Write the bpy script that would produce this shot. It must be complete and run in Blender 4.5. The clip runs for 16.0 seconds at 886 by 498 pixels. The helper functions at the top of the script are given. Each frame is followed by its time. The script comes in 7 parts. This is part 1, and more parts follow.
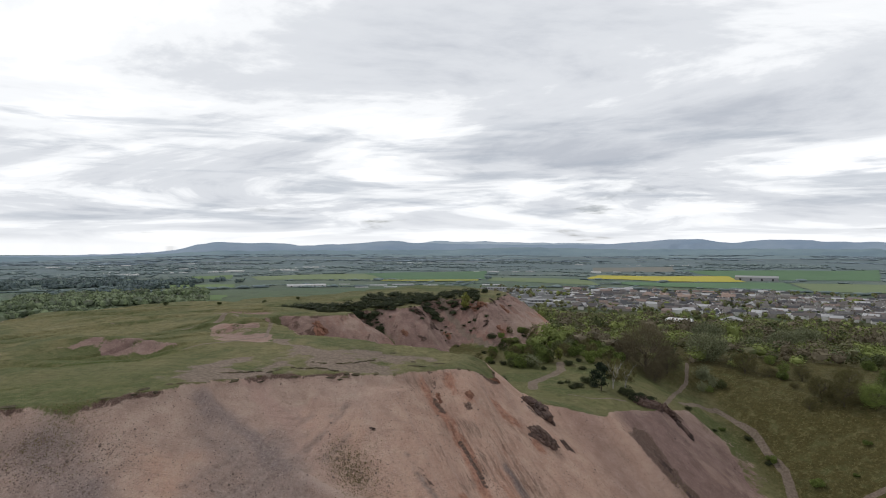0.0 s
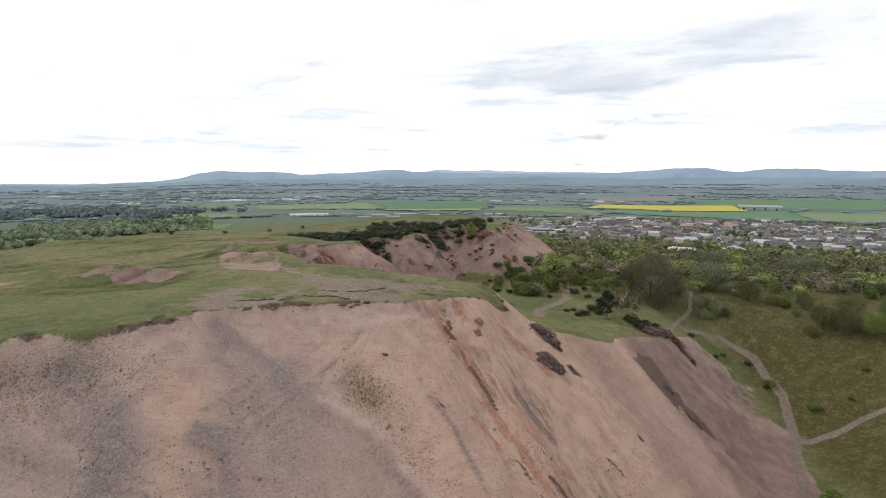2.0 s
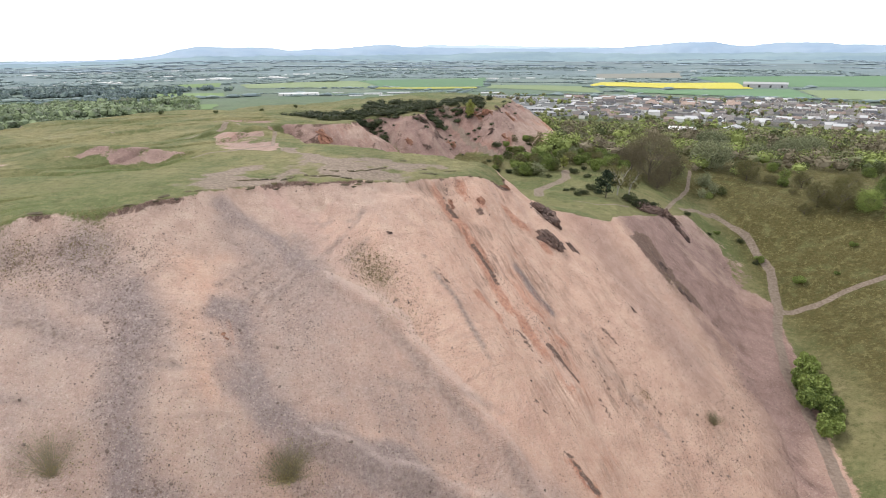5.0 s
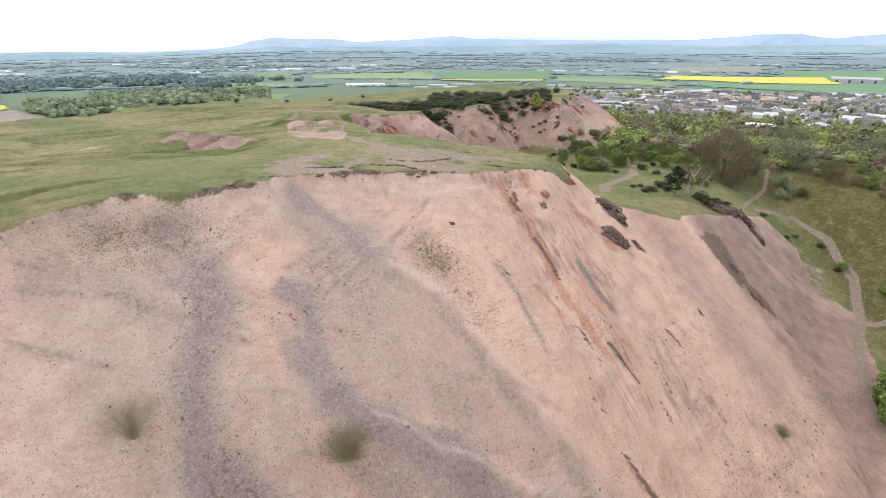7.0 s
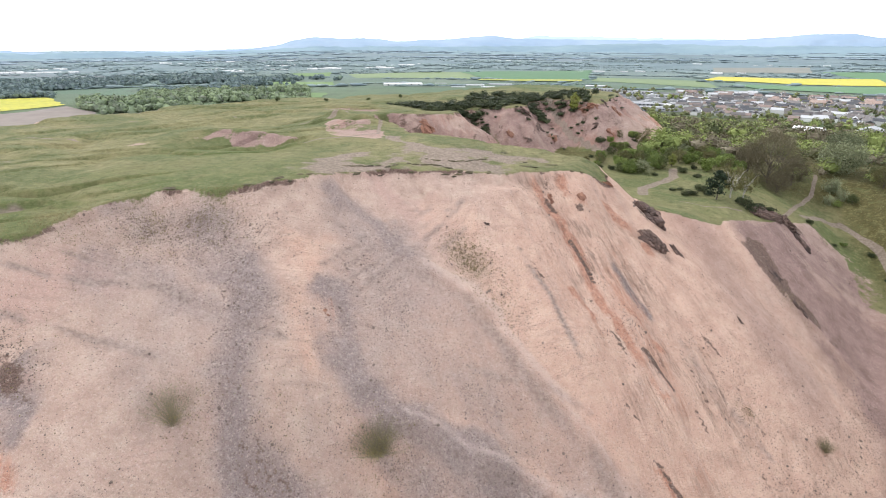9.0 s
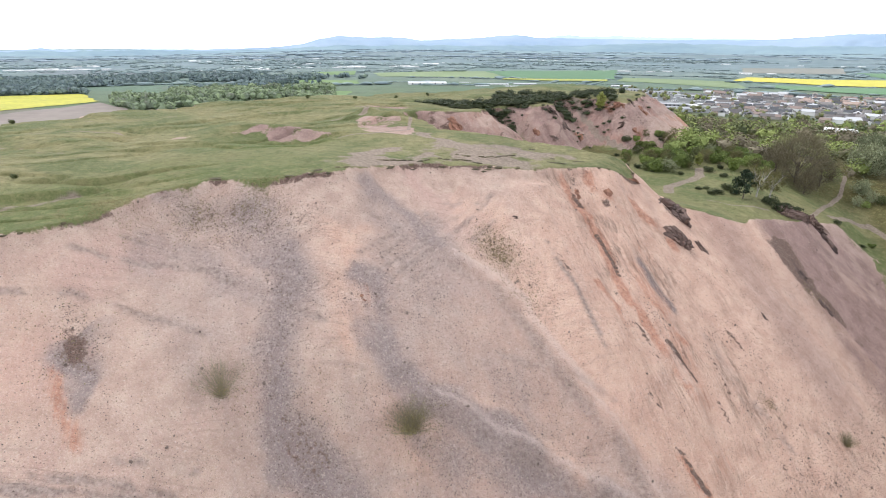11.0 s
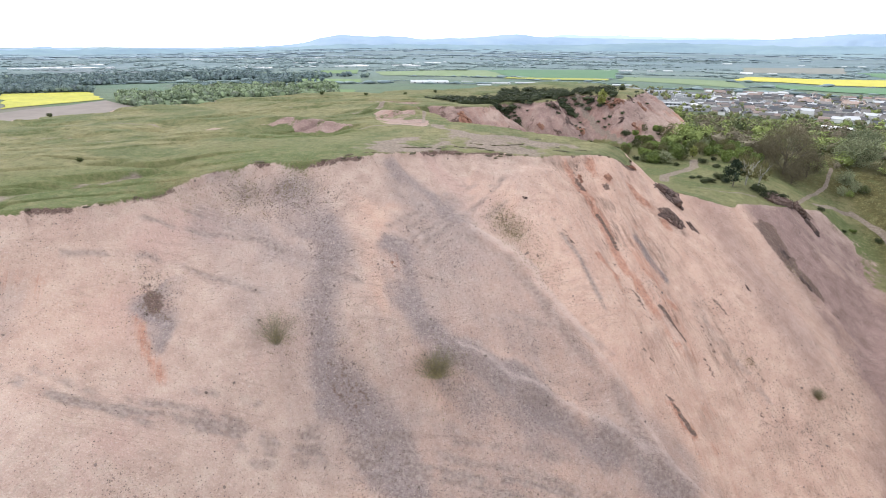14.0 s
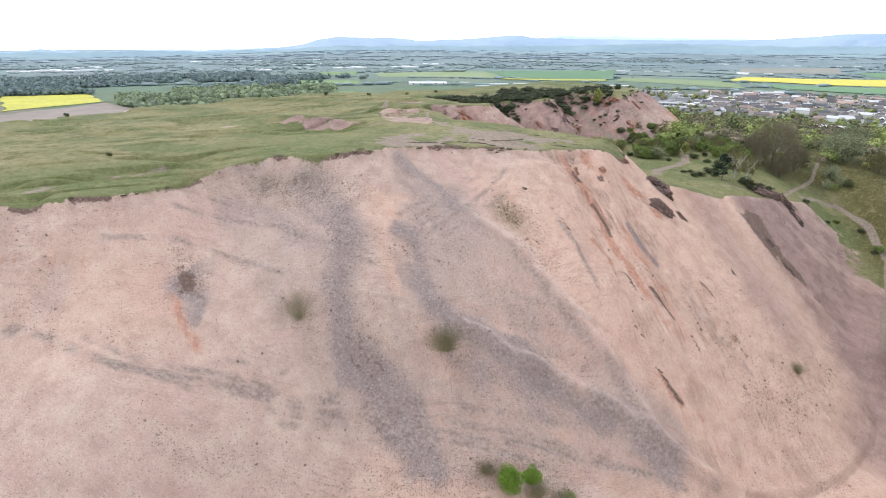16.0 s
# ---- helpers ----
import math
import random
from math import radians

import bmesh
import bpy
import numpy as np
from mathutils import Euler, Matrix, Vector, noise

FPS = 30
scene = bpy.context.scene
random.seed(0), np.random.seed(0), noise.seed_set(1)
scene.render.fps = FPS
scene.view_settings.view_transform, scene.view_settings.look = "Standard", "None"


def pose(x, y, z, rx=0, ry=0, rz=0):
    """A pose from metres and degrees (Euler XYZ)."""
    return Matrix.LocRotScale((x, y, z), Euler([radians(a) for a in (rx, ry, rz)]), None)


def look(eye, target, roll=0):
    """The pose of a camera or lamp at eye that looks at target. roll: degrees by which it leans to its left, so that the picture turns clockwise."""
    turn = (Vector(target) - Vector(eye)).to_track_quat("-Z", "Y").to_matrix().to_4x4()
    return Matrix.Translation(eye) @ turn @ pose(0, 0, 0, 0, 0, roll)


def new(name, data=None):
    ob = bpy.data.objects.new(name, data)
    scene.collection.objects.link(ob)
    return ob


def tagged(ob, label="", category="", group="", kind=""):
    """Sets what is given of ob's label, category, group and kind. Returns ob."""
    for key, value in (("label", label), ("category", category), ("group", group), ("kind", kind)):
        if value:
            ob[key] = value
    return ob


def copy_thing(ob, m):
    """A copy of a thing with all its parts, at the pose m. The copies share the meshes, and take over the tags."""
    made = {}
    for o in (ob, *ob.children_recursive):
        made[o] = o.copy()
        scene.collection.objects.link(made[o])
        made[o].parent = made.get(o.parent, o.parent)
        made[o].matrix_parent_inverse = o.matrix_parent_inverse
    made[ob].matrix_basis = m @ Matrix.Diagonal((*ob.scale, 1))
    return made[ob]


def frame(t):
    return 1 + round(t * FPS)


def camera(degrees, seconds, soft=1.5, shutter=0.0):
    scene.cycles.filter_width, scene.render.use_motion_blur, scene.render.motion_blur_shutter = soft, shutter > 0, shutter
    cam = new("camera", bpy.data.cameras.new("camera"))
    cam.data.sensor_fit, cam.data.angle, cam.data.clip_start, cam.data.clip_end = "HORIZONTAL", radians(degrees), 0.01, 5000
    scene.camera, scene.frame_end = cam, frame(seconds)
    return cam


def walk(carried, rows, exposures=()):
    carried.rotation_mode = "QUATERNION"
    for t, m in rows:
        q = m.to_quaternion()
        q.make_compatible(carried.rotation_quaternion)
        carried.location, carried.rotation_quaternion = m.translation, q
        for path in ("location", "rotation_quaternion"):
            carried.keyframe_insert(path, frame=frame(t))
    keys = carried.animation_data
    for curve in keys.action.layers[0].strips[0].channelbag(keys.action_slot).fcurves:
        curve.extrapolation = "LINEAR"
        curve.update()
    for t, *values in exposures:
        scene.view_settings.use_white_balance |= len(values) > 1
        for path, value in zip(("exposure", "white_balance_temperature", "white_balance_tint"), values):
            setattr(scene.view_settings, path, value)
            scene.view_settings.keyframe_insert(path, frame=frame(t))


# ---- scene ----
cam = camera(76.4, 16.0, soft=1.0)
PATH = [
    (0, (1.085, 3.224, 0.665), (0.554, 5.152, 0.657), 0.1),
    (0.5, (0.667, 3.575, 0.648), (0.123, 5.499, 0.622), 0.1),
    (1, (0.382, 3.729, 0.618), (-0.164, 5.651, 0.515), 0.2),
    (1.5, (0.233, 3.716, 0.583), (-0.31, 5.633, 0.405), 0.1),
    (2, (0.058, 3.622, 0.552), (-0.475, 5.532, 0.294), 0.1),
    (2.5, (-0.124, 3.495, 0.479), (-0.648, 5.395, 0.143), 0.1),
    (3, (-0.273, 3.379, 0.398), (-0.787, 5.267, -0.018), -0.0),
    (3.5, (-0.374, 3.311, 0.349), (-0.881, 5.181, -0.146), 0.1),
    (4, (-0.518, 3.248, 0.326), (-1.014, 5.098, -0.249), -0.0),
    (4.2, (-0.553, 3.231, 0.318), (-1.046, 5.072, -0.288), 0.0),
    (6.3, (-0.773, 2.947, 0.214), (-1.265, 4.76, -0.47), -0.0),
    (6.5, (-0.808, 2.909, 0.214), (-1.338, 4.712, -0.472), 0.0),
    (7, (-0.915, 2.851, 0.227), (-1.598, 4.6, -0.461), 0.1),
    (7.5, (-0.846, 2.834, 0.235), (-1.593, 4.557, -0.453), 0.1),
    (8, (-0.854, 2.838, 0.239), (-1.621, 4.552, -0.449), 0.2),
    (8.5, (-0.892, 2.846, 0.241), (-1.67, 4.554, -0.449), 0.2),
    (9, (-0.906, 2.755, 0.269), (-1.698, 4.457, -0.42), 0.2),
    (11.5, (-0.65, -0.645, 0.252), (-1.516, 1.019, -0.442), 0.4),
    (12, (-0.38, -1.808, 0.258), (-1.248, -0.145, -0.437), 0.4),
    (12.5, (-0.08, -3.068, 0.235), (-0.945, -1.404, -0.459), 0.4),
    (13, (0.229, -4.362, 0.243), (-0.634, -2.697, -0.452), 0.4),
    (13.5, (0.57, -5.64, 0.234), (-0.292, -3.974, -0.459), 0.5),
    (14, (0.902, -6.861, 0.235), (0.042, -5.194, -0.46), 0.5),
    (14.5, (1.259, -8.057, 0.208), (0.401, -6.388, -0.485), 0.4),
    (15, (1.643, -9.207, 0.213), (0.786, -7.538, -0.48), 0.4),
    (15.5, (2.047, -10.37, 0.215), (1.189, -8.7, -0.474), 0.3),
    (16, (2.346, -11.47, 0.256), (1.49, -9.799, -0.435), 0.3),
]
walk(cam, [(t, look(e, g, r)) for t, e, g, r in PATH],
     exposures=[(0.0, -1.56, 6350, 10), (0.8, -1.5, 6350, 10), (2.0, -1.02, 6400, 10), (3.5, -0.53, 6450, 10), (5.0, -0.26, 6400, 10), (6.5, -0.15, 6280, 10), (9.0, -0.12, 6150, 10), (16.0, -0.12, 5960, 10)])

# ---------------------------------------------------------------- sky and sun
SUN_ELEVATION, SUN_AZIMUTH = 52.0, -62.0  # degrees; azimuth clockwise from +y
world = bpy.data.worlds.new("overcast_sky")
scene.world = world
world.use_nodes = True
wt = world.node_tree
wt.nodes.clear()


def wnode(kind, **kw):
    n = wt.nodes.new(kind)
    for k, v in kw.items():
        if k == "operation":
            n.operation = v
        elif k == "blend_type":
            n.blend_type = v
        elif k == "data_type":
            n.data_type = v
    return n


def wmath(op, a, b=None, c=None):
    n = wnode("ShaderNodeMath", operation=op)
    for i, v in enumerate((a, b, c)):
        if v is None:
            continue
        if isinstance(v, (int, float)):
            n.inputs[i].default_value = v
        else:
            wt.links.new(v, n.inputs[i])
    return n.outputs[0]


sky = wnode("ShaderNodeTexSky")
sky.sky_type = "NISHITA"
sky.sun_disc = False
sky.sun_elevation = radians(SUN_ELEVATION)
sky.sun_rotation = radians(SUN_AZIMUTH)
wcoord = wnode("ShaderNodeTexCoord")
wsep = wnode("ShaderNodeSeparateXYZ")
wt.links.new(wcoord.outputs["Generated"], wsep.inputs[0])
wz = wmath("ADD", wmath("MAXIMUM", wsep.outputs[2], 0.0), 0.11)
wcomb = wnode("ShaderNodeCombineXYZ")
wt.links.new(wmath("DIVIDE", wsep.outputs[0], wz), wcomb.inputs[0])
wt.links.new(wmath("DIVIDE", wsep.outputs[1], wz), wcomb.inputs[1])


def wnoise(scale, detail, rough, distortion, offset):
    m = wnode("ShaderNodeMapping")
    m.inputs["Location"].default_value = offset
    m.inputs["Rotation"].default_value = (0, 0, radians(14))
    m.inputs["Scale"].default_value = (0.75, 1.0, 1.0)
    wt.links.new(wcomb.outputs[0], m.inputs[0])
    n = wnode("ShaderNodeTexNoise")
    n.inputs["Scale"].default_value, n.inputs["Detail"].default_value = scale, detail
    n.inputs["Roughness"].default_value, n.inputs["Distortion"].default_value = rough, distortion
    wt.links.new(m.outputs[0], n.inputs[0])
    return n.outputs[0]


def wramp(value, stops):
    r = wnode("ShaderNodeValToRGB")
    e = r.color_ramp.elements
    while len(e) < len(stops):
        e.new(0.5)
    for el, (p, c) in zip(e, stops):
        el.position, el.color = p, (*c, 1)
    r.color_ramp.interpolation = "EASE"
    wt.links.new(value, r.inputs[0])
    return r.outputs[0]


def wmix(fac, a, b):
    n = wnode("ShaderNodeMixRGB")
    wt.links.new(fac, n.inputs[0])
    wt.links.new(a, n.inputs[1])
    wt.links.new(b, n.inputs[2])
    return n.outputs[0]


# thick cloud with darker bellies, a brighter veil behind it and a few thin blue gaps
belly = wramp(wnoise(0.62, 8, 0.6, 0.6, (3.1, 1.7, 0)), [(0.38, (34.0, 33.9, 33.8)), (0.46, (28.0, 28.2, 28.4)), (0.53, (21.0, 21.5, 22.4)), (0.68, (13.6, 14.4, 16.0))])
# sky overhead, out of view, dimmed so that the land gets less light
thick = wramp(wsep.outputs[2], [(0.42, (1, 1, 1)), (0.85, (0.33, 0.33, 0.34))])
gap = wramp(wnoise(0.8, 6, 0.6, 0.3, (7.4, 2.2, 3.0)), [(0.60, (0, 0, 0)), (0.74, (0.75, 0.75, 0.75))])
low_glow = wramp(wsep.outputs[2], [(0.0, (0.8, 0.8, 0.8)), (0.03, (0.35, 0.35, 0.35)), (0.07, (0.08, 0.08, 0.08)), (0.2, (0.12, 0.12, 0.12)), (0.5, (0.1, 0.1, 0.1))])
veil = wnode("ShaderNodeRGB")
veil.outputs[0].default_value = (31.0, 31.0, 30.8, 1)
lit = wnode("ShaderNodeMixRGB")
lit.blend_type = "MULTIPLY"
lit.inputs[0].default_value = 1.0
wt.links.new(wmix(low_glow, belly, veil.outputs[0]), lit.inputs[1])
wt.links.new(thick, lit.inputs[2])
low = wramp(wsep.outputs[2], [(0.10, (1, 1, 1)), (0.24, (0, 0, 0))])
clouds = wmix(wmath("MULTIPLY", gap, low), lit.outputs[0], sky.outputs[0])
wlow = wnode("ShaderNodeCombineXYZ")
bearing_turn = wmath("ARCTAN2", wsep.outputs[0], wsep.outputs[1])
wt.links.new(wmath("MULTIPLY", bearing_turn, 3.4), wlow.inputs[0])
wt.links.new(wmath("MULTIPLY", wsep.outputs[2], 30.0), wlow.inputs[1])
wstreak = wnode("ShaderNodeTexNoise")
wstreak.inputs["Scale"].default_value, wstreak.inputs["Detail"].default_value = 1.1, 7
wstreak.inputs["Roughness"].default_value, wstreak.inputs["Distortion"].default_value = 0.55, 0.4
wt.links.new(wlow.outputs[0], wstreak.inputs[0])
streaks = wramp(wstreak.outputs[0], [(0.47, (0, 0, 0)), (0.66, (0.6, 0.6, 0.6))])
zone = wramp(wsep.outputs[2], [(0.015, (0, 0, 0)), (0.05, (1, 1, 1)), (0.17, (1, 1, 1)), (0.24, (0, 0, 0))])
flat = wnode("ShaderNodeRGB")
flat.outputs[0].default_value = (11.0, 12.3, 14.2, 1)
clouds = wmix(wmath("MULTIPLY", streaks, zone), clouds, flat.outputs[0])
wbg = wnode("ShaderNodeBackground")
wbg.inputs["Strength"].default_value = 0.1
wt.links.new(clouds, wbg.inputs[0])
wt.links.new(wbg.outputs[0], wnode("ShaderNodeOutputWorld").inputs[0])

sun = new("sun", bpy.data.lights.new("sun", "SUN"))
sun.data.energy, sun.data.angle, sun.data.color = 2.5, radians(10), (1.0, 0.95, 0.88)
az, el = radians(SUN_AZIMUTH), radians(SUN_ELEVATION)
sun.matrix_world = look((0, 0, 200), (-math.sin(az) * math.cos(el), -math.cos(az) * math.cos(el), 200 - math.sin(el)))

# ---------------------------------------------------------------- materials


class Mat:
    """A small builder of node materials; sizes in metres by world position."""

    def __init__(self, name, rough=0.9, metal=0.0, spec=0.3):
        self.m = bpy.data.materials.new(name)
        self.m.use_nodes = True
        self.t = self.m.node_tree
        self.b = self.t.nodes["Principled BSDF"]
        self.b.inputs["Roughness"].default_value = rough
        self.b.inputs["Metallic"].default_value = metal
        self.b.inputs["Specular IOR Level"].default_value = spec
        self.geo = self.t.nodes.new("ShaderNodeNewGeometry").outputs["Position"]

    def link(self, a, b):
        if isinstance(a, (int, float)):
            b.default_value = a
        elif isinstance(a, tuple):
            b.default_value = (*a, 1) if len(a) == 3 and len(b.default_value) == 4 else a
        else:
            self.t.links.new(a, b)

    def math(self, op, a, b=0.0, clamp=False):
        n = self.t.nodes.new("ShaderNodeMath")
        n.operation, n.use_clamp = op, clamp
        self.link(a, n.inputs[0])
        self.link(b, n.inputs[1])
        return n.outputs[0]

    def attr(self, name):
        n = self.t.nodes.new("ShaderNodeAttribute")
        n.attribute_name = name
        return n

    def split(self, v):
        n = self.t.nodes.new("ShaderNodeSeparateXYZ")
        self.link(v, n.inputs[0])
        return n.outputs

    def scaled(self, vec, scale):
        n = self.t.nodes.new("ShaderNodeVectorMath")
        n.operation = "MULTIPLY"
        self.link(vec, n.inputs[0])
        n.inputs[1].default_value = scale
        return n.outputs[0]

    def noise(self, size, detail=4, rough=0.55, vec=None, distortion=0.0):
        n = self.t.nodes.new("ShaderNodeTexNoise")
        n.inputs["Scale"].default_value, n.inputs["Detail"].default_value = 1.0 / size, detail
        n.inputs["Roughness"].default_value, n.inputs["Distortion"].default_value = rough, distortion
        self.link(self.geo if vec is None else vec, n.inputs[0])
        return n.outputs[0]

    def voronoi(self, size, vec=None, feature="F1"):
        n = self.t.nodes.new("ShaderNodeTexVoronoi")
        n.feature = feature
        n.inputs["Scale"].default_value = 1.0 / size
        self.link(self.geo if vec is None else vec, n.inputs[0])
        return n

    def step(self, v, a, b):
        n = self.t.nodes.new("ShaderNodeMapRange")
        n.interpolation_type = "SMOOTHSTEP"
        self.link(v, n.inputs[0])
        n.inputs[1].default_value, n.inputs[2].default_value = a, b
        return n.outputs[0]

    def mix(self, f, a, b, mode="MIX"):
        n = self.t.nodes.new("ShaderNodeMixRGB")
        n.blend_type = mode
        self.link(f, n.inputs[0])
        self.link(a, n.inputs[1])
        self.link(b, n.inputs[2])
        return n.outputs[0]

    def ramp(self, v, stops, interp="LINEAR"):
        n = self.t.nodes.new("ShaderNodeValToRGB")
        e = n.color_ramp.elements
        while len(e) < len(stops):
            e.new(0.5)
        for el, (p, c) in zip(e, stops):
            el.position, el.color = p, (*c, 1)
        n.color_ramp.interpolation = interp
        self.link(v, n.inputs[0])
        return n.outputs[0]

    def random(self):
        return self.t.nodes.new("ShaderNodeObjectInfo").outputs["Random"]

    def island(self):
        return self.t.nodes.new("ShaderNodeNewGeometry").outputs["Random Per Island"]

    def bump(self, height, strength, dist):
        n = self.t.nodes.new("ShaderNodeBump")
        n.inputs["Strength"].default_value, n.inputs["Distance"].default_value = strength, dist
        self.link(height, n.inputs["Height"])
        self.link(n.outputs[0], self.b.inputs["Normal"])

    def done(self, colour):
        self.link(colour, self.b.inputs["Base Color"])
        return self.m


def ground_material():
    k = Mat("spoil_and_turf", 0.95, spec=0.15)
    ga, gb, gc, fall = (k.attr(n) for n in ("soil_mask", "wear_mask", "land_mask", "fall"))
    bare, grey, red = k.split(ga.outputs["Vector"])
    rock, track, lush = k.split(gb.outputs["Vector"])
    plain, scrub, mauve = k.split(gc.outputs["Vector"])
    pale, far, warm = k.split(k.attr("sand_haze_mask").outputs["Vector"])
    rut, ribbed, scar = k.split(k.attr("rut_shade_mask").outputs["Vector"])
    n_big, n_mid, n_fine, n_grit = k.noise(9, 5), k.noise(1.6, 5), k.noise(0.35, 4), k.noise(0.09, 3, 0.6)
    streak = k.noise(1.0, 5, 0.6, k.scaled(fall.outputs["Vector"], (1.1, 0.10, 1.0)), 0.3)
    streak_fine = k.noise(1.0, 4, 0.65, k.scaled(fall.outputs["Vector"], (3.6, 0.2, 1.0)), 0.3)
    # spoil
    sand = k.ramp(n_mid, [(0.30, (0.415, 0.290, 0.236)), (0.5, (0.485, 0.350, 0.286)), (0.72, (0.54, 0.410, 0.338))])
    sand = k.mix(k.step(n_big, 0.52, 0.68), sand, (0.475, 0.320, 0.268))
    sand = k.mix(k.math("MULTIPLY", warm, 0.75), sand, k.ramp(n_mid, [(0.3, (0.54, 0.332, 0.246)), (0.7, (0.64, 0.425, 0.322))]))
    sand = k.mix(k.math("MULTIPLY", k.step(streak, 0.50, 0.72), k.math("ADD", 0.12, k.math("MULTIPLY", ribbed, 0.2))), sand, (0.39, 0.295, 0.26))
    stripe = k.noise(1.0, 4, 0.6, k.scaled(fall.outputs["Vector"], (0.75, 0.022, 1.0)), 0.15)
    stripe_fine = k.noise(1.0, 4, 0.6, k.scaled(fall.outputs["Vector"], (2.6, 0.06, 1.0)), 0.2)
    both = k.math("ADD", k.math("MULTIPLY", stripe, 0.65), k.math("MULTIPLY", stripe_fine, 0.35))
    sand = k.mix(k.math("MULTIPLY", k.math("MULTIPLY", k.step(both, 0.53, 0.66), ribbed), 0.34), sand, (0.43, 0.255, 0.19))
    sand = k.mix(k.math("MULTIPLY", k.math("MULTIPLY", k.step(both, 0.46, 0.35), ribbed), 0.15), sand, (0.36, 0.275, 0.235))
    gfac = k.math("ADD", grey, k.math("MULTIPLY", k.math("SUBTRACT", streak, 0.5), 0.3))
    gfac = k.math("ADD", gfac, k.math("MULTIPLY", k.math("SUBTRACT", n_mid, 0.5), 0.3))
    gfac = k.math("MULTIPLY", k.step(gfac, 0.0, 1.08), 0.95)
    sand = k.mix(gfac, sand, k.ramp(n_fine, [(0.35, (0.232, 0.182, 0.172)), (0.65, (0.312, 0.252, 0.238))]))
    rfac = k.step(k.math("ADD", red, k.math("MULTIPLY", k.math("SUBTRACT", streak_fine, 0.5), 1.0)), 0.30, 0.80)
    sand = k.mix(k.math("MULTIPLY", rfac, 0.85), sand, k.ramp(n_fine, [(0.32, (0.33, 0.148, 0.098)), (0.68, (0.53, 0.275, 0.188))]))
    sand = k.mix(k.math("MULTIPLY", mauve, 0.92), sand, k.ramp(n_mid, [(0.3, (0.195, 0.124, 0.110)), (0.7, (0.325, 0.212, 0.190))]))
    # pebbles, clods and grit
    clump, _, _ = k.split(k.attr("clump_mask").outputs["Vector"])
    gather = k.math("ADD", k.math("MULTIPLY", clump, 0.24), k.math("MULTIPLY", k.math("SUBTRACT", k.noise(2.6, 4, 0.65), 0.5), 0.7))
    grit = k.voronoi(0.13)
    clod = k.voronoi(0.36, k.scaled(k.geo, (1.0, 1.0, 1.6)))
    for cells, low, strength, limit in ((grit, 0.85, 0.62, 0.42), (clod, 0.99, 0.55, 0.34)):
        chosen = k.step(k.math("ADD", k.split(cells.outputs["Color"])[0], gather), low, low + 0.05)
        small = k.step(k.math("ADD", cells.outputs["Distance"], k.math("MULTIPLY", k.math("SUBTRACT", n_grit, 0.5), 0.5)), limit, limit - 0.14)
        sand = k.mix(k.math("MULTIPLY", k.math("MULTIPLY", chosen, small), strength), sand, k.ramp(k.split(cells.outputs["Color"])[1], [(0.0, (0.10, 0.072, 0.06)), (0.8, (0.20, 0.145, 0.12)), (1.0, (0.62, 0.52, 0.46))]))
    sand = k.mix(k.math("MULTIPLY", k.step(n_grit, 0.56, 0.66), 0.26), sand, (0.74, 0.63, 0.54))
    sand = k.mix(k.math("MULTIPLY", k.step(n_grit, 0.45, 0.34), 0.22), sand, (0.22, 0.15, 0.12))
    sand = k.mix(k.math("MULTIPLY", k.step(streak_fine, 0.58, 0.76), k.math("MULTIPLY", ribbed, 0.12)), sand, (0.30, 0.20, 0.155))
    sand = k.mix(k.step(k.math("ADD", rock, k.math("MULTIPLY", k.math("SUBTRACT", n_fine, 0.5), 1.1)), 0.35, 0.65), sand, k.ramp(n_grit, [(0.35, (0.095, 0.060, 0.047)), (0.65, (0.215, 0.145, 0.118))]))
    # fine rills down the fall, and scratches of wheels across it
    rill = k.noise(1.0, 5, 0.6, k.scaled(fall.outputs["Vector"], (1.7, 0.14, 1.0)), 0.5)
    crack = k.step(k.math("ABSOLUTE", k.math("SUBTRACT", rill, 0.5)), 0.022, 0.004)
    crack = k.math("MULTIPLY", k.math("MULTIPLY", crack, k.step(k.noise(4.5, 3), 0.44, 0.62)), ribbed)
    sand = k.mix(k.math("MULTIPLY", crack, k.math("MULTIPLY", ribbed, 0.5)), sand, (0.17, 0.115, 0.09))
    fx, fd, _ = k.split(fall.outputs["Vector"])
    wheel = k.noise(1.0, 1, 0.3, k.scaled(fall.outputs["Vector"], (0.035, 0.26, 1.0)), 0.1)
    wheel2 = k.noise(1.0, 1, 0.3, k.scaled(k.geo, (0.22, 0.05, 0.04)), 0.1)
    line = k.step(k.math("SINE", k.math("MULTIPLY", wheel, 104.0)), 0.70, 1.0)
    line2 = k.step(k.math("SINE", k.math("MULTIPLY", wheel2, 100.0)), 0.70, 1.0)
    line = k.math("MULTIPLY", line, k.step(k.noise(7, 3), 0.47, 0.60))
    line2 = k.math("MULTIPLY", line2, k.step(k.noise(8, 3, 0.6, k.scaled(k.geo, (1.0, 1.0, 2.0))), 0.49, 0.60))
    spur = k.step(fx, 24.0, 32.0)
    calm = k.math("SUBTRACT", 1.0, k.math("MULTIPLY", spur, 0.85))
    broken = k.step(n_fine, 0.24, 0.50)
    line = k.math("MULTIPLY", k.math("MULTIPLY", k.math("MAXIMUM", line, k.math("MULTIPLY", line2, 0.5)), calm), broken)
    sand = k.mix(k.math("MULTIPLY", line, 0.20), sand, (0.20, 0.150, 0.130))
    # fine runnels down the spur
    run = k.noise(1.0, 5, 0.65, k.scaled(fall.outputs["Vector"], (1.1, 0.075, 1.0)), 0.5)
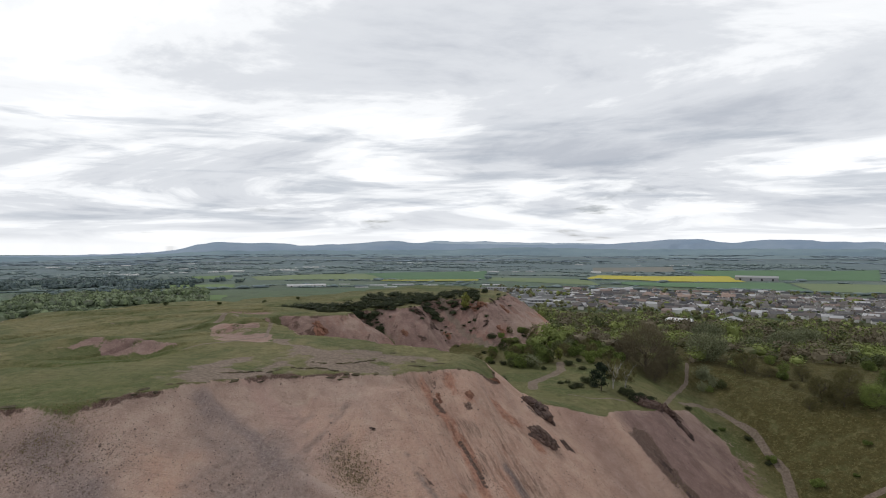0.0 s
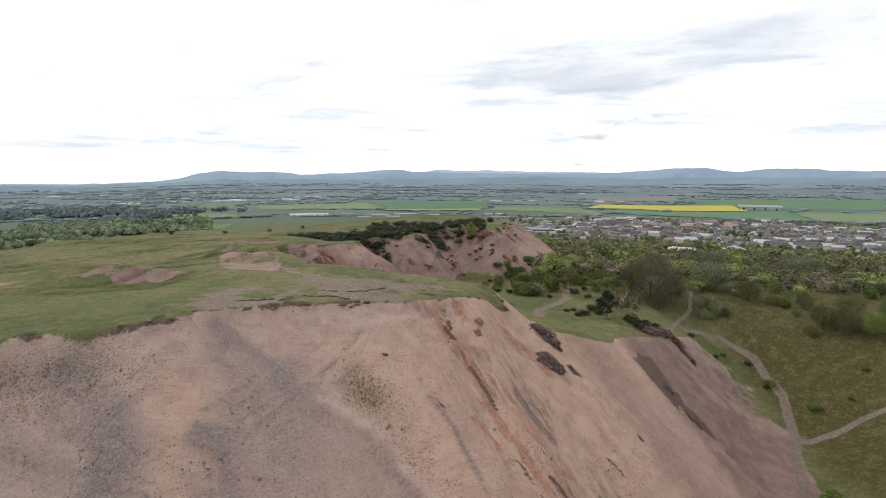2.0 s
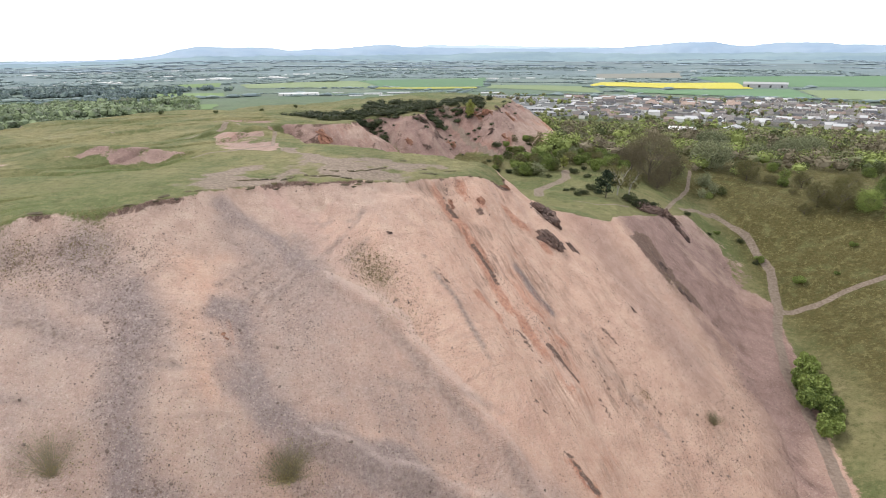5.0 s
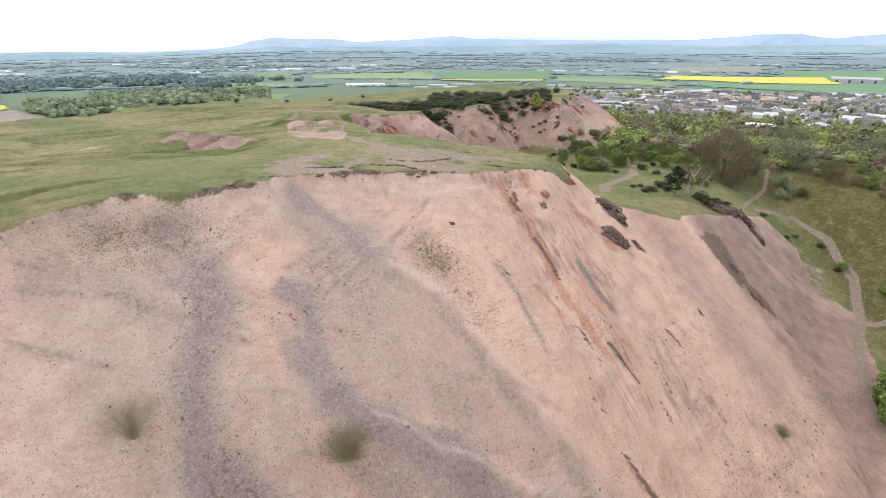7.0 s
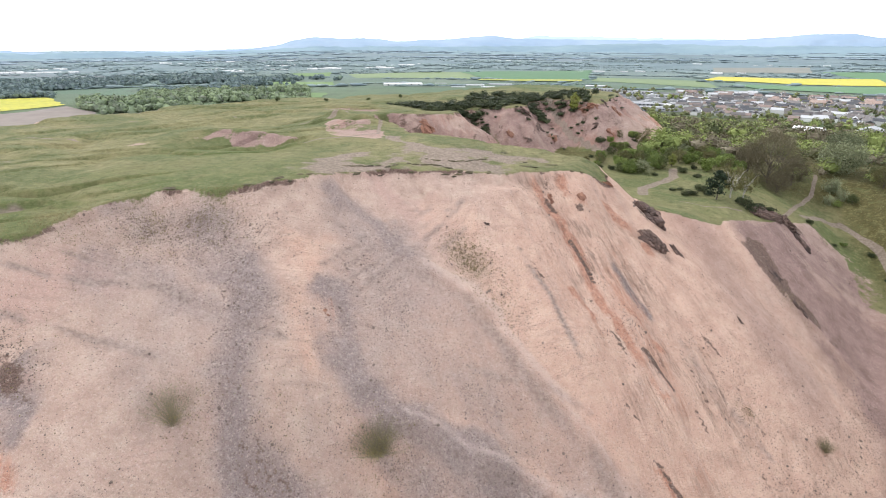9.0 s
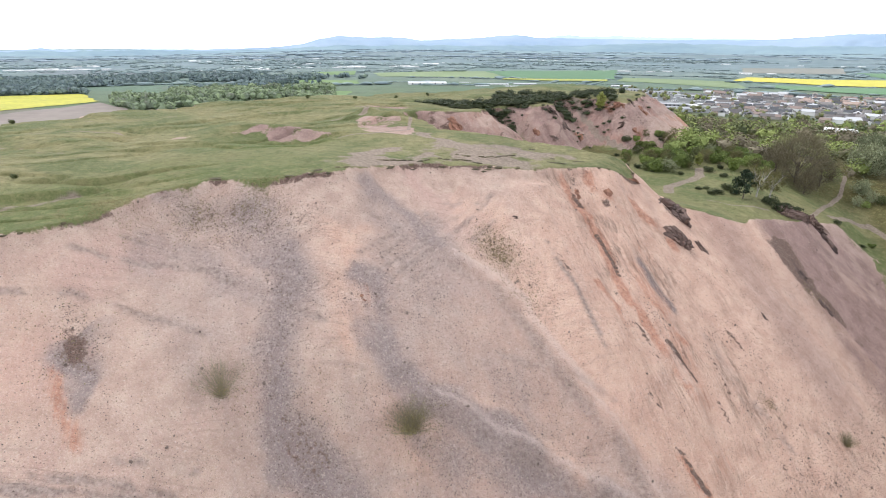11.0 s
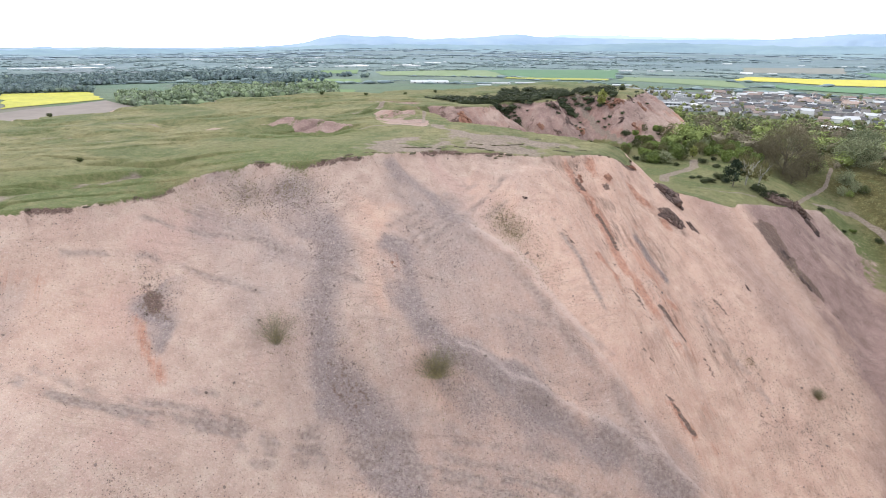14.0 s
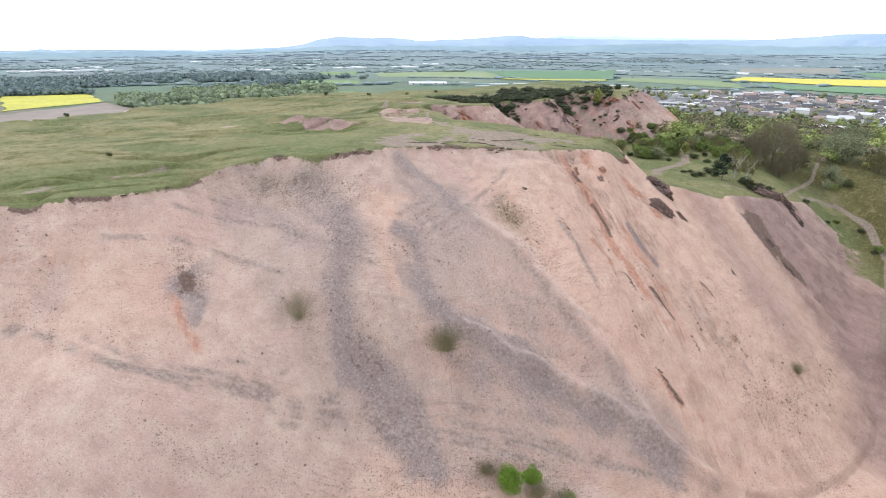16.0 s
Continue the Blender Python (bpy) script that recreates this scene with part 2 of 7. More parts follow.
    runnel = k.math("MULTIPLY", k.step(k.math("ABSOLUTE", k.math("SUBTRACT", run, 0.5)), 0.035, 0.008), k.math("MULTIPLY", k.step(k.noise(4.0, 3), 0.46, 0.60), spur))
    sand = k.mix(k.math("MULTIPLY", runnel, 0.2), sand, (0.24, 0.155, 0.12))
    gravel = k.noise(0.26, 5, 0.85)
    sand = k.mix(k.math("MULTIPLY", k.step(gravel, 0.56, 0.63), k.math("ADD", 0.36, k.math("MULTIPLY", grey, 0.22))), sand, (0.23, 0.165, 0.14))
    sand = k.mix(k.math("MULTIPLY", k.step(gravel, 0.44, 0.37), 0.44), sand, (0.62, 0.49, 0.43))
    # wheel ruts, with the shade painted below the long ribs
    sand = k.mix(k.math("MULTIPLY", rut, 0.85), sand, k.ramp(n_fine, [(0.35, (0.20, 0.15, 0.13)), (0.65, (0.38, 0.30, 0.265))]))
    dust = k.step(k.noise(0.6, 5, 0.7), 0.56, 0.68)
    sand = k.mix(k.math("MULTIPLY", dust, k.math("ADD", 0.12, k.math("MULTIPLY", grey, 0.2))), sand, (0.27, 0.195, 0.165))
    # pale sand, with the light painted on the ribs' crests
    sand = k.mix(k.math("MULTIPLY", k.step(k.math("ADD", pale, k.math("MULTIPLY", k.math("SUBTRACT", n_mid, 0.5), 0.6)), 0.2, 0.8), 0.45), sand, (0.54, 0.42, 0.37))
    # turf
    turf = k.ramp(n_mid, [(0.28, (0.160, 0.153, 0.070)), (0.5, (0.220, 0.202, 0.098)), (0.72, (0.295, 0.256, 0.136))])
    turf = k.mix(k.step(n_big, 0.42, 0.62), turf, k.ramp(n_mid, [(0.3, (0.112, 0.128, 0.053)), (0.7, (0.155, 0.166, 0.073))]))
    turf = k.mix(k.math("MULTIPLY", lush, k.step(n_mid, 0.30, 0.55)), turf, (0.105, 0.135, 0.046))
    turf = k.mix(k.math("MULTIPLY", k.step(k.noise(26, 5, 0.6, k.scaled(k.geo, (1.0, 2.6, 1.0))), 0.53, 0.66), 0.6), turf, (0.255, 0.218, 0.112))
    turf = k.mix(k.math("MULTIPLY", scrub, k.step(n_mid, 0.15, 0.55)), turf, k.ramp(n_fine, [(0.3, (0.068, 0.060, 0.021)), (0.7, (0.128, 0.107, 0.041))]))
    turf = k.mix(k.math("MULTIPLY", k.step(gravel, 0.47, 0.36), 0.45), turf, (0.07, 0.075, 0.03))
    turf = k.mix(k.math("MULTIPLY", k.step(gravel, 0.53, 0.64), 0.4), turf, (0.24, 0.22, 0.11))
    turf = k.mix(k.math("MULTIPLY", k.step(k.math("ADD", scar, k.math("MULTIPLY", k.math("SUBTRACT", n_fine, 0.5), 0.8)), 0.35, 0.8), 0.75), turf, (0.075, 0.072, 0.036))
    tuft = k.noise(0.75, 5, 0.7)
    turf = k.mix(k.math("MULTIPLY", k.step(tuft, 0.53, 0.62), 0.42), turf, (0.075, 0.082, 0.03))
    turf = k.mix(k.math("MULTIPLY", k.step(tuft, 0.46, 0.38), 0.30), turf, (0.29, 0.265, 0.125))
    # fields of the plain
    cell = k.voronoi(230, k.scaled(k.geo, (0.55, 1.0, 0.0)))
    field = k.ramp(k.split(cell.outputs["Color"])[0], [(0.0, (0.115, 0.155, 0.085)), (0.22, (0.10, 0.15, 0.08)), (0.4, (0.165, 0.195, 0.11)), (0.58, (0.19, 0.165, 0.135)), (0.7, (0.105, 0.165, 0.09)), (0.86, (0.145, 0.185, 0.10))], "CONSTANT")
    field = k.mix(k.step(k.noise(45, 4), 0.50, 0.60), field, (0.09, 0.115, 0.065))
    field = k.mix(0.3, field, k.ramp(k.noise(6, 3), [(0.3, (0.08, 0.11, 0.04)), (0.7, (0.16, 0.19, 0.08))]))
    # aerial haze painted in: fields mixed towards pale blue with distance
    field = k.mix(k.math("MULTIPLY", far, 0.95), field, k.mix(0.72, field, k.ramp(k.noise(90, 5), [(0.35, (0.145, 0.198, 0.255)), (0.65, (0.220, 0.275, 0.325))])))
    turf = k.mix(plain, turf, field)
    turf = k.mix(k.math("MULTIPLY", k.math("MULTIPLY", scrub, plain), 1.0), turf, k.ramp(n_mid, [(0.3, (0.05, 0.052, 0.022)), (0.7, (0.125, 0.115, 0.055))]))
    edge_noise = k.math("ADD", k.math("MULTIPLY", k.math("SUBTRACT", n_fine, 0.5), 0.7), k.math("MULTIPLY", k.math("SUBTRACT", n_mid, 0.5), 0.7))
    bfac = k.step(k.math("ADD", bare, edge_noise), 0.36, 0.62)
    col = k.mix(bfac, turf, sand)
    earth = k.ramp(n_fine, [(0.3, (0.195, 0.150, 0.120)), (0.7, (0.325, 0.258, 0.210))])
    tfac = k.step(k.math("ADD", track, k.math("MULTIPLY", k.math("SUBTRACT", n_mid, 0.5), 0.9)), 0.35, 0.65)
    col = k.mix(k.math("MULTIPLY", tfac, 0.9), col, earth)
    h = k.math("ADD", k.math("MULTIPLY", n_fine, 0.7), k.math("MULTIPLY", n_grit, 0.3))
    h = k.math("ADD", h, k.math("MULTIPLY", streak_fine, k.math("MULTIPLY", ribbed, 0.45)))
    h = k.math("SUBTRACT", h, k.math("MULTIPLY", k.math("ADD", crack, k.math("MULTIPLY", k.math("ADD", k.math("MULTIPLY", line, 0.6), runnel), 0.8)), 0.4))
    h = k.math("SUBTRACT", k.math("SUBTRACT", h, k.math("MULTIPLY", rut, 0.8)), k.math("MULTIPLY", grit.outputs["Distance"], 0.6))
    k.bump(h, 0.95, 0.22)
    return k.done(col)


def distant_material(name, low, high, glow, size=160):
    """Far land and hills, with the haze of the air painted into colour and glow."""
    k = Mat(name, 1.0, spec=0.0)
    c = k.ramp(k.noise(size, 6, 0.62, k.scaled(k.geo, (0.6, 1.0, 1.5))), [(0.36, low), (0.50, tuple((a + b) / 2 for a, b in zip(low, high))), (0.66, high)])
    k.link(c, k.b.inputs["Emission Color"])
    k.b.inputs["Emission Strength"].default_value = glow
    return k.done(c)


def leaf_material(name, dark, light, size=1.2, spread=0.5):
    k = Mat(name, 0.7, spec=0.2)
    f = k.math("ADD", k.math("MULTIPLY", k.island(), spread), k.math("MULTIPLY", k.noise(size, 2), 1 - spread))
    f = k.math("ADD", f, k.math("MULTIPLY", k.math("SUBTRACT", k.random(), 0.5), 0.35))
    return k.done(k.ramp(f, [(0.22, dark), (0.5, tuple((a + b) / 2 for a, b in zip(dark, light))), (0.78, light)]))


def plain_material(name, dark, light, size=0.3, rough=0.85, bump=0.3, metal=0.0):
    k = Mat(name, rough, metal, 0.3)
    n = k.math("ADD", k.math("MULTIPLY", k.noise(size, 5), 0.6), k.math("MULTIPLY", k.noise(size * 6, 3), 0.4))
    n = k.math("ADD", n, k.math("MULTIPLY", k.math("SUBTRACT", k.random(), 0.5), 0.25))
    if bump:
        k.bump(k.noise(size * 0.5, 4), bump, size * 0.3)
    return k.done(k.ramp(n, [(0.3, dark), (0.7, light)]))


M_GROUND = ground_material()
# painted haze: blue-shifted colours with a little emission
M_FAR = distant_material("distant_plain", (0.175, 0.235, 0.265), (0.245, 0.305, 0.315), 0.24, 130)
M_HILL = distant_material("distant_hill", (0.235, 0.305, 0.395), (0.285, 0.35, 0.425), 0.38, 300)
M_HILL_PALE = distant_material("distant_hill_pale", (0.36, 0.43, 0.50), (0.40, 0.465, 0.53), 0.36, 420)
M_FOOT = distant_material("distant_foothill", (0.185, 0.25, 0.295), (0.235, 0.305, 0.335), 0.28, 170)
M_BARK = plain_material("bark", (0.06, 0.048, 0.038), (0.14, 0.115, 0.095), 0.15)
M_PALE_BARK = plain_material("pale_bark", (0.26, 0.24, 0.21), (0.45, 0.42, 0.38), 0.2)
M_TWIG = leaf_material("bare_twigs", (0.085, 0.070, 0.044), (0.175, 0.150, 0.088), spread=0.3)
M_TWIG_GREEN = leaf_material("budding_twigs", (0.076, 0.072, 0.028), (0.176, 0.160, 0.068))
M_WAND = plain_material("thin_wands", (0.17, 0.145, 0.095), (0.30, 0.265, 0.18), 0.3, 0.85, 0)
M_SHRUB = leaf_material("slope_shrub_twigs", (0.175, 0.135, 0.07), (0.36, 0.31, 0.14))
M_LEAF = leaf_material("fresh_leaves", (0.075, 0.105, 0.026), (0.235, 0.290, 0.078))
M_LEAF_DARK = leaf_material("dull_leaves", (0.048, 0.060, 0.021), (0.130, 0.145, 0.055))
M_LEAF_GREY = leaf_material("willow_leaves", (0.125, 0.140, 0.076), (0.265, 0.280, 0.160))
M_LEAF_YELLOW = leaf_material("yellow_green_leaves", (0.11, 0.13, 0.03), (0.27, 0.28, 0.07))
M_GORSE = leaf_material("gorse_needles", (0.026, 0.034, 0.015), (0.078, 0.092, 0.040), spread=0.5)
M_PINE = leaf_material("pine_needles", (0.012, 0.022, 0.012), (0.040, 0.058, 0.030))
M_BRIGHT = leaf_material("bright_leaves", (0.075, 0.135, 0.015), (0.25, 0.37, 0.05), 0.5)
M_DRY = leaf_material("dry_grass", (0.13, 0.105, 0.045), (0.28, 0.23, 0.11), 0.4)
M_TUFT = leaf_material("grass_blades", (0.19, 0.19, 0.08), (0.29, 0.275, 0.13), 0.5, 0.3)
M_ROCK = plain_material("weathered_shale", (0.045, 0.031, 0.028), (0.20, 0.135, 0.112), 0.22, 0.92, 1.0)
M_ROCK_RED = plain_material("baked_red_shale", (0.14, 0.065, 0.045), (0.36, 0.19, 0.13), 0.3, 0.9, 0.8)
M_STONE = plain_material("loose_stone", (0.085, 0.062, 0.052), (0.36, 0.27, 0.23), 0.25, 0.9, 0.5)
M_CLOD = plain_material("turf_clod_earth", (0.05, 0.042, 0.028), (0.15, 0.125, 0.07), 0.3, 0.95, 0.8)


# ---------------------------------------------------------------- shape of the land
def sm(a, b, v):
    """Smooth step from 0 at a to 1 at b."""
    u = np.clip((np.asarray(v, float) - a) / (b - a), 0, 1)
    return u * u * (3 - 2 * u)


def vnoise(x, y, seed=0):
    """Smooth value noise in -1..1, one cell a unit."""
    xi, yi = np.floor(x).astype(np.int64), np.floor(y).astype(np.int64)
    fx, fy = x - xi, y - yi
    fx, fy = fx * fx * (3 - 2 * fx), fy * fy * (3 - 2 * fy)

    def h(i, j):
        n = (i * 374761393 + j * 668265263 + seed * 974634777) & 0x7FFFFFFF
        n = ((n ^ (n >> 13)) * 1274126177) & 0x7FFFFFFF
        return ((n ^ (n >> 16)) & 0xFFFF) / 32767.5 - 1
    a, b = h(xi, yi), h(xi + 1, yi)
    c, d = h(xi, yi + 1), h(xi + 1, yi + 1)
    return a + (b - a) * fx + (c - a) * fy + (a - b - c + d) * fx * fy


def fbm(x, y, octaves=4, seed=0):
    total, amp = 0, 1.0
    for k in range(octaves):
        total = total + amp * vnoise(x * 2 ** k + 17.3 * k, y * 2 ** k - 9.1 * k, seed + k)
        amp *= 0.5
    return total


def bump(x, y, cx, cy, r, h):
    return h * np.exp(-((x - cx) ** 2 + (y - cy) ** 2) / (r * r))


def polyline(x, y, pts, closed=True):
    """Distance to a polyline, the nearest point on it, the length along it, and whether inside."""
    best = np.full(x.shape, 1e18)
    nx, ny, along = np.zeros_like(x), np.zeros_like(x), np.zeros_like(x)
    inside = np.zeros(x.shape, bool)
    n, run = len(pts), 0.0
    for i in range(n if closed else n - 1):
        (ax, ay), (bx, by) = pts[i], pts[(i + 1) % n]
        ux, uy = bx - ax, by - ay
        ll = ux * ux + uy * uy
        u = np.clip(((x - ax) * ux + (y - ay) * uy) / ll, 0, 1)
        px, py = ax + u * ux, ay + u * uy
        d = (x - px) ** 2 + (y - py) ** 2
        hit = d < best
        best = np.where(hit, d, best)
        nx, ny = np.where(hit, px, nx), np.where(hit, py, ny)
        along = np.where(hit, run + u * math.sqrt(ll), along)
        run += math.sqrt(ll)
        if ay != by:
            cross = (y - ay) * ux / uy + ax
            inside ^= ((ay > y) != (by > y)) & (x < cross)
    return np.sqrt(best), nx, ny, along, inside


# the plateau's brink: the near face, the spur, then the second scarp with its spurs and gullies, and round the far side
BRINK = [(-90, -25), (-70, -3), (-57, 10), (-51, 16), (-46.8, 24), (-46, 32), (-42, 37), (-37, 40.5), (-35, 46), (-32, 51), (-29, 56), (-21, 59.5),
         (-15, 66.5), (-11, 69), (-13, 72.5), (-24, 75), (-36, 76.5), (-43, 78.5), (-47, 82), (-51, 86), (-56, 91), (-57, 95.5), (-52, 97), (-47.6, 99.4), (-45.2, 102.5), (-46, 106.5), (-49.5, 111), (-52.5, 116), (-48, 119.5), (-42.5, 118.5),
         (-39.2, 118.4), (-37.6, 121.5), (-39.5, 126.5), (-43.5, 131.5), (-38, 134.5), (-32, 133.5), (-26.5, 132), (-23.4, 132), (-22.2, 138), (-22, 146), (-22.5, 154), (-24, 163), (-42, 185), (-70, 186), (-92, 160),
         (-108, 135), (-112, 105), (-115, 78), (-119, 55), (-126, 30), (-120, -20)]
# the meadow shelf's lip above the lower hollow
LIP = [(-12, 70), (-3, 75), (2, 79), (4.5, 83.5), (9, 90.5), (13, 97), (17, 105), (20, 114), (24, 124), (60, 150), (60, 400), (-80, 400), (-80, 70)]
# steps of broken turf on the worn brink
TURF_STEPS = [[(-36.5, 43.5), (-36.0, 44.3), (-34.5, 46.6), (-34.0, 48.7)], [(-32.7, 49.6), (-31.3, 51.5), (-29.2, 54.8), (-27.0, 55.8), (-22.9, 59.2), (-21.2, 60.0)], [(-31.1, 53.5), (-30.4, 57.0), (-28.3, 58.4), (-25.4, 58.2)], [(-35.2, 51.3), (-32.4, 53.4), (-31.5, 56.6)], [(-24.1, 69.6), (-20.3, 71.2)], [(-22.6, 64.9), (-20.5, 64.9), (-17.8, 64.9)], [(-20.5, 67.0), (-15.7, 67.4)], [(-39.2, 39.3), (-37.0, 40.3), (-36.4, 42.9)], [(-46.1, 34.9), (-44.9, 36.1), (-42.8, 37.2)], [(-29.9, 60.2), (-26.8, 61.2), (-24.5, 64.4)]]
PINK_BANK = [(-70.5, 60.5), (-66, 62.2), (-61.5, 63.2), (-56.5, 64.3), (-53.5, 66.5)]
# two bare mounds at the back of the near plateau: crest line, height, half-width
MOUNDS = [([(-58.5, 84), (-54.5, 83.2), (-51.9, 82.1), (-48.3, 79.5), (-44.5, 76.6)], 1.3, 2.2), ([(-58, 78), (-55.1, 77.8), (-52.2, 77.2), (-49, 76.2)], 0.8, 1.7)]


# low ribs and worn channels on the face: line, height, half-width
RIDGES = [([(-24, 44.6), (-17.8, 44.4), (-10.9, 41.3), (-5.8, 40.0), (0, 37)], 0.6, 0.8), ([(-18.5, 32.5), (-13.3, 33.7), (-8.7, 35.2), (-1.7, 36.4), (6, 37)], 0.95, 0.9),
          ([(-17.5, 63.5), (-14.1, 59.5), (-11.6, 55.4), (-8.9, 51.2), (-6.9, 48.8), (-2.4, 46)], -0.4, 0.55), ([(-11, 57), (-7.6, 51.3), (-4.3, 48.6), (-1.2, 46.8)], -0.3, 0.4),
          ([(-10.6, 64.7), (-6.9, 63.3), (-3.3, 61), (2, 55)], -0.4, 0.6), ([(7.5, 80), (9.2, 76.8), (11, 74.5), (14.5, 72)], -0.35, 0.6), ([(-13, 64), (-9.5, 58.5), (-5, 53), (1, 46)], 0.5, 0.7)]
# gullies of the second scarp
RIDGES += [([(-44, 131), (-37, 125), (-30, 119.5), (-23, 117)], -2.2, 1.3), ([(-52.5, 116), (-45, 112), (-36, 109)], -2.0, 1.8), ([(-57, 94), (-51, 92), (-43, 92)], -1.2, 1.8),
           ([(-47.5, 99.5), (-44.5, 95.5), (-41.5, 92)], 0.9, 1.0), ([(-45.5, 104), (-41, 101.5), (-37, 98)], 0.8, 1.0), ([(-38.5, 120), (-34, 115.5), (-30, 112)], 1.2, 1.1), ([(-40, 118), (-37.5, 112.5), (-35, 108)], 0.8, 0.9), ([(-25, 132), (-22.5, 126.5), (-20, 121)], 1.0, 1.2)]


def plateau_z(x, y):
    z = -12.3 + 0.9 * np.exp(-((x + 38) ** 2 + (y - 42) ** 2) / 130) - 1.3 * sm(-32, -14, x) * sm(90, 70, y) - 2.2 * sm(-15, -9, x) * sm(95, 75, y)
    z = z - 1.9 * sm(-60, -115, x) + 0.35 * fbm(x / 24, y / 24, 3, 5) + 0.10 * fbm(x / 5, y / 5, 3, 9)
    z = z - 0.8 * sm(45, 10, y) - 1.3 * sm(120, 210, y) * sm(-60, -90, x)
    z = z + bump(x, y, -27, 143, 13, 1.3) - bump(x, y, -80, 145, 30, 1.2) - bump(x, y, -56, 116, 9, 0.7)
    for pts, h, w in MOUNDS:
        d, _, _, along, _ = polyline(x, y, pts, closed=False)
        z = z + h * np.exp(-(d / w) ** 2) * sm(15, 3, along) * (1 + 0.3 * fbm(along / 2.0, along * 0 + 1.7, 2, 35))
    # an old cut with a bare pink face, small turf scars
    for pts, h, front in ((PINK_BANK, 1.15, 8),):
        d, nx, ny, along, _ = polyline(x, y, pts, closed=False)
        ahead = (x - nx) * 0.35 - (y - ny) * 0.94
        run = sum(math.dist(a, b) for a, b in zip(pts, pts[1:]))
        win = sm(0, 6, along) * sm(run, run - 4, along) * sm(14, 8, d)
        s = np.where(ahead > 0, d, -d)
        z = z + win * (-h * sm(-0.4, 2.6, s) * sm(front + 4, 3, s) + 0.45 * sm(-6, -0.5, s) * sm(0.6, -0.3, s))
    fold = np.abs(fbm((0.65 * x + 0.75 * y) / 26, (0.65 * y - 0.75 * x) / 5.5 + 0.5 * fbm(x / 30, y / 30, 2, 83), 3, 81))
    z = z - 0.7 * sm(0.2, 0.0, fold) * sm(-44, -54, x) + 0.5 * fbm(x / 13, y / 9, 2, 85) * sm(-46, -62, x)
    return z


def valley_z(x, y):
    """The land below: hollow, channel with the track, grassy bank, and the fall to the plain."""
    xc = np.interp(y, [0, 40, 63, 86, 99, 108, 122, 150], [16, 21, 26, 27.2, 25.6, 21.5, 17, 10])
    zf = np.interp(y, [0, 40, 63, 86, 99, 108, 122, 140, 400], [-44, -41.5, -39, -35.4, -31, -27.4, -23, -22, -22])
    bank = zf + 0.46 * np.maximum(0, x - xc - 1.2)
    cap = -23.2 + 0.02 * (x - 30) - 0.04 * np.maximum(0, x - 60)
    bank = -np.logaddexp(-bank / 1.6, -cap / 1.6) * 1.6
    left = zf + np.interp(y, [0, 50, 75], [0.08, 0.12, 0.25]) * np.maximum(0, xc - 1.2 - x)
    left = np.minimum(left, np.maximum(zf, -21.5))
    z = np.where(x > xc, np.maximum(bank, zf - 0.2), left)
    z = z + 0.35 * fbm(x / 14, y / 14, 3, 21) + 0.12 * fbm(x / 3.5, y / 3.5, 3, 25)
    return z


def plain_z(x, y):
    r = np.hypot(x, y)
    z = -22 - 0.112 * np.maximum(0, r - 135)
    rise = np.interp(np.degrees(np.arctan2(x, y)), [-58, -47, -41, -30, 10], [0.0, 0.35, 0.6, 0.85, 1.0])
    plain = np.where(r < 900, -76, -76 + rise * (r - 900) * 48 / 3600)
    z = np.logaddexp(z / 4, plain / 4) * 4
    z = z - 90 * sm(3400, 4500, r)
    return z + sm(200, 600, r) * (1.5 * fbm(x / 160, y / 160, 3, 31)) + sm(900, 2500, r) * 6 * fbm(x / 900, y / 900, 3, 33)


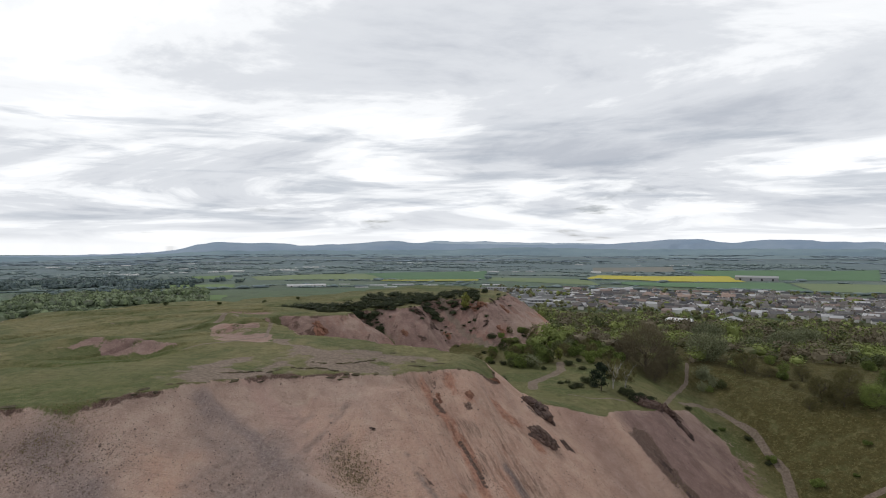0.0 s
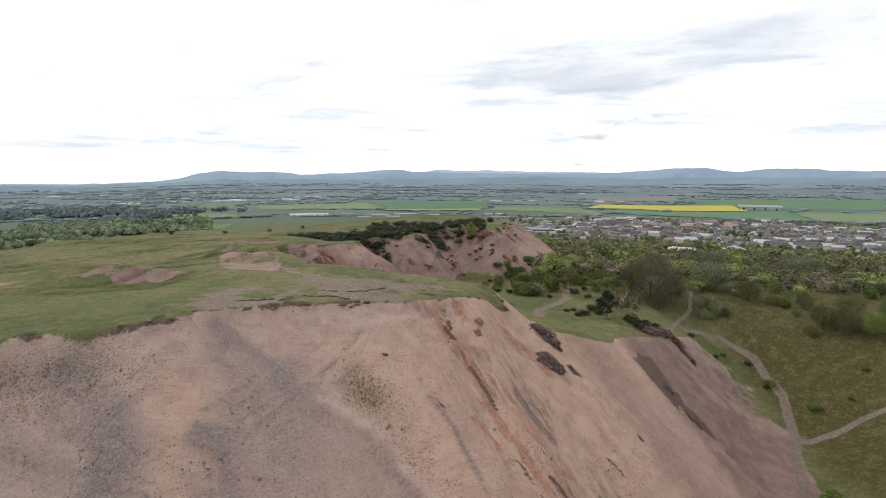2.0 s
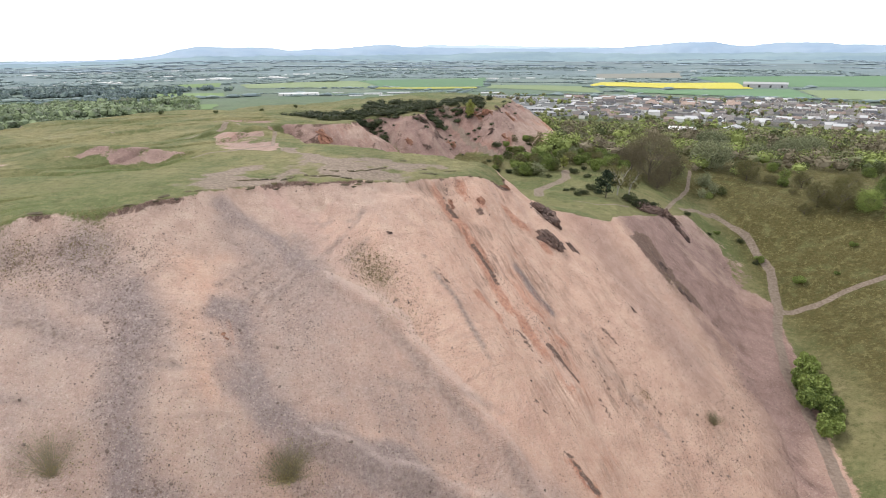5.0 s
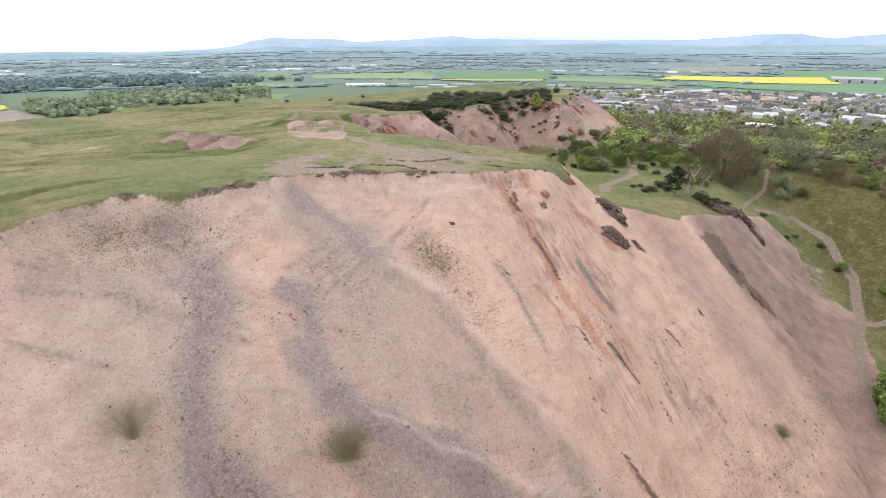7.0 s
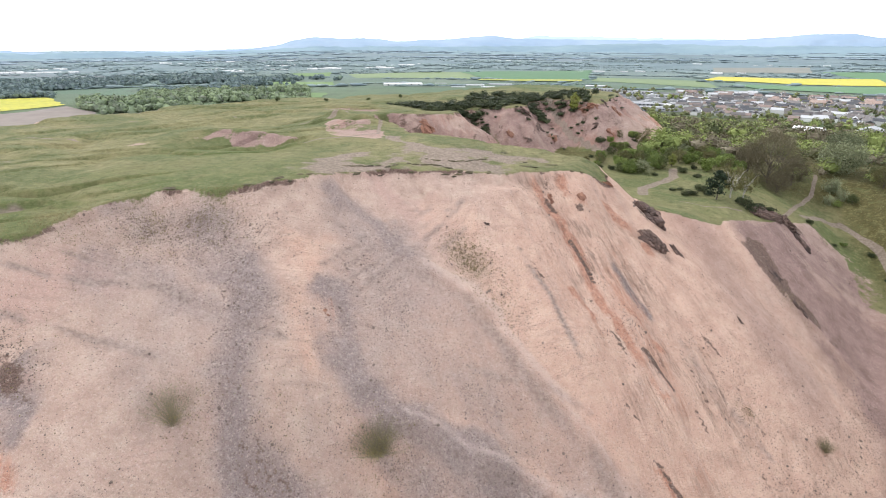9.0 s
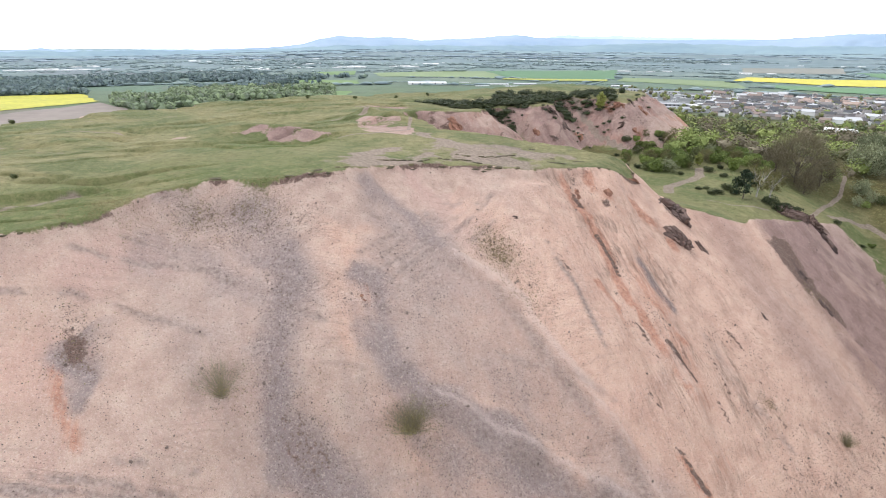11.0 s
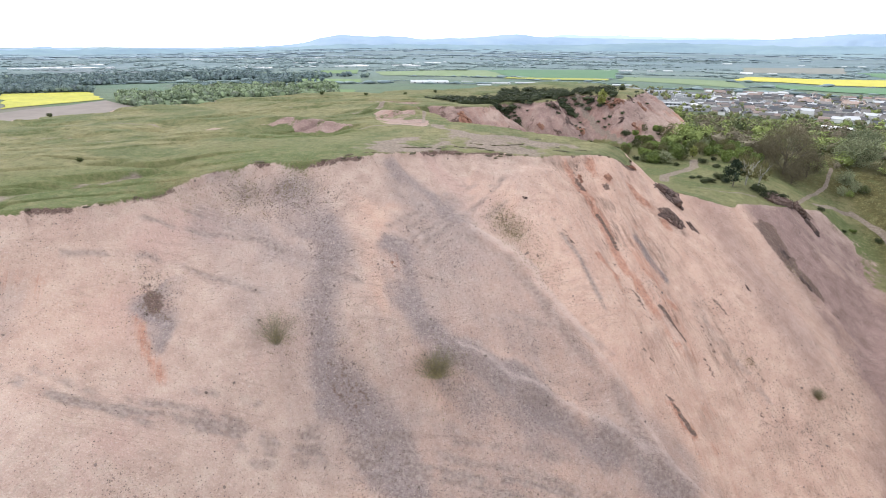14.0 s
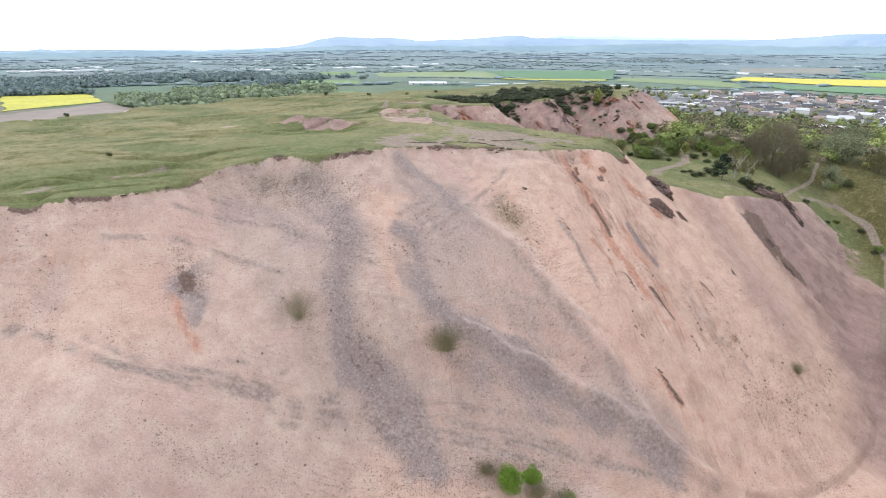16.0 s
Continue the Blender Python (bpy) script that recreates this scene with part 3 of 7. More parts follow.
def land(x, y, fine=True):
    """Height of the ground, the masks, and what shapes the face."""
    x, y = np.asarray(x, float), np.asarray(y, float)
    d, nx, ny, along, inside = polyline(x, y, BRINK)
    jitter = 0.9 * fbm(nx / 4.0, ny / 4.0, 3, 41) + 0.35 * fbm(nx / 1.1, ny / 1.1, 2, 44)
    s = np.where(inside, -d, d) + jitter * sm(9, 0, d)
    top = plateau_z(x, y)
    edge = plateau_z(nx, ny)
    far_side = sm(-85, -110, nx) + sm(185, 205, ny) * sm(-30, -50, nx)
    steep = 0.72 - 0.34 * np.clip(far_side, 0, 1)
    step = 0.42 * sm(-0.15, 0.3, fbm(nx / 3.0, ny / 3.0, 2, 47) + 0.25)
    face = edge - steep * np.maximum(s, 0) - step * (1 - np.exp(-np.maximum(s, 0) * 3))
    # the face is a hollow between two rounded noses, ribbed down its fall
    rib = fbm(along / 7.0, s / 60, 3, 51) * sm(1, 9, s) * 0.5 + fbm(along / 1.6 + 0.15 * s, s / 26, 2, 55) * sm(1, 6, s) * 0.22
    near = sm(90, 60, y)
    spur = sm(84, 92, y) * sm(230, 200, y)
    ledge = np.abs(fbm(x / 2.6 + 0.3 * y, y / 2.6 - 0.3 * x, 3, 57))
    rough = 0.13 * fbm(x / 1.4, y / 1.4, 3, 58) - 0.22 * sm(0.14, 0.0, ledge) * sm(-0.1, 0.5, fbm(x / 9, y / 9, 2, 59))
    # narrow runnels down the spur
    drop, cross = 0.70 * x - 0.71 * y, 0.71 * x + 0.70 * y
    runnel = np.abs(fbm(cross / 2.3 + 0.25 * fbm(x / 6, y / 6, 2, 66), drop / 22, 3, 67))
    rough = rough - 0.12 * sm(0.16, 0.0, runnel) * sm(25, 30, cross) * sm(56, 48, cross) * sm(-0.3, 0.4, fbm(x / 7, y / 7, 2, 68))
    face = face + sm(0.5, 3, s) * rough + spur * sm(0.3, 3, s) * (0.8 * fbm(along / 3.4, s / 14, 3, 53) + 0.4 * fbm(x / 1.8, y / 1.8, 2, 56))
    face = face + near * rib + near * sm(0, 4, s) * (bump(x, y, -33, 5, 9, 4.4) + bump(x, y, -12, 42, 13, 4.0) + bump(x, y, -14, 27, 7, -2.0) + bump(x, y, 8, 56, 12, 1.2) + bump(x, y, -19, 55, 6, 1.6)
                                                     + bump(x, y, 5, 50, 12, 0.8) + bump(x, y, -31, 26, 7, 2.6) + bump(x, y, -21, 23, 6, -1.6))
    smooth_face = face
    for pts, h, w in RIDGES:
        rd, _, _, ra, _ = polyline(x, y, pts, closed=False)
        wob = 0.75 + 0.5 * fbm(ra / 2.5, ra * 0 + 3.3, 2, 49)
        face = face + h * wob * np.exp(-(rd / w) ** 2) * sm(-0.5, 2, s)
    wide = sm(-0.35, 0.35, s)
    plate = top * (1 - wide) + face * wide
    # shelf
    d2, mx, my, along2, in2 = polyline(x, y, LIP)
    s2 = np.where(in2, -d2, d2) + (0.8 * fbm(mx / 4, my / 4, 3, 61)) * sm(8, 0, d2)
    shelf_top = lambda u, v: -20.4 - 0.10 * np.maximum(0, 91 - v) * sm(-2, 4, u) + bump(u, v, -7, 74.5, 5, 1.6) - 0.40 * np.maximum(0, u - 3) + 0.02 * (u + 5) - 0.08 * np.maximum(0, v - 85) * sm(120, 90, v) * 0.6
    shelf = shelf_top(mx, my) - 0.80 * np.maximum(s2, 0) + near * 0.5 * rib
    wide2 = sm(-0.3, 0.3, s2)
    flat = shelf_top(x, y) + 0.3 * fbm(x / 12, y / 12, 3, 64)
    shelf = np.where(y < 132, flat * (1 - wide2) + shelf * wide2, -80)
    r = np.hypot(x, y)
    low = valley_z(x, y)
    low = low * (1 - sm(118, 150, r)) + plain_z(x, y) * sm(118, 150, r)
    soft = 0.35
    low2 = np.logaddexp(low / soft, shelf / soft) * soft
    z = np.logaddexp(np.maximum(plate, -500) / soft, low2 / soft) * soft
    on_plate = plate > low2 - 0.15
    return dict(z=z, s=s, d=d, along=along, inside=s < 0, on_plate=on_plate, shelf=(shelf > low) & ~on_plate, s2=s2, low=low, nx=nx, ny=ny, r=r, rough=(face - smooth_face + sm(0.5, 3, s) * rough) * on_plate)


# ---------------------------------------------------------------- the ground: one sheet to the horizon


def spaced(lo, fine_lo, fine_hi, hi, mid_lo, mid_hi, fine=0.3, mid=1.1):
    """Coordinates, close where the camera is near and wider outwards."""
    out = list(np.arange(fine_lo, fine_hi, fine))
    for sign, start, mid_end, end in ((1, out[-1], mid_hi, hi), (-1, out[0], mid_lo, lo)):
        v, step = start, fine
        while sign * (end - v) > 0:
            step = min(step * 1.05, mid) if sign * (mid_end - v) > 0 else step * 1.085
            v += sign * step
            out.append(v)
    return np.array(sorted(out))


GX = spaced(-4800, -60, 34, 4800, -128, 62)
GY = spaced(-900, 10, 106, 4850, 2, 190)
XX, YY = np.meshgrid(GX, GY)
LAND = land(XX, YY)
ZZ = LAND["z"]
# weathering: the big forms of the near face are rounded, the small relief stays
soft_zone = sm(2.5, 7, LAND["s"]) * sm(96, 84, YY) * sm(-75, -58, XX) * sm(26, 18, XX) * sm(8, 12, YY) * LAND["on_plate"]
big = ZZ - LAND["rough"]
keep = big.copy()
for _ in range(4):
    for axis in (0, 1):
        pad = np.pad(big, [(6, 6) if a == axis else (0, 0) for a in (0, 1)], mode="edge")
        csum = np.cumsum(np.insert(pad, 0, 0, axis=axis), axis=axis)
        big = (csum[13:, :] - csum[:-13, :]) / 13 if axis == 0 else (csum[:, 13:] - csum[:, :-13]) / 13
ZZ = ZZ + (big - keep) * soft_zone


def height(x, y):
    """Height of the built ground at x, y."""
    i = min(max(int(np.searchsorted(GX, x)) - 1, 0), len(GX) - 2)
    j = min(max(int(np.searchsorted(GY, y)) - 1, 0), len(GY) - 2)
    u, v = (x - GX[i]) / (GX[i + 1] - GX[i]), (y - GY[j]) / (GY[j + 1] - GY[j])
    return float((ZZ[j, i] * (1 - u) + ZZ[j, i + 1] * u) * (1 - v) + (ZZ[j + 1, i] * (1 - u) + ZZ[j + 1, i + 1] * u) * v)


WARP_X, WARP_Y = fbm(XX / 3.2, YY / 3.2, 4, 201), fbm(XX / 3.2, YY / 3.2, 4, 205)
PATCH = sm(-0.75, 0.45, fbm(XX / 2.2, YY / 2.2, 4, 209))


def stroke(pts, w0, w1=None, warp=1.0):
    """Mask of a streak along a line, w0 to w1 metres to either side."""
    k = warp * min(1.0, 0.25 + w0 / 3)
    d, _, _, along, _ = polyline(XX + k * WARP_X, YY + k * WARP_Y, pts, closed=False)
    run = sum(math.dist(a, b) for a, b in zip(pts, pts[1:]))
    w = w0 + ((w1 or w0) - w0) * along / run
    ends = sm(-0.02, 0.12, along / run) * sm(1.02, 0.85, along / run) if warp > 0.5 else 1.0
    return np.clip(1 - d / w, 0, 1) * ends


def band(pts, w0, w1=None, warp=0.5):
    """A streak with a full middle and soft edges."""
    return sm(0, 1.0, stroke(pts, w0, w1, warp))


def area(pts, soft):
    """Mask of an area with a soft, ragged edge."""
    d, _, _, _, inside = polyline(XX + 0.7 * WARP_X, YY + 0.7 * WARP_Y, pts)
    return sm(-soft, soft, np.where(inside, d, -d))


def spot(cx, cy, r):
    return np.exp(-((XX - cx) ** 2 + (YY - cy) ** 2) / (r * r))


s, rr = LAND["s"], LAND["r"]
near_face = sm(92, 78, YY) * sm(-95, -75, XX)
# bare spoil: the near face, the lip's face, the spurs of the second scarp, the old cuts
bare = np.where(LAND["on_plate"], sm(-0.5, 0.5, s), 0.0)
lip_face = sm(-0.4, 0.6, LAND["s2"]) * sm(5, -4, YY - 98.0 - 0.55 * (18 - XX) + 1.8 * WARP_X)
bare = np.where(LAND["on_plate"], bare, np.where(LAND["shelf"], lip_face, 0))
foot = sm(27.5, 25.5, XX) * sm(93, 86, YY + 1.5 * WARP_X) * sm(-60, -30, XX)
bare = np.maximum(bare, np.where(LAND["on_plate"] | LAND["shelf"], 0, foot))
slope2 = (YY > 86) & LAND["on_plate"]
patchy = sm(-0.25, 0.45, fbm(XX / 7, YY / 7, 3, 71) + 0.35)
bare = np.where(slope2, bare * np.where(s < 11, 0.75 + 0.25 * patchy, 0.3 + 0.7 * patchy) * sm(22, 15, s), bare)
for pts, k in (([(-67.5, 59.5), (-65.3, 61.7), (-61.5, 63.0), (-57.8, 65.4), (-54.5, 66.1), (-52.4, 65.6), (-53.8, 63.9), (-55.5, 62.5), (-57.9, 61.0), (-60.8, 61.0), (-63.7, 61.0), (-66.0, 60.4)], 0.95), ([(-55.8, 75.6), (-54.8, 77.1), (-53.5, 81.4), (-49.9, 79.8), (-46.3, 77.1), (-40.5, 70.4), (-41.8, 68.9), (-44.1, 68.4), (-46.6, 68.0), (-49.9, 69.5)], 0.78)):
    bare = np.maximum(bare, k * (0.5 + 0.5 * PATCH) * area(pts, 0.7))
bare = np.maximum(bare, np.minimum(1, spot(-69.8, 53.8, 1.5) * 0.75 + spot(-67, 98.5, 3.6) * 0.62 + spot(-62, 100, 3.0) * 0.6 + spot(-92, 112, 3) * 0.8))
bare = bare * (1 - 0.8 * np.clip(band([(-53, 116.5), (-47, 113), (-40, 110)], 2.2, 2.6) + band([(-44.5, 132), (-38, 126.5)], 2.4, 1.0) + band([(-58, 95), (-52, 92.5)], 2.5, 2), 0, 1) * (YY > 86))
# turf that creeps over the brink, and worn ground behind it
creep = spot(-40, 38.5, 2.0) + spot(-48, 25, 3.2) * 0.9 + spot(-44.5, 34.5, 1.6) * 0.6
bare = bare * (1 - 0.75 * np.clip(creep, 0, 1))
worn = stroke([(-36.5, 43), (-33.5, 49.5), (-30.5, 57), (-25.5, 63.5), (-20, 64), (-15, 67)], 6.2, 6.4)
worn = np.maximum(worn, stroke([(-24, 66), (-30, 66.5), (-36, 67.5), (-43, 74)], 1.6, 1.0))
worn = np.maximum(worn, 0.62 * area([(-36, 43), (-40, 51), (-39, 60), (-36, 67), (-26, 70), (-15, 70), (-14, 66), (-21, 58.5), (-29, 55), (-33, 49)], 2.2))
worn = np.clip(worn * 1.6, 0, 1) * (0.35 + 0.65 * sm(-0.6, 0.6, fbm(XX / 3.2, YY / 3.2, 4, 75) + 0.2))
bare = np.maximum(bare, np.where(LAND["inside"], worn * 0.50, 0))
bare = np.maximum(bare, 0.5 * PATCH * area([(19, 84), (25, 86), (25, 96), (18, 104), (15, 100)], 2.5))


# grey spoil bands; the one below the long rib also paints in its shade
grey = 0.62 * area([(-27.4, 36.3), (-28.7, 39.7), (-32.7, 43.2), (-34, 46.5), (-30, 47), (-24.8, 46.2), (-17.9, 43.8), (-11.6, 41.8), (-5.9, 40.4), (1.9, 39.6), (7.7, 38.3), (2.4, 36.7), (-4.0, 35.9), (-8.5, 35.9), (-13.9, 34.6), (-19.1, 32.8), (-22.7, 32.8), (-25.8, 34.1)], 1.3)
for pts, a, b, k in (([(-28.5, 39), (-25.6, 35), (-22, 33.2), (-18.5, 32.9), (-14, 34)], 1.8, 1.6, 1.0), ([(-34.4, 46.5), (-30.8, 45.9), (-27.2, 45.6), (-22, 45)], 1.6, 1.8, 0.85),
                     ([(-18.4, 32.1), (-13.5, 33.1), (-8.2, 34.4), (-2.9, 35.3), (2.4, 35.9), (5.3, 35.3)], 1.5, 2.4, 1.0), ([(-34.7, 36.1), (-31.6, 32.7), (-30.0, 29.9), (-29.2, 27.3), (-27.2, 25.3), (-24.3, 24.5), (-22.2, 24.0)], 2.4, 2.0, 0.95),
                     ([(-26.2, 23.8), (-23.2, 23.7), (-20.1, 23.3), (-17.1, 22.6), (-15.1, 20.4)], 2.0, 2.4, 1.05), ([(-44.8, 27.7), (-39.3, 29.7), (-32.8, 29.6), (-29.1, 29.2)], 2.6, 2.2, 0.6),
                     ([(-40.0, 19.9), (-37.3, 18.7), (-34.6, 17.5)], 1.9, 1.0, 1.1), ([(-47.6, 13.2), (-42.7, 10.1)], 1.0, 1.2, 0.35), ([(-40, 36), (-36, 34), (-33, 33)], 3.0, 2.4, 0.75),
                     ([(-22.8, 22.1), (-17.3, 26.5), (-11.8, 29.0), (-2.4, 33.4), (4.4, 34.5)], 2.4, 3.0, 0.5), ([(-18.6, 29.2), (-12.9, 31.5), (-8.6, 32.6), (-4.4, 33.5)], 2.6, 2.6, 0.7),
                     ([(-8.6, 58.4), (-6.1, 57.0), (-3.7, 54.6), (-2.7, 53.7)], 0.55, 0.5, 1.25), ([(-38, 25), (-33, 24), (-29, 23)], 2.2, 1.8, 0.4), ([(-47, 31), (-42, 33.5), (-37, 37)], 2.6, 3.0, 0.6)):
    grey = np.maximum(grey, 1.18 * k * band(pts, a * 1.75, b * 1.75, 1.0))
for pts, k in (([(-23.9, 22.1), (-18.4, 26.6), (-12.3, 30.6), (-5.1, 34.3), (1.7, 35.3), (3.5, 33.8), (-5.5, 26.9), (-13.4, 21.2), (-17.0, 20.0), (-20.8, 20.8)], 0.58), ([(-47, 33), (-36, 38), (-31, 33), (-27, 27), (-21, 24.5), (-17, 21), (-24, 18.5), (-29, 21.5), (-34, 23.5), (-40, 25.5), (-46, 28)], 0.42), ([(-24, 30), (-17, 29), (-11, 31), (-5, 33.5), (2, 35), (6, 33), (-5, 28), (-15, 23), (-22, 24.5)], 0.42)):
    grey = np.maximum(grey, k * area(pts, 2.2))
grey = grey * (0.80 + 0.20 * PATCH) * (0.84 + 0.16 * sm(-0.6, 0.5, fbm(XX / 6, YY / 6, 3, 211))) + 0.35 * stroke([(10, 86), (9, 72), (14, 60)], 7, 8) 
red = np.zeros_like(XX)
for pts, a, b, k in (([(-17.4, 62.9), (-14.6, 59.6), (-11.7, 56.7), (-8.8, 53.1), (-7.1, 51.6), (-4.6, 49.8), (-2.3, 48.1), (-0.1, 46.6)], 0.95, 0.6, 1.5), ([(-15.0, 64.4), (-12.9, 62.8), (-11.0, 62.6)], 0.75, 0.6, 1.5),
                     ([(-10.6, 65.7), (-7.1, 64.6), (-4.9, 63.6)], 0.6, 0.7, 1.3), ([(-10.2, 50.6), (-8.1, 49.7), (-6.7, 48.5)], 0.55, 0.6, 1.3), ([(-4.8, 53.2), (-3.2, 52.6), (-1.8, 51.9)], 0.5, 0.5, 1.2),
                     ([(-13, 66), (-8, 58), (-1, 49), (4, 42)], 3.2, 3.6, 0.6), ([(-38.6, 17.4), (-35.8, 16.0), (-34, 15.2)], 0.6, 0.9, 0.75), ([(-0.6, 41.8), (1.0, 41.4), (2.1, 41.2)], 0.5, 0.5, 1.2),
                     ([(-52, 9), (-45, 14), (-40, 16)], 2.5, 2.5, 0.5), ([(-26.5, 36), (-25.2, 34.2)], 0.6, 0.6, 0.5)):
    red = np.maximum(red, k * stroke(pts, a * 1.5, b * 1.5, warp=0.5))
red = red * (0.35 + 0.65 * PATCH) + 0.5 * sm(80, 88, YY) * (0.5 + 0.5 * PATCH) * sm(-20, -26, XX) + 0.35 * np.where(LAND["inside"], bare * sm(-44, -50, XX), 0)
rock = np.zeros_like(XX)
for pts, a, b, k in (([(6.4, 81.2), (8.8, 78.6), (10.9, 76.7), (13.2, 75.8), (15.6, 75)], 2.0, 1.3, 1.5), ([(-6.6, 69.4), (-4.8, 68.2)], 0.7, 0.6, 0.7), ([(-4.6, 65.4), (-2.4, 64.6)], 0.5, 0.5, 0.6), ([(7.2, 90), (10.2, 92), (13, 96)], 1.6, 1.2, 1.0),
                     ([(4.9, 53.8), (6.1, 52.5), (7.3, 51.7)], 0.3, 0.34, 1.6), ([(-12.1, 57.0), (-10.5, 55.6), (-8.7, 53.8)], 0.24, 0.24, 1.3), ([(-8.4, 51.3), (-6.8, 50.0), (-5.0, 48.9), (-3.4, 48.0)], 0.24, 0.26, 1.5),
                     ([(-3.1, 50.1), (-2.0, 49.6), (-0.4, 48.9)], 0.24, 0.3, 1.3), ([(0.8, 57.4), (3.1, 56.0)], 0.26, 0.26, 0.8), ([(-17.4, 54.5), (-15.3, 53.4)], 0.24, 0.2, 0.8), ([(-0.9, 42.2), (0.1, 41.8), (2.0, 41.2)], 0.26, 0.3, 1.1),
                     ([(1.8, 49.1), (3.1, 48.0)], 0.24, 0.24, 0.8), ([(7.4, 48.4), (8.4, 47.3)], 0.24, 0.24, 0.8), ([(0.0, 53.4), (2.6, 50.6)], 0.22, 0.22, 0.7), ([(-14.1, 50.6), (-12.3, 49.7)], 0.22, 0.22, 0.8), ([(-3.9, 44.4), (-0.1, 42.6)], 0.22, 0.22, 0.7),
                     ([(-16.5, 63), (-15.4, 60.6), (-14.2, 59.6)], 0.6, 0.4, 1.1), ([(-13.6, 63.4), (-11.8, 61.6)], 0.5, 0.4, 1.1), ([(-39.8, 19.9), (-38.4, 19)], 0.8, 0.6, 0.3), ([(-51, 95), (-47.5, 95.5), (-45, 93.5)], 2.0, 1.6, 0.8)):
    rock = np.maximum(rock, k * stroke(pts, a * 1.4, b * 1.4, warp=0.4))
# along the brink: dark bare earth, plus the undercut turf edge's shade painted in
rock = rock * (0.2 + 0.9 * PATCH) + np.where(LAND["on_plate"], 0.9 * np.exp(-((s - 0.1) / 0.30) ** 2) * sm(-0.15, 0.3, fbm(XX / 2.6, YY / 2.6, 2, 77)), 0)
rock = rock + np.where(slope2, 0.5 * sm(0.3, 0.8, fbm(XX / 1.2, YY / 1.2, 3, 79)), 0)
red_rock = np.where(slope2 | (YY > 74) & (XX < -42), 0.8 * sm(-0.1, 0.6, fbm(XX / 3.1, YY / 3.1, 3, 87)), 0)
red = np.maximum(red, red_rock * bare)
# earth tracks
track = 0.62 * stroke([(-56.0, 14.2), (-55.4, 16.8), (-54.8, 19.6), (-54.4, 24.0), (-54.3, 28.5), (-51.4, 31.4)], 1.6, 1.3)
for pts, w in (([(-58, 58), (-48, 66), (-44, 73), (-50, 84)], 0.5), ([(-8.3, 88), (-8.8, 92), (-7.2, 96.5), (-5, 103), (-5.5, 108)], 1.3),
               ([(14.5, 103.5), (17, 106.5), (20.6, 108.6), (25.2, 103.4), (27.4, 95.3), (26.8, 86.8), (25.2, 78.9), (24.4, 72), (25.7, 63.5), (25, 50)], 1.1),
               ([(26.6, 86), (31.2, 86.5), (34.9, 88), (38.9, 88.7), (46, 90)], 0.75), ([(11, 97), (14, 108), (17, 116), (18.5, 126)], 0.6),
               ([(-60, 76), (-58, 82), (-61, 90), (-72, 96)], 1.0), ([(-38, 138), (-33, 131), (-27, 124), (-20, 119)], 1.1),
               ([(-3, 86), (0, 85), (5, 89)], 0.4), ([(-58, 58), (-48, 66), (-44, 73), (-50, 84)], 0.45)):
    track = np.maximum(track, np.clip(1.7 * stroke(pts, w * 0.8, warp=0.22) * (0.6 if w < 0.45 else 1.0), 0, 1))
track = np.maximum(track, np.where(LAND["inside"], worn * 0.88, 0))
rut = stroke([(-110, 40), (-95, 52), (-78, 57)], 0.7) + stroke([(-120, 60), (-100, 68), (-85, 78), (-70, 80)], 0.6) + stroke([(-105, 33), (-85, 41), (-70, 40)], 0.6)
track = np.maximum(track, np.clip(rut, 0, 1) * 0.65)
pale = stroke([(-24, 44.9), (-17.8, 44.9), (-10.9, 41.8), (-5.8, 40.8)], 0.9) + stroke([(-10, 24), (-4, 28), (4, 32)], 1.6)
warm = 0.85 * sm(-24, -14, XX) * sm(84, 78, YY - 0.3 * XX) + stroke([(-31.5, 41), (-27, 35), (-23, 30.5)], 3.2, 2.6) + stroke([(-26, 50), (-20, 52)], 4) * 0.6 + 0.5 * spot(-42, 14, 7)


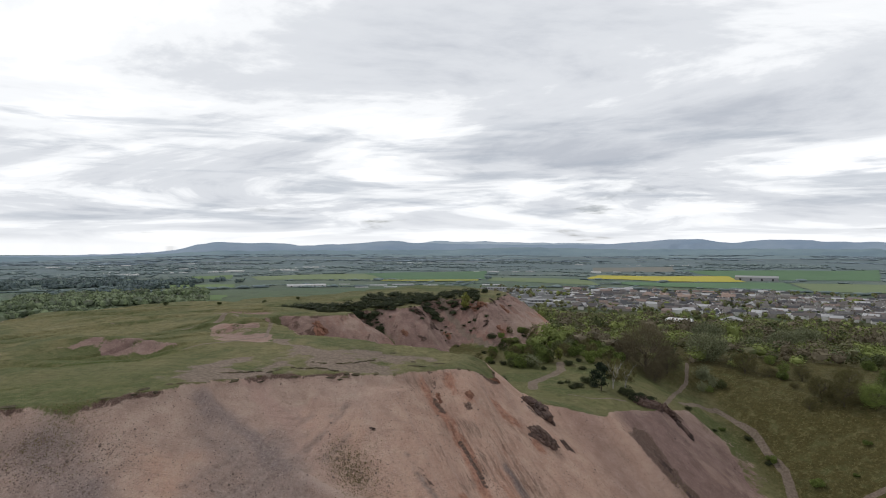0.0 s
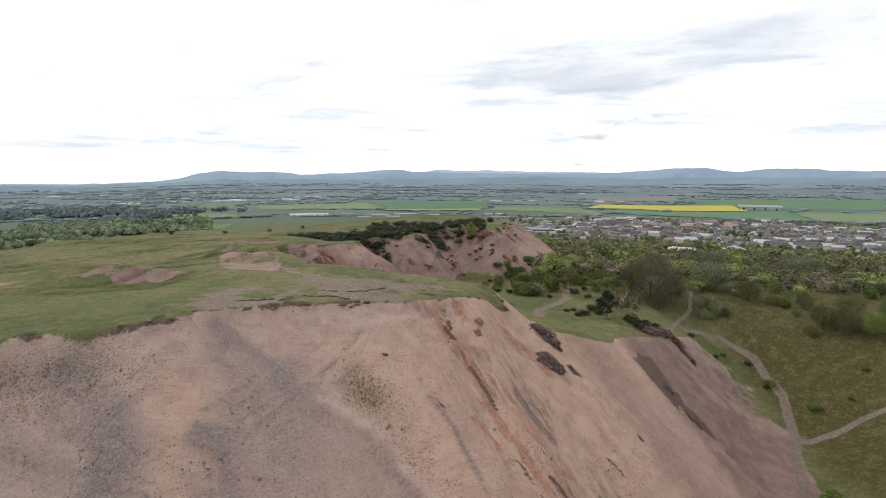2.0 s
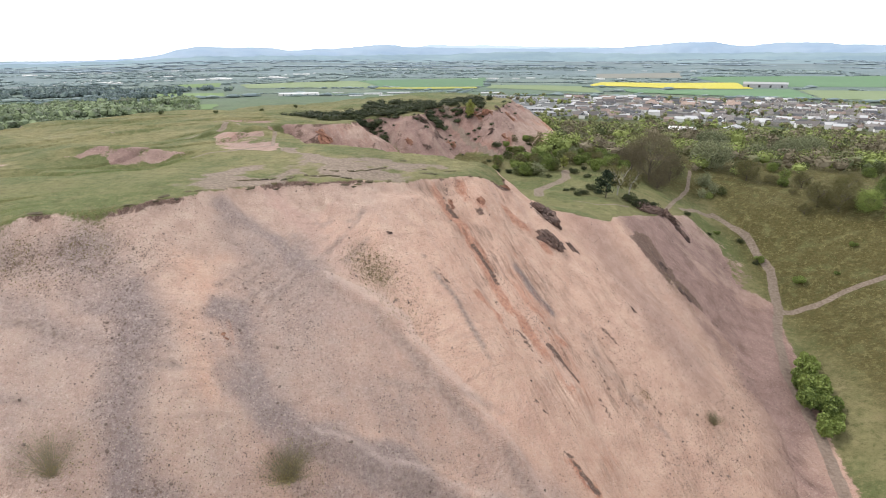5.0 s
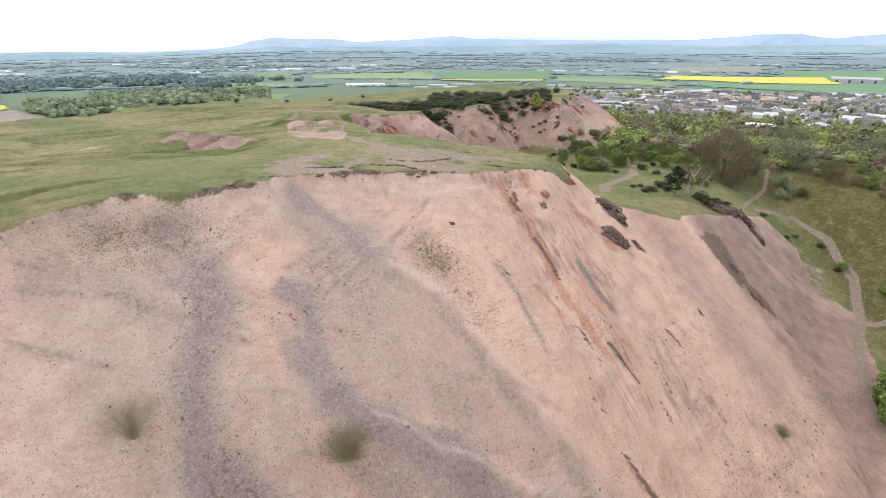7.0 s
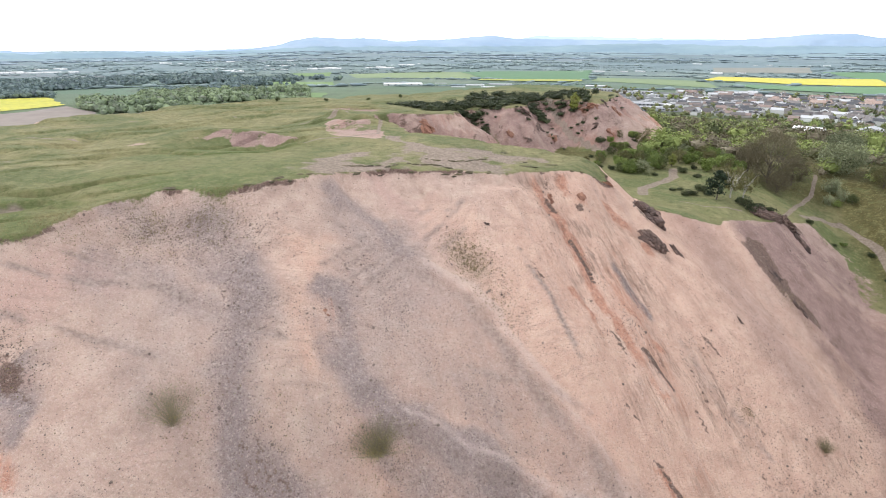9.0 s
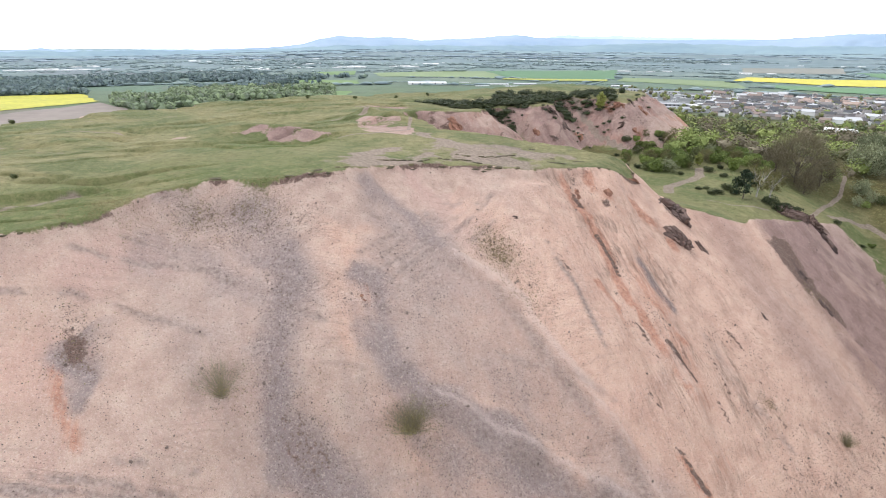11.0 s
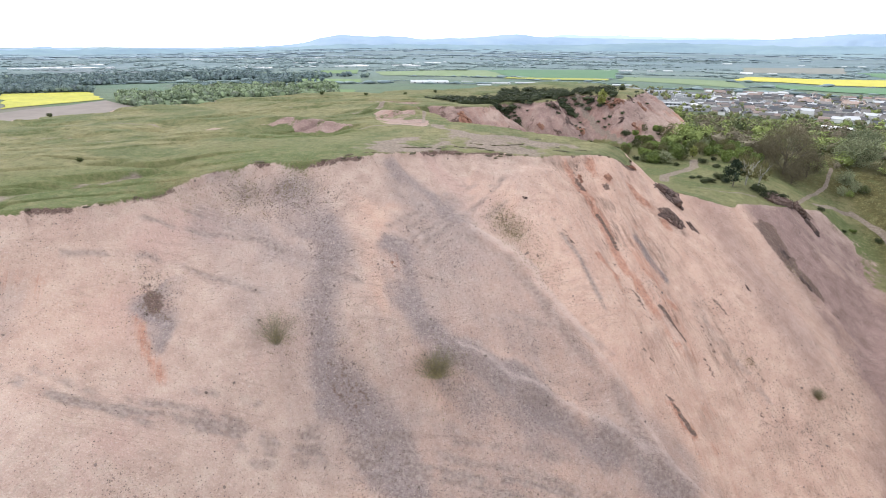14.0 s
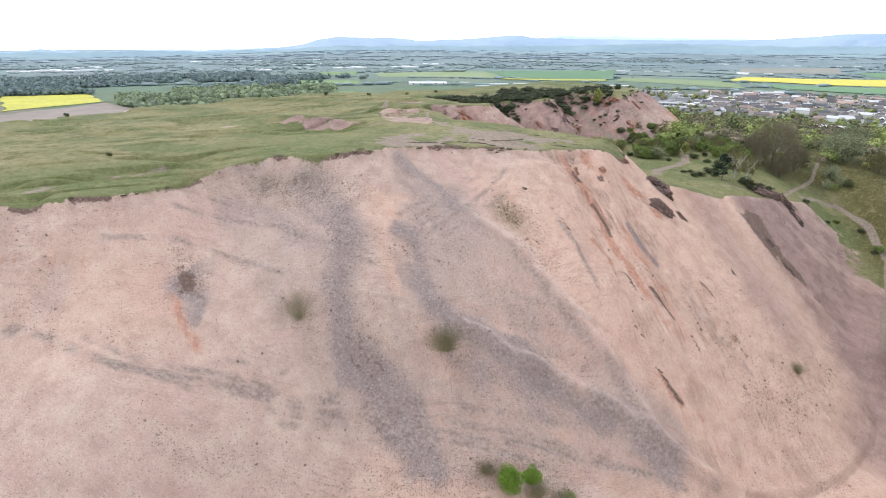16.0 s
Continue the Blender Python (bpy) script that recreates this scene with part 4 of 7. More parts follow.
rut_and_rib_shade = np.zeros_like(XX)
for pts, k in (([(-45.4, 7.8), (-40.3, 8.3), (-36.1, 9.6), (-32.6, 12.9), (-28.9, 16.1), (-24.3, 21.0), (-18.1, 25.9)], 1.0), ([(-34.0, 12.7), (-31.6, 14.8), (-28.3, 17.3)], 0.8), ([(-27.0, 17.1), (-23.2, 21.1), (-17.6, 24.9)], 0.8), ([(-26.2, 16.1), (-22.2, 21.2)], 0.7), ([(-22.9, 18.9), (-17.0, 23.8)], 0.7),
               ([(-39.5, 9.9), (-35.0, 11.5)], 0.7), ([(-31.8, 16.2), (-28.6, 19.1)], 0.7), ([(-44.6, 23.4), (-41.4, 26.3), (-39.8, 28.0)], 0.8), ([(-39.0, 28.9), (-36.7, 29.5), (-34.5, 29.6)], 0.9), ([(-44.0, 26.9), (-42.1, 28.2), (-39.8, 29.0)], 0.7), ([(-15.5, 27.5), (-9.1, 31.2), (-3.4, 34.0)], 0.7),
               ([(-15.9, 26.1), (-9.9, 29.0), (-2.9, 32.4)], 0.7), ([(-6.2, 35.6), (-0.7, 36.1), (4.7, 36.0)], 0.6), ([(-28.6, 38.4), (-27.6, 44.0), (-26.0, 50.5)], 0.6), ([(-24.2, 38.2), (-22.8, 44.0), (-21.0, 51.0)], 0.5), ([(-45.2, 7.4), (-37.1, 9.5), (-32.1, 12.5), (-27.8, 16.7), (-24.6, 21.3)], 0.9), ([(-34, 11.7), (-28.1, 17), (-19.9, 23), (-11, 27.6), (-1.9, 32.6), (5.4, 35.6)], 1.0), ([(-27.4, 16.2), (-20.5, 22.1), (-12.6, 26.2), (-7.9, 27.7)], 0.8),
               ([(-26.9, 37.1), (-25.5, 42.3), (-24.5, 49.4), (-22.5, 54.1)], 0.7), ([(-25.4, 37.8), (-24.1, 44.6), (-22.6, 52.8)], 0.7), ([(-27.4, 38.9), (-26.5, 45.3), (-24.7, 52.8)], 0.6), ([(-41.5, 26.8), (-36.5, 29.8), (-30.3, 29.9), (-27.2, 31.3)], 0.8),
               ([(-46.1, 16.7), (-42.1, 21.2), (-36.4, 24.3), (-31.4, 26)], 0.7), ([(-15.4, 50.9), (-11.5, 48.4), (-7.9, 44.9)], 1.0), ([(-15.2, 38.8), (-10.6, 40.7), (-6, 41.5)], 0.5), ([(-0.1, 54.2), (3.6, 52), (8.2, 50)], 0.6)):
    rut_and_rib_shade = np.maximum(rut_and_rib_shade, k * np.clip(1.7 * stroke(pts, 0.36, warp=0.25), 0, 1))
rut_and_rib_shade = rut_and_rib_shade * (0.15 + 0.95 * sm(-0.35, 0.25, fbm(XX / 1.3, YY / 1.3, 3, 215)))
# shade painted along the foot of the two long ribs, light along their crests
for pts in ([(-18.3, 32.1), (-13.3, 33.1), (-8.7, 34.6), (-1.7, 35.8), (6, 36.4)], [(-22, 43.4), (-17.8, 43.6), (-10.9, 40.5), (-5.8, 39.2), (0, 36.2)]):
    rut_and_rib_shade = np.maximum(rut_and_rib_shade, (0.25 + 0.45 * PATCH) * np.clip(1.4 * stroke(pts, 0.7, warp=0.3), 0, 1))
    pale = np.maximum(pale, 0.7 * stroke([(x + 0.2, y + 1.0) for x, y in pts], 0.6, warp=0.3))
for pts, w, k in (([(-26.6, 26.6), (-24.0, 24.8), (-22.1, 23.6), (-18.9, 24.0)], 2.0, 0.42), ([(-18.5, 32.2), (-13.3, 33.0), (-8.6, 34.3), (-2.9, 35)], 2.2, 0.36), ([(-41.2, 20), (-38.2, 19.8), (-35.3, 18.8)], 1.8, 0.40),
                  ([(-33, 33), (-31.6, 31.1), (-29, 28.9), (-27, 27.4)], 1.6, 0.34), ([(-29.4, 37.2), (-25.4, 34.9), (-22.2, 33.5)], 1.5, 0.34), ([(-46, 30), (-42, 33.5), (-37, 36.5), (-33, 38)], 3.0, 0.42)):
    rock = rock + k * PATCH * np.clip(1.3 * stroke(pts, w), 0, 1)
across = 0.71 * XX + 0.70 * YY
ribbed = sm(24, 29, across) * sm(44, 38, across) * sm(34, 20, s) * LAND["on_plate"] * sm(90, 82, YY)
rock = rock + 0.42 * spot(-19.5, 48, 2.2) * PATCH + 0.35 * spot(-38.8, 19.4, 1.4)
lush = 0.75 * sm(-12, -4, -np.abs(s + 4)) * sm(70, 30, YY) + spot(-56, 55, 7) + 0.6 * spot(-52, 62, 6) + 0.45 * (LAND["shelf"] & (YY < 120)) * (0.4 + 0.6 * PATCH) + 0.5 * spot(20, 98, 5)
plain = sm(150, 230, rr)
scrub = np.where(~LAND["on_plate"] & ~LAND["shelf"], sm(24, 30, XX + 0.25 * (YY - 86)), 0) * (1 - plain)
bearing = np.degrees(np.arctan2(XX, YY))
# darker brown-green ground in the gaps of the wooded valley
scrub = np.maximum(scrub, sm(-24, -12, bearing) * sm(36, 33, bearing) * sm(106, 118, YY - 0.3 * np.maximum(XX - 16, 0)) * sm(800, 640, rr) * np.where(LAND["on_plate"], sm(14, 20, s), 1.0) * (0.45 + 0.55 * sm(-0.4, 0.3, fbm(XX / 22, YY / 22, 3, 91))))
mauve = np.clip(0.5 * band([(-1.5, 77), (2.5, 72), (7, 66), (11, 60)], 5.5, 6) + 0.95 * area([(3, 84), (8, 79), (13, 73.5), (18, 66), (26, 62), (29, 80), (27, 93), (16, 101), (8, 93)], 2.2) * (0.6 + 0.4 * PATCH) + stroke([(6, 86), (14, 80), (20, 80), (24, 84)], 6, 5) * 1.3 + stroke([(23, 84), (23, 72), (22, 60), (22, 48)], 5.5, 5.5) + 0.95 * sm(84, 92, YY) * sm(-12, -22, XX) * (YY < 230) * (0.7 + 0.3 * PATCH) - 0.6 * spot(-44.5, 102.5, 5) + 0.9 * spot(-60, 62.5, 11) * (YY < 70) * (XX < -50) + 0.75 * spot(-48, 75, 9) * (XX < -39) + 0.5 * spot(-65, 99, 6), 0, 1)
# where small clods and stones gather
clump = np.zeros_like(XX)
for pts, a, k in (([(-48.3, 32), (-41.5, 33.1), (-36.7, 34.8), (-33.2, 38.3)], 4.0, 1.0), ([(-34.7, 36.1), (-31.6, 32.7), (-30.0, 29.9), (-29.2, 27.3), (-27.2, 25.3), (-23, 24.3)], 3.2, 0.8), ([(-21, 29.6), (-17, 30.6), (-12, 31)], 3.0, 0.8),
                  ([(-18, 20), (-11, 24.5), (-4, 27.2)], 3.6, 1.2), ([(-30, 8), (-24, 14), (-18, 19)], 2.5, 0.6), ([(-21.5, 48.6), (-17, 47.2), (-13, 44)], 2.6, 0.9), ([(-41, 20.4), (-38, 19.4)], 2.0, 1.2), ([(9, 46), (14, 52), (17, 60), (18, 70)], 4.0, 0.6),
                  ([(-26, 41), (-18, 38), (-8, 37.5)], 4.5, 0.45), ([(-10, 56), (-5, 52.5), (-2, 50)], 1.6, 0.7), ([(2, 66), (8, 62)], 4.0, 0.4)):
    clump = np.maximum(clump, k * band(pts, a))

idx = np.arange(len(GX) * len(GY)).reshape(len(GY), len(GX))
quads = np.stack([idx[:-1, :-1], idx[:-1, 1:], idx[1:, 1:], idx[1:, :-1]], -1).reshape(-1, 4)
ground_mesh = bpy.data.meshes.new("ground")
ground_mesh.from_pydata(np.stack([XX, YY, ZZ], -1).reshape(-1, 3).tolist(), [], quads.tolist())


def masks(name, a, b, c):
    at = ground_mesh.attributes.new(name, "FLOAT_VECTOR", "POINT")
    at.data.foreach_set("vector", np.stack([a, b, c], -1).astype(np.float32).reshape(-1))


masks("soil_mask", bare, np.clip(grey, 0, 1.2), np.clip(red, 0, 1.2))
masks("wear_mask", np.clip(rock, 0, 1.3), track, np.clip(lush, 0, 1))
masks("land_mask", plain, scrub, mauve)
# pale sand, share of haze painted into far fields, warm sand
masks("sand_haze_mask", np.clip(pale, 0, 1), sm(550, 2000, rr), np.clip(warm, 0, 1))
fold = np.abs(fbm((0.65 * XX + 0.75 * YY) / 26, (0.65 * YY - 0.75 * XX) / 5.5 + 0.5 * fbm(XX / 30, YY / 30, 2, 83), 3, 81))
scar = sm(0.12, 0.02, fold) * sm(-46, -56, XX) * sm(-0.5, 0.3, fbm(XX / 15, YY / 15, 2, 89)) * (1 - plain)
masks("rut_shade_mask", np.clip(rut_and_rib_shade, 0, 1), ribbed, scar)
masks("clump_mask", np.clip(clump, 0, 1.2), np.zeros_like(XX), np.zeros_like(XX))
masks("fall", 0.71 * XX + 0.70 * YY, 0.70 * XX - 0.71 * YY, np.zeros_like(XX))
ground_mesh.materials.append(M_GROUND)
# the farthest faces take the material with painted haze and glow
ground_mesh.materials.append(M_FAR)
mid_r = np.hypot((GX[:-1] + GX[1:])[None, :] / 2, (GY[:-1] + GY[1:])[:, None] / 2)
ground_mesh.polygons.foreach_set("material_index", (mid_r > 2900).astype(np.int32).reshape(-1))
ground_mesh.polygons.foreach_set("use_smooth", np.ones(len(quads), bool))
ground = tagged(new("ground", ground_mesh), "grassy spoil heap with a bare pink face above a patchwork plain", "ground", kind="structure")

# ---------------------------------------------------------------- far hills


def hill_range(name, label, material, profile, dist, foot, seed, rough):
    """A range of hills round an arc: a skyline of bearing and elevation in degrees, at a distance."""
    az = np.linspace(-95, 45, 560)
    b, e = np.array(profile).T
    elev = np.interp(az, b, e)
    elev = np.convolve(np.pad(elev, 2, mode="edge"), np.ones(5) / 5, "valid")
    prof = dist * np.tan(np.radians(elev)) + rough * fbm(az / 1.1, az * 0 + seed, 4, seed)
    rows = np.linspace(0, 1, 14)
    A, T = np.meshgrid(np.radians(az), rows)
    P = np.tile(prof, (len(rows), 1))
    lump = fbm(A * 70, T * 3.0, 4, seed + 3)
    R = dist - 330 * (1 - T) + 40 * lump * (1 - T)
    Z = foot + (P - foot) * np.sin(T * math.pi / 2) ** 0.8 + 9 * lump * T * (1 - T)
    n, m = len(rows), len(az)
    g = np.arange(n * m).reshape(n, m)
    q = np.stack([g[:-1, :-1], g[:-1, 1:], g[1:, 1:], g[1:, :-1]], -1).reshape(-1, 4)
    me = bpy.data.meshes.new(name)
    me.from_pydata(np.stack([R * np.sin(A), R * np.cos(A), Z], -1).reshape(-1, 3).tolist(), [], q.tolist())
    me.polygons.foreach_set("use_smooth", np.ones(len(q), bool))
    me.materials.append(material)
    return tagged(new(name, me), label, "hills", kind="structure")


# the hills' blue tone and faint glow are haze put into their materials
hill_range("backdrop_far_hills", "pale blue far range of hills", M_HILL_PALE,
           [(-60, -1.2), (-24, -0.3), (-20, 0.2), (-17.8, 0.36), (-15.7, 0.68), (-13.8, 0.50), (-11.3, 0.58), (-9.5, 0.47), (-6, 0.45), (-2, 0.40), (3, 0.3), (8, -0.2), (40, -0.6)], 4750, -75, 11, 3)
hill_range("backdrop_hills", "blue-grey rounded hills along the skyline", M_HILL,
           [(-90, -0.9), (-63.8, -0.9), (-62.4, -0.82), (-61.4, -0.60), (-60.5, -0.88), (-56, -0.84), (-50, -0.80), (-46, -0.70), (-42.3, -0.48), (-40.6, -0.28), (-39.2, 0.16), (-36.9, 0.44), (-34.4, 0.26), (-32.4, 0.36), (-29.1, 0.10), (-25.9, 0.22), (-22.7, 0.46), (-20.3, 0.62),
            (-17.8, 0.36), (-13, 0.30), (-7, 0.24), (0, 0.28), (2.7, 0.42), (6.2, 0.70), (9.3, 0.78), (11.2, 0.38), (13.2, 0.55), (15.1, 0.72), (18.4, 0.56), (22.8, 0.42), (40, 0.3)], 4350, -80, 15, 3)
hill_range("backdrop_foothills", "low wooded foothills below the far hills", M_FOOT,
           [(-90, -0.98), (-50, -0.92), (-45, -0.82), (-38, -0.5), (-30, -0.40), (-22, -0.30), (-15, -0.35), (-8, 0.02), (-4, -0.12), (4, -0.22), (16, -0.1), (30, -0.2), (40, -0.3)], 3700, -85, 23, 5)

# ---------------------------------------------------------------- helpers for things
rng = random.Random(7)


def mesh_of(name, verts, faces, materials, smooth=False, slots=None):
    me = bpy.data.meshes.new(name)
    me.from_pydata([tuple(v) for v in verts], [], [tuple(f) for f in faces])
    for m in materials if isinstance(materials, (list, tuple)) else (materials,):
        me.materials.append(m)
    if smooth:
        me.polygons.foreach_set("use_smooth", [True] * len(me.polygons))
    if slots is not None:
        me.polygons.foreach_set("material_index", slots)
    return me


def part(name, me, parent, label="", at=None):
    ob = new(name, me)
    ob.parent = parent
    if at is not None:
        ob.matrix_basis = at
    return tagged(ob, label) if label else ob


def thing(name, label, category, group="", at=None):
    ob = new(name)
    ob.empty_display_size = 0.2
    if at is not None:
        ob.matrix_basis = at
    return tagged(ob, label, category, group)


def on_ground(x, y, turn=0.0, size=1.0, sink=0.06, tall=1.0):
    m = Matrix.Translation((x, y, height(x, y) - sink)) @ Matrix.Rotation(turn, 4, "Z")
    return m @ Matrix.Diagonal((size, size, size * tall, 1))


class Soup:
    """Collects vertices and faces."""

    def __init__(self):
        self.v, self.f = [], []

    def add(self, verts, faces):
        n = len(self.v)
        self.v.extend(verts)
        self.f.extend([tuple(i + n for i in f) for f in faces])

    def tube(self, a, b, ra, rb, sides=5, bend=0.0, steps=3):
        a, b = Vector(a), Vector(b)
        axis = (b - a).normalized()
        u = axis.orthogonal().normalized()
        w = axis.cross(u)
        off = Vector((rng.uniform(-1, 1), rng.uniform(-1, 1), rng.uniform(-0.3, 0.3))) * bend * (b - a).length
        verts, faces = [], []
        for i in range(steps + 1):
            t = i / steps
            c = a.lerp(b, t) + off * math.sin(math.pi * t)
            r = ra + (rb - ra) * t
            verts += [tuple(c + (u * math.cos(k * math.tau / sides) + w * math.sin(k * math.tau / sides)) * r) for k in range(sides)]
        for i in range(steps):
            for k in range(sides):
                k2 = (k + 1) % sides
                faces.append((i * sides + k, i * sides + k2, (i + 1) * sides + k2, (i + 1) * sides + k))
        self.add(verts, faces)

    def leaf(self, c, size, long=1.0, up=None):
        """A leaf spray: a bent quad, turned at random or along up."""
        d = Vector((rng.gauss(0, 1), rng.gauss(0, 1), rng.gauss(0, 1))).normalized() if up is None else (Vector(up) + Vector((rng.gauss(0, 0.35), rng.gauss(0, 0.35), rng.gauss(0, 0.35)))).normalized()
        u = d.orthogonal().normalized()
        u = Matrix.Rotation(rng.uniform(0, math.tau), 3, d) @ u
        a, b = d * size * long * 0.5, u * size * 0.5
        c = Vector(c)
        self.add([tuple(c - a), tuple(c + b), tuple(c + a), tuple(c - b)], [(0, 1, 2, 3)])


def rock_verts(sx, sy, sz, seed, detail=2, rough=0.25, blocky=0.5):
    bm = bmesh.new()
    bmesh.ops.create_icosphere(bm, subdivisions=detail, radius=1.0)
    off = Vector((seed * 3.1, seed * 1.7, seed * 5.3))
    for v in bm.verts:
        n = v.co.normalized()
        p = Vector([math.copysign(abs(c) ** (1 - 0.55 * blocky), c) for c in n])
        p *= 1 + rough * noise.noise(n * 1.4 + off) + rough * 0.5 * noise.noise(n * 3.7 + off)
        v.co = Vector((p.x * sx, p.y * sy, p.z * sz))
    bm.verts.ensure_lookup_table()
    verts = [tuple(v.co) for v in bm.verts]
    faces = [tuple(v.index for v in f.verts) for f in bm.faces]
    bm.free()
    return verts, faces


# ---------------------------------------------------------------- trees and bushes


def broad_tree(name, label, group, tall, wide, leaf_m, bark_m, clumps, per, leaf, long=1.0, low=0.25, limbs=7, category="tree", bare=0.0):
    """Trunk, limbs and a crown of leaf sprays in uneven clumps. bare: share of twig-like sprays that point outwards."""
    root = thing(name, label, category, group)
    wood = Soup()
    wood.tube((0, 0, -0.4), (rng.uniform(-0.2, 0.2), rng.uniform(-0.2, 0.2), tall * 0.42), tall * 0.026, tall * 0.015, 7, 0.05, 4)
    part("trunk", mesh_of("trunk", wood.v, wood.f, bark_m, True), root)
    branch, tips = Soup(), []
    for i in range(limbs):
        a = i * math.tau / limbs + rng.uniform(-0.4, 0.4)
        h0 = tall * rng.uniform(low * 0.7, 0.42)
        reach = wide * rng.uniform(0.24, 0.44)
        tip = Vector((math.cos(a) * reach, math.sin(a) * reach, tall * rng.uniform(0.5, 0.86)))
        branch.tube((0, 0, h0), tip, tall * 0.011, tall * 0.003, 5, 0.1, 3)
        tips.append(tip)
        for _ in range(2):
            t2 = tip + Vector((rng.uniform(-1, 1), rng.uniform(-1, 1), rng.uniform(0.0, 0.8))) * wide * 0.14
            branch.tube(Vector((0, 0, h0)).lerp(tip, 0.6), t2, tall * 0.005, tall * 0.002, 4, 0.1, 2)
    part("branchwork", mesh_of("branchwork", branch.v, branch.f, bark_m, True), root)
    crown = Soup()
    mid = tall * (0.5 + low * 0.5)
    for i in range(clumps):
        u = Vector((rng.gauss(0, 1), rng.gauss(0, 1), rng.gauss(0, 1) * 0.9)).normalized()
        bulge = 1 + 0.28 * noise.noise(u * 1.6 + Vector((tall * 3.3, wide, len(name))))
        rad = rng.uniform(0.45, 1.0) ** 0.5 * bulge
        c = Vector((u.x * wide * 0.47 * rad, u.y * wide * 0.47 * rad, mid + u.z * (tall - mid) * 0.96 * rad))
        c.z = max(c.z, tall * low * 0.5)
        spread = wide * rng.uniform(0.055, 0.105)
        for _ in range(per):
            p = c + Vector((rng.gauss(0, 1), rng.gauss(0, 1), rng.gauss(0, 0.8))) * spread
            if rng.random() < bare:
                out = (p - Vector((0, 0, mid * 0.6))).normalized() + Vector((0, 0, 0.5))
                crown.leaf(p, leaf * rng.uniform(0.25, 0.4), long * rng.uniform(6, 11), out)
            else:
                crown.leaf(p, leaf * rng.uniform(0.6, 1.35), long)
    part("crown", mesh_of("crown", crown.v, crown.f, leaf_m), root)
    return root


def bush(name, label, group, tall, wide, leaf_m, count, leaf, stems=6, bare=0.0, category="bush", lobes=5, thick=0.045):
    root = thing(name, label, category, group)
    wood = Soup()
    for i in range(stems):
        a = i * math.tau / stems + rng.uniform(-0.3, 0.3)
        wood.tube((0.05 * math.cos(a), 0.05 * math.sin(a), -0.2), (wide * 0.3 * math.cos(a), wide * 0.3 * math.sin(a), tall * rng.uniform(0.5, 0.85)), thick, thick * 0.35, 4, 0.1, 2)
    part("stem_clump", mesh_of("stem_clump", wood.v, wood.f, M_BARK, True), root)
    crown = Soup()
    centres = [(Vector((rng.uniform(-0.28, 0.28) * wide, rng.uniform(-0.28, 0.28) * wide, tall * rng.uniform(0.3, 0.62))), rng.uniform(0.55, 1.0)) for _ in range(lobes)]
    for _ in range(count):
        c, k = rng.choice(centres)
        u = Vector((rng.gauss(0, 1), rng.gauss(0, 1), rng.gauss(0, 1))).normalized() * rng.uniform(0.35, 1.0) ** 0.5
        p = c + Vector((u.x * wide * 0.3 * k, u.y * wide * 0.3 * k, u.z * tall * 0.42 * k))
        if p.z < 0.02:
            p.z = rng.uniform(0.02, tall * 0.3)
        if rng.random() < bare:
            crown.leaf(p, leaf * 0.16, 7.0, (p.x, p.y, p.z * 0.5 + tall * 0.7))
        else:
            crown.leaf(p, leaf * rng.uniform(0.6, 1.4), 1.2)
    part("foliage", mesh_of("foliage", crown.v, crown.f, leaf_m), root)
    return root


def pine(name, label, group, tall, wide):
    root = thing(name, label, "tree", group)
    wood = Soup()
    wood.tube((0, 0, -0.3), (0.1, 0, tall * 0.95), 0.11, 0.03, 6, 0.02, 4)
    part("trunk", mesh_of("trunk", wood.v, wood.f, M_BARK, True), root)
    crown, limb = Soup(), Soup()
    for i in range(34):
        h = rng.uniform(0.22, 0.97)
        reach = wide * 0.5 * min(1, (1.08 - h) * 1.7) * rng.uniform(0.65, 1.1)
        a = rng.uniform(0, math.tau)
        tip = Vector((math.cos(a) * reach, math.sin(a) * reach, tall * h + rng.uniform(0.0, 0.35)))
        limb.tube((0, 0, tall * h - 0.1), tip, 0.03, 0.01, 4, 0.05, 2)
        for k in range(46):
            p = Vector((0, 0, tall * h)).lerp(tip, rng.uniform(0.35, 1.05)) + Vector((rng.gauss(0, 0.2), rng.gauss(0, 0.2), rng.gauss(0, 0.14)))
            crown.leaf(p, 0.17, 1.7)
    part("branchwork", mesh_of("branchwork", limb.v, limb.f, M_BARK), root)
    part("foliage", mesh_of("foliage", crown.v, crown.f, M_PINE), root)
    return root


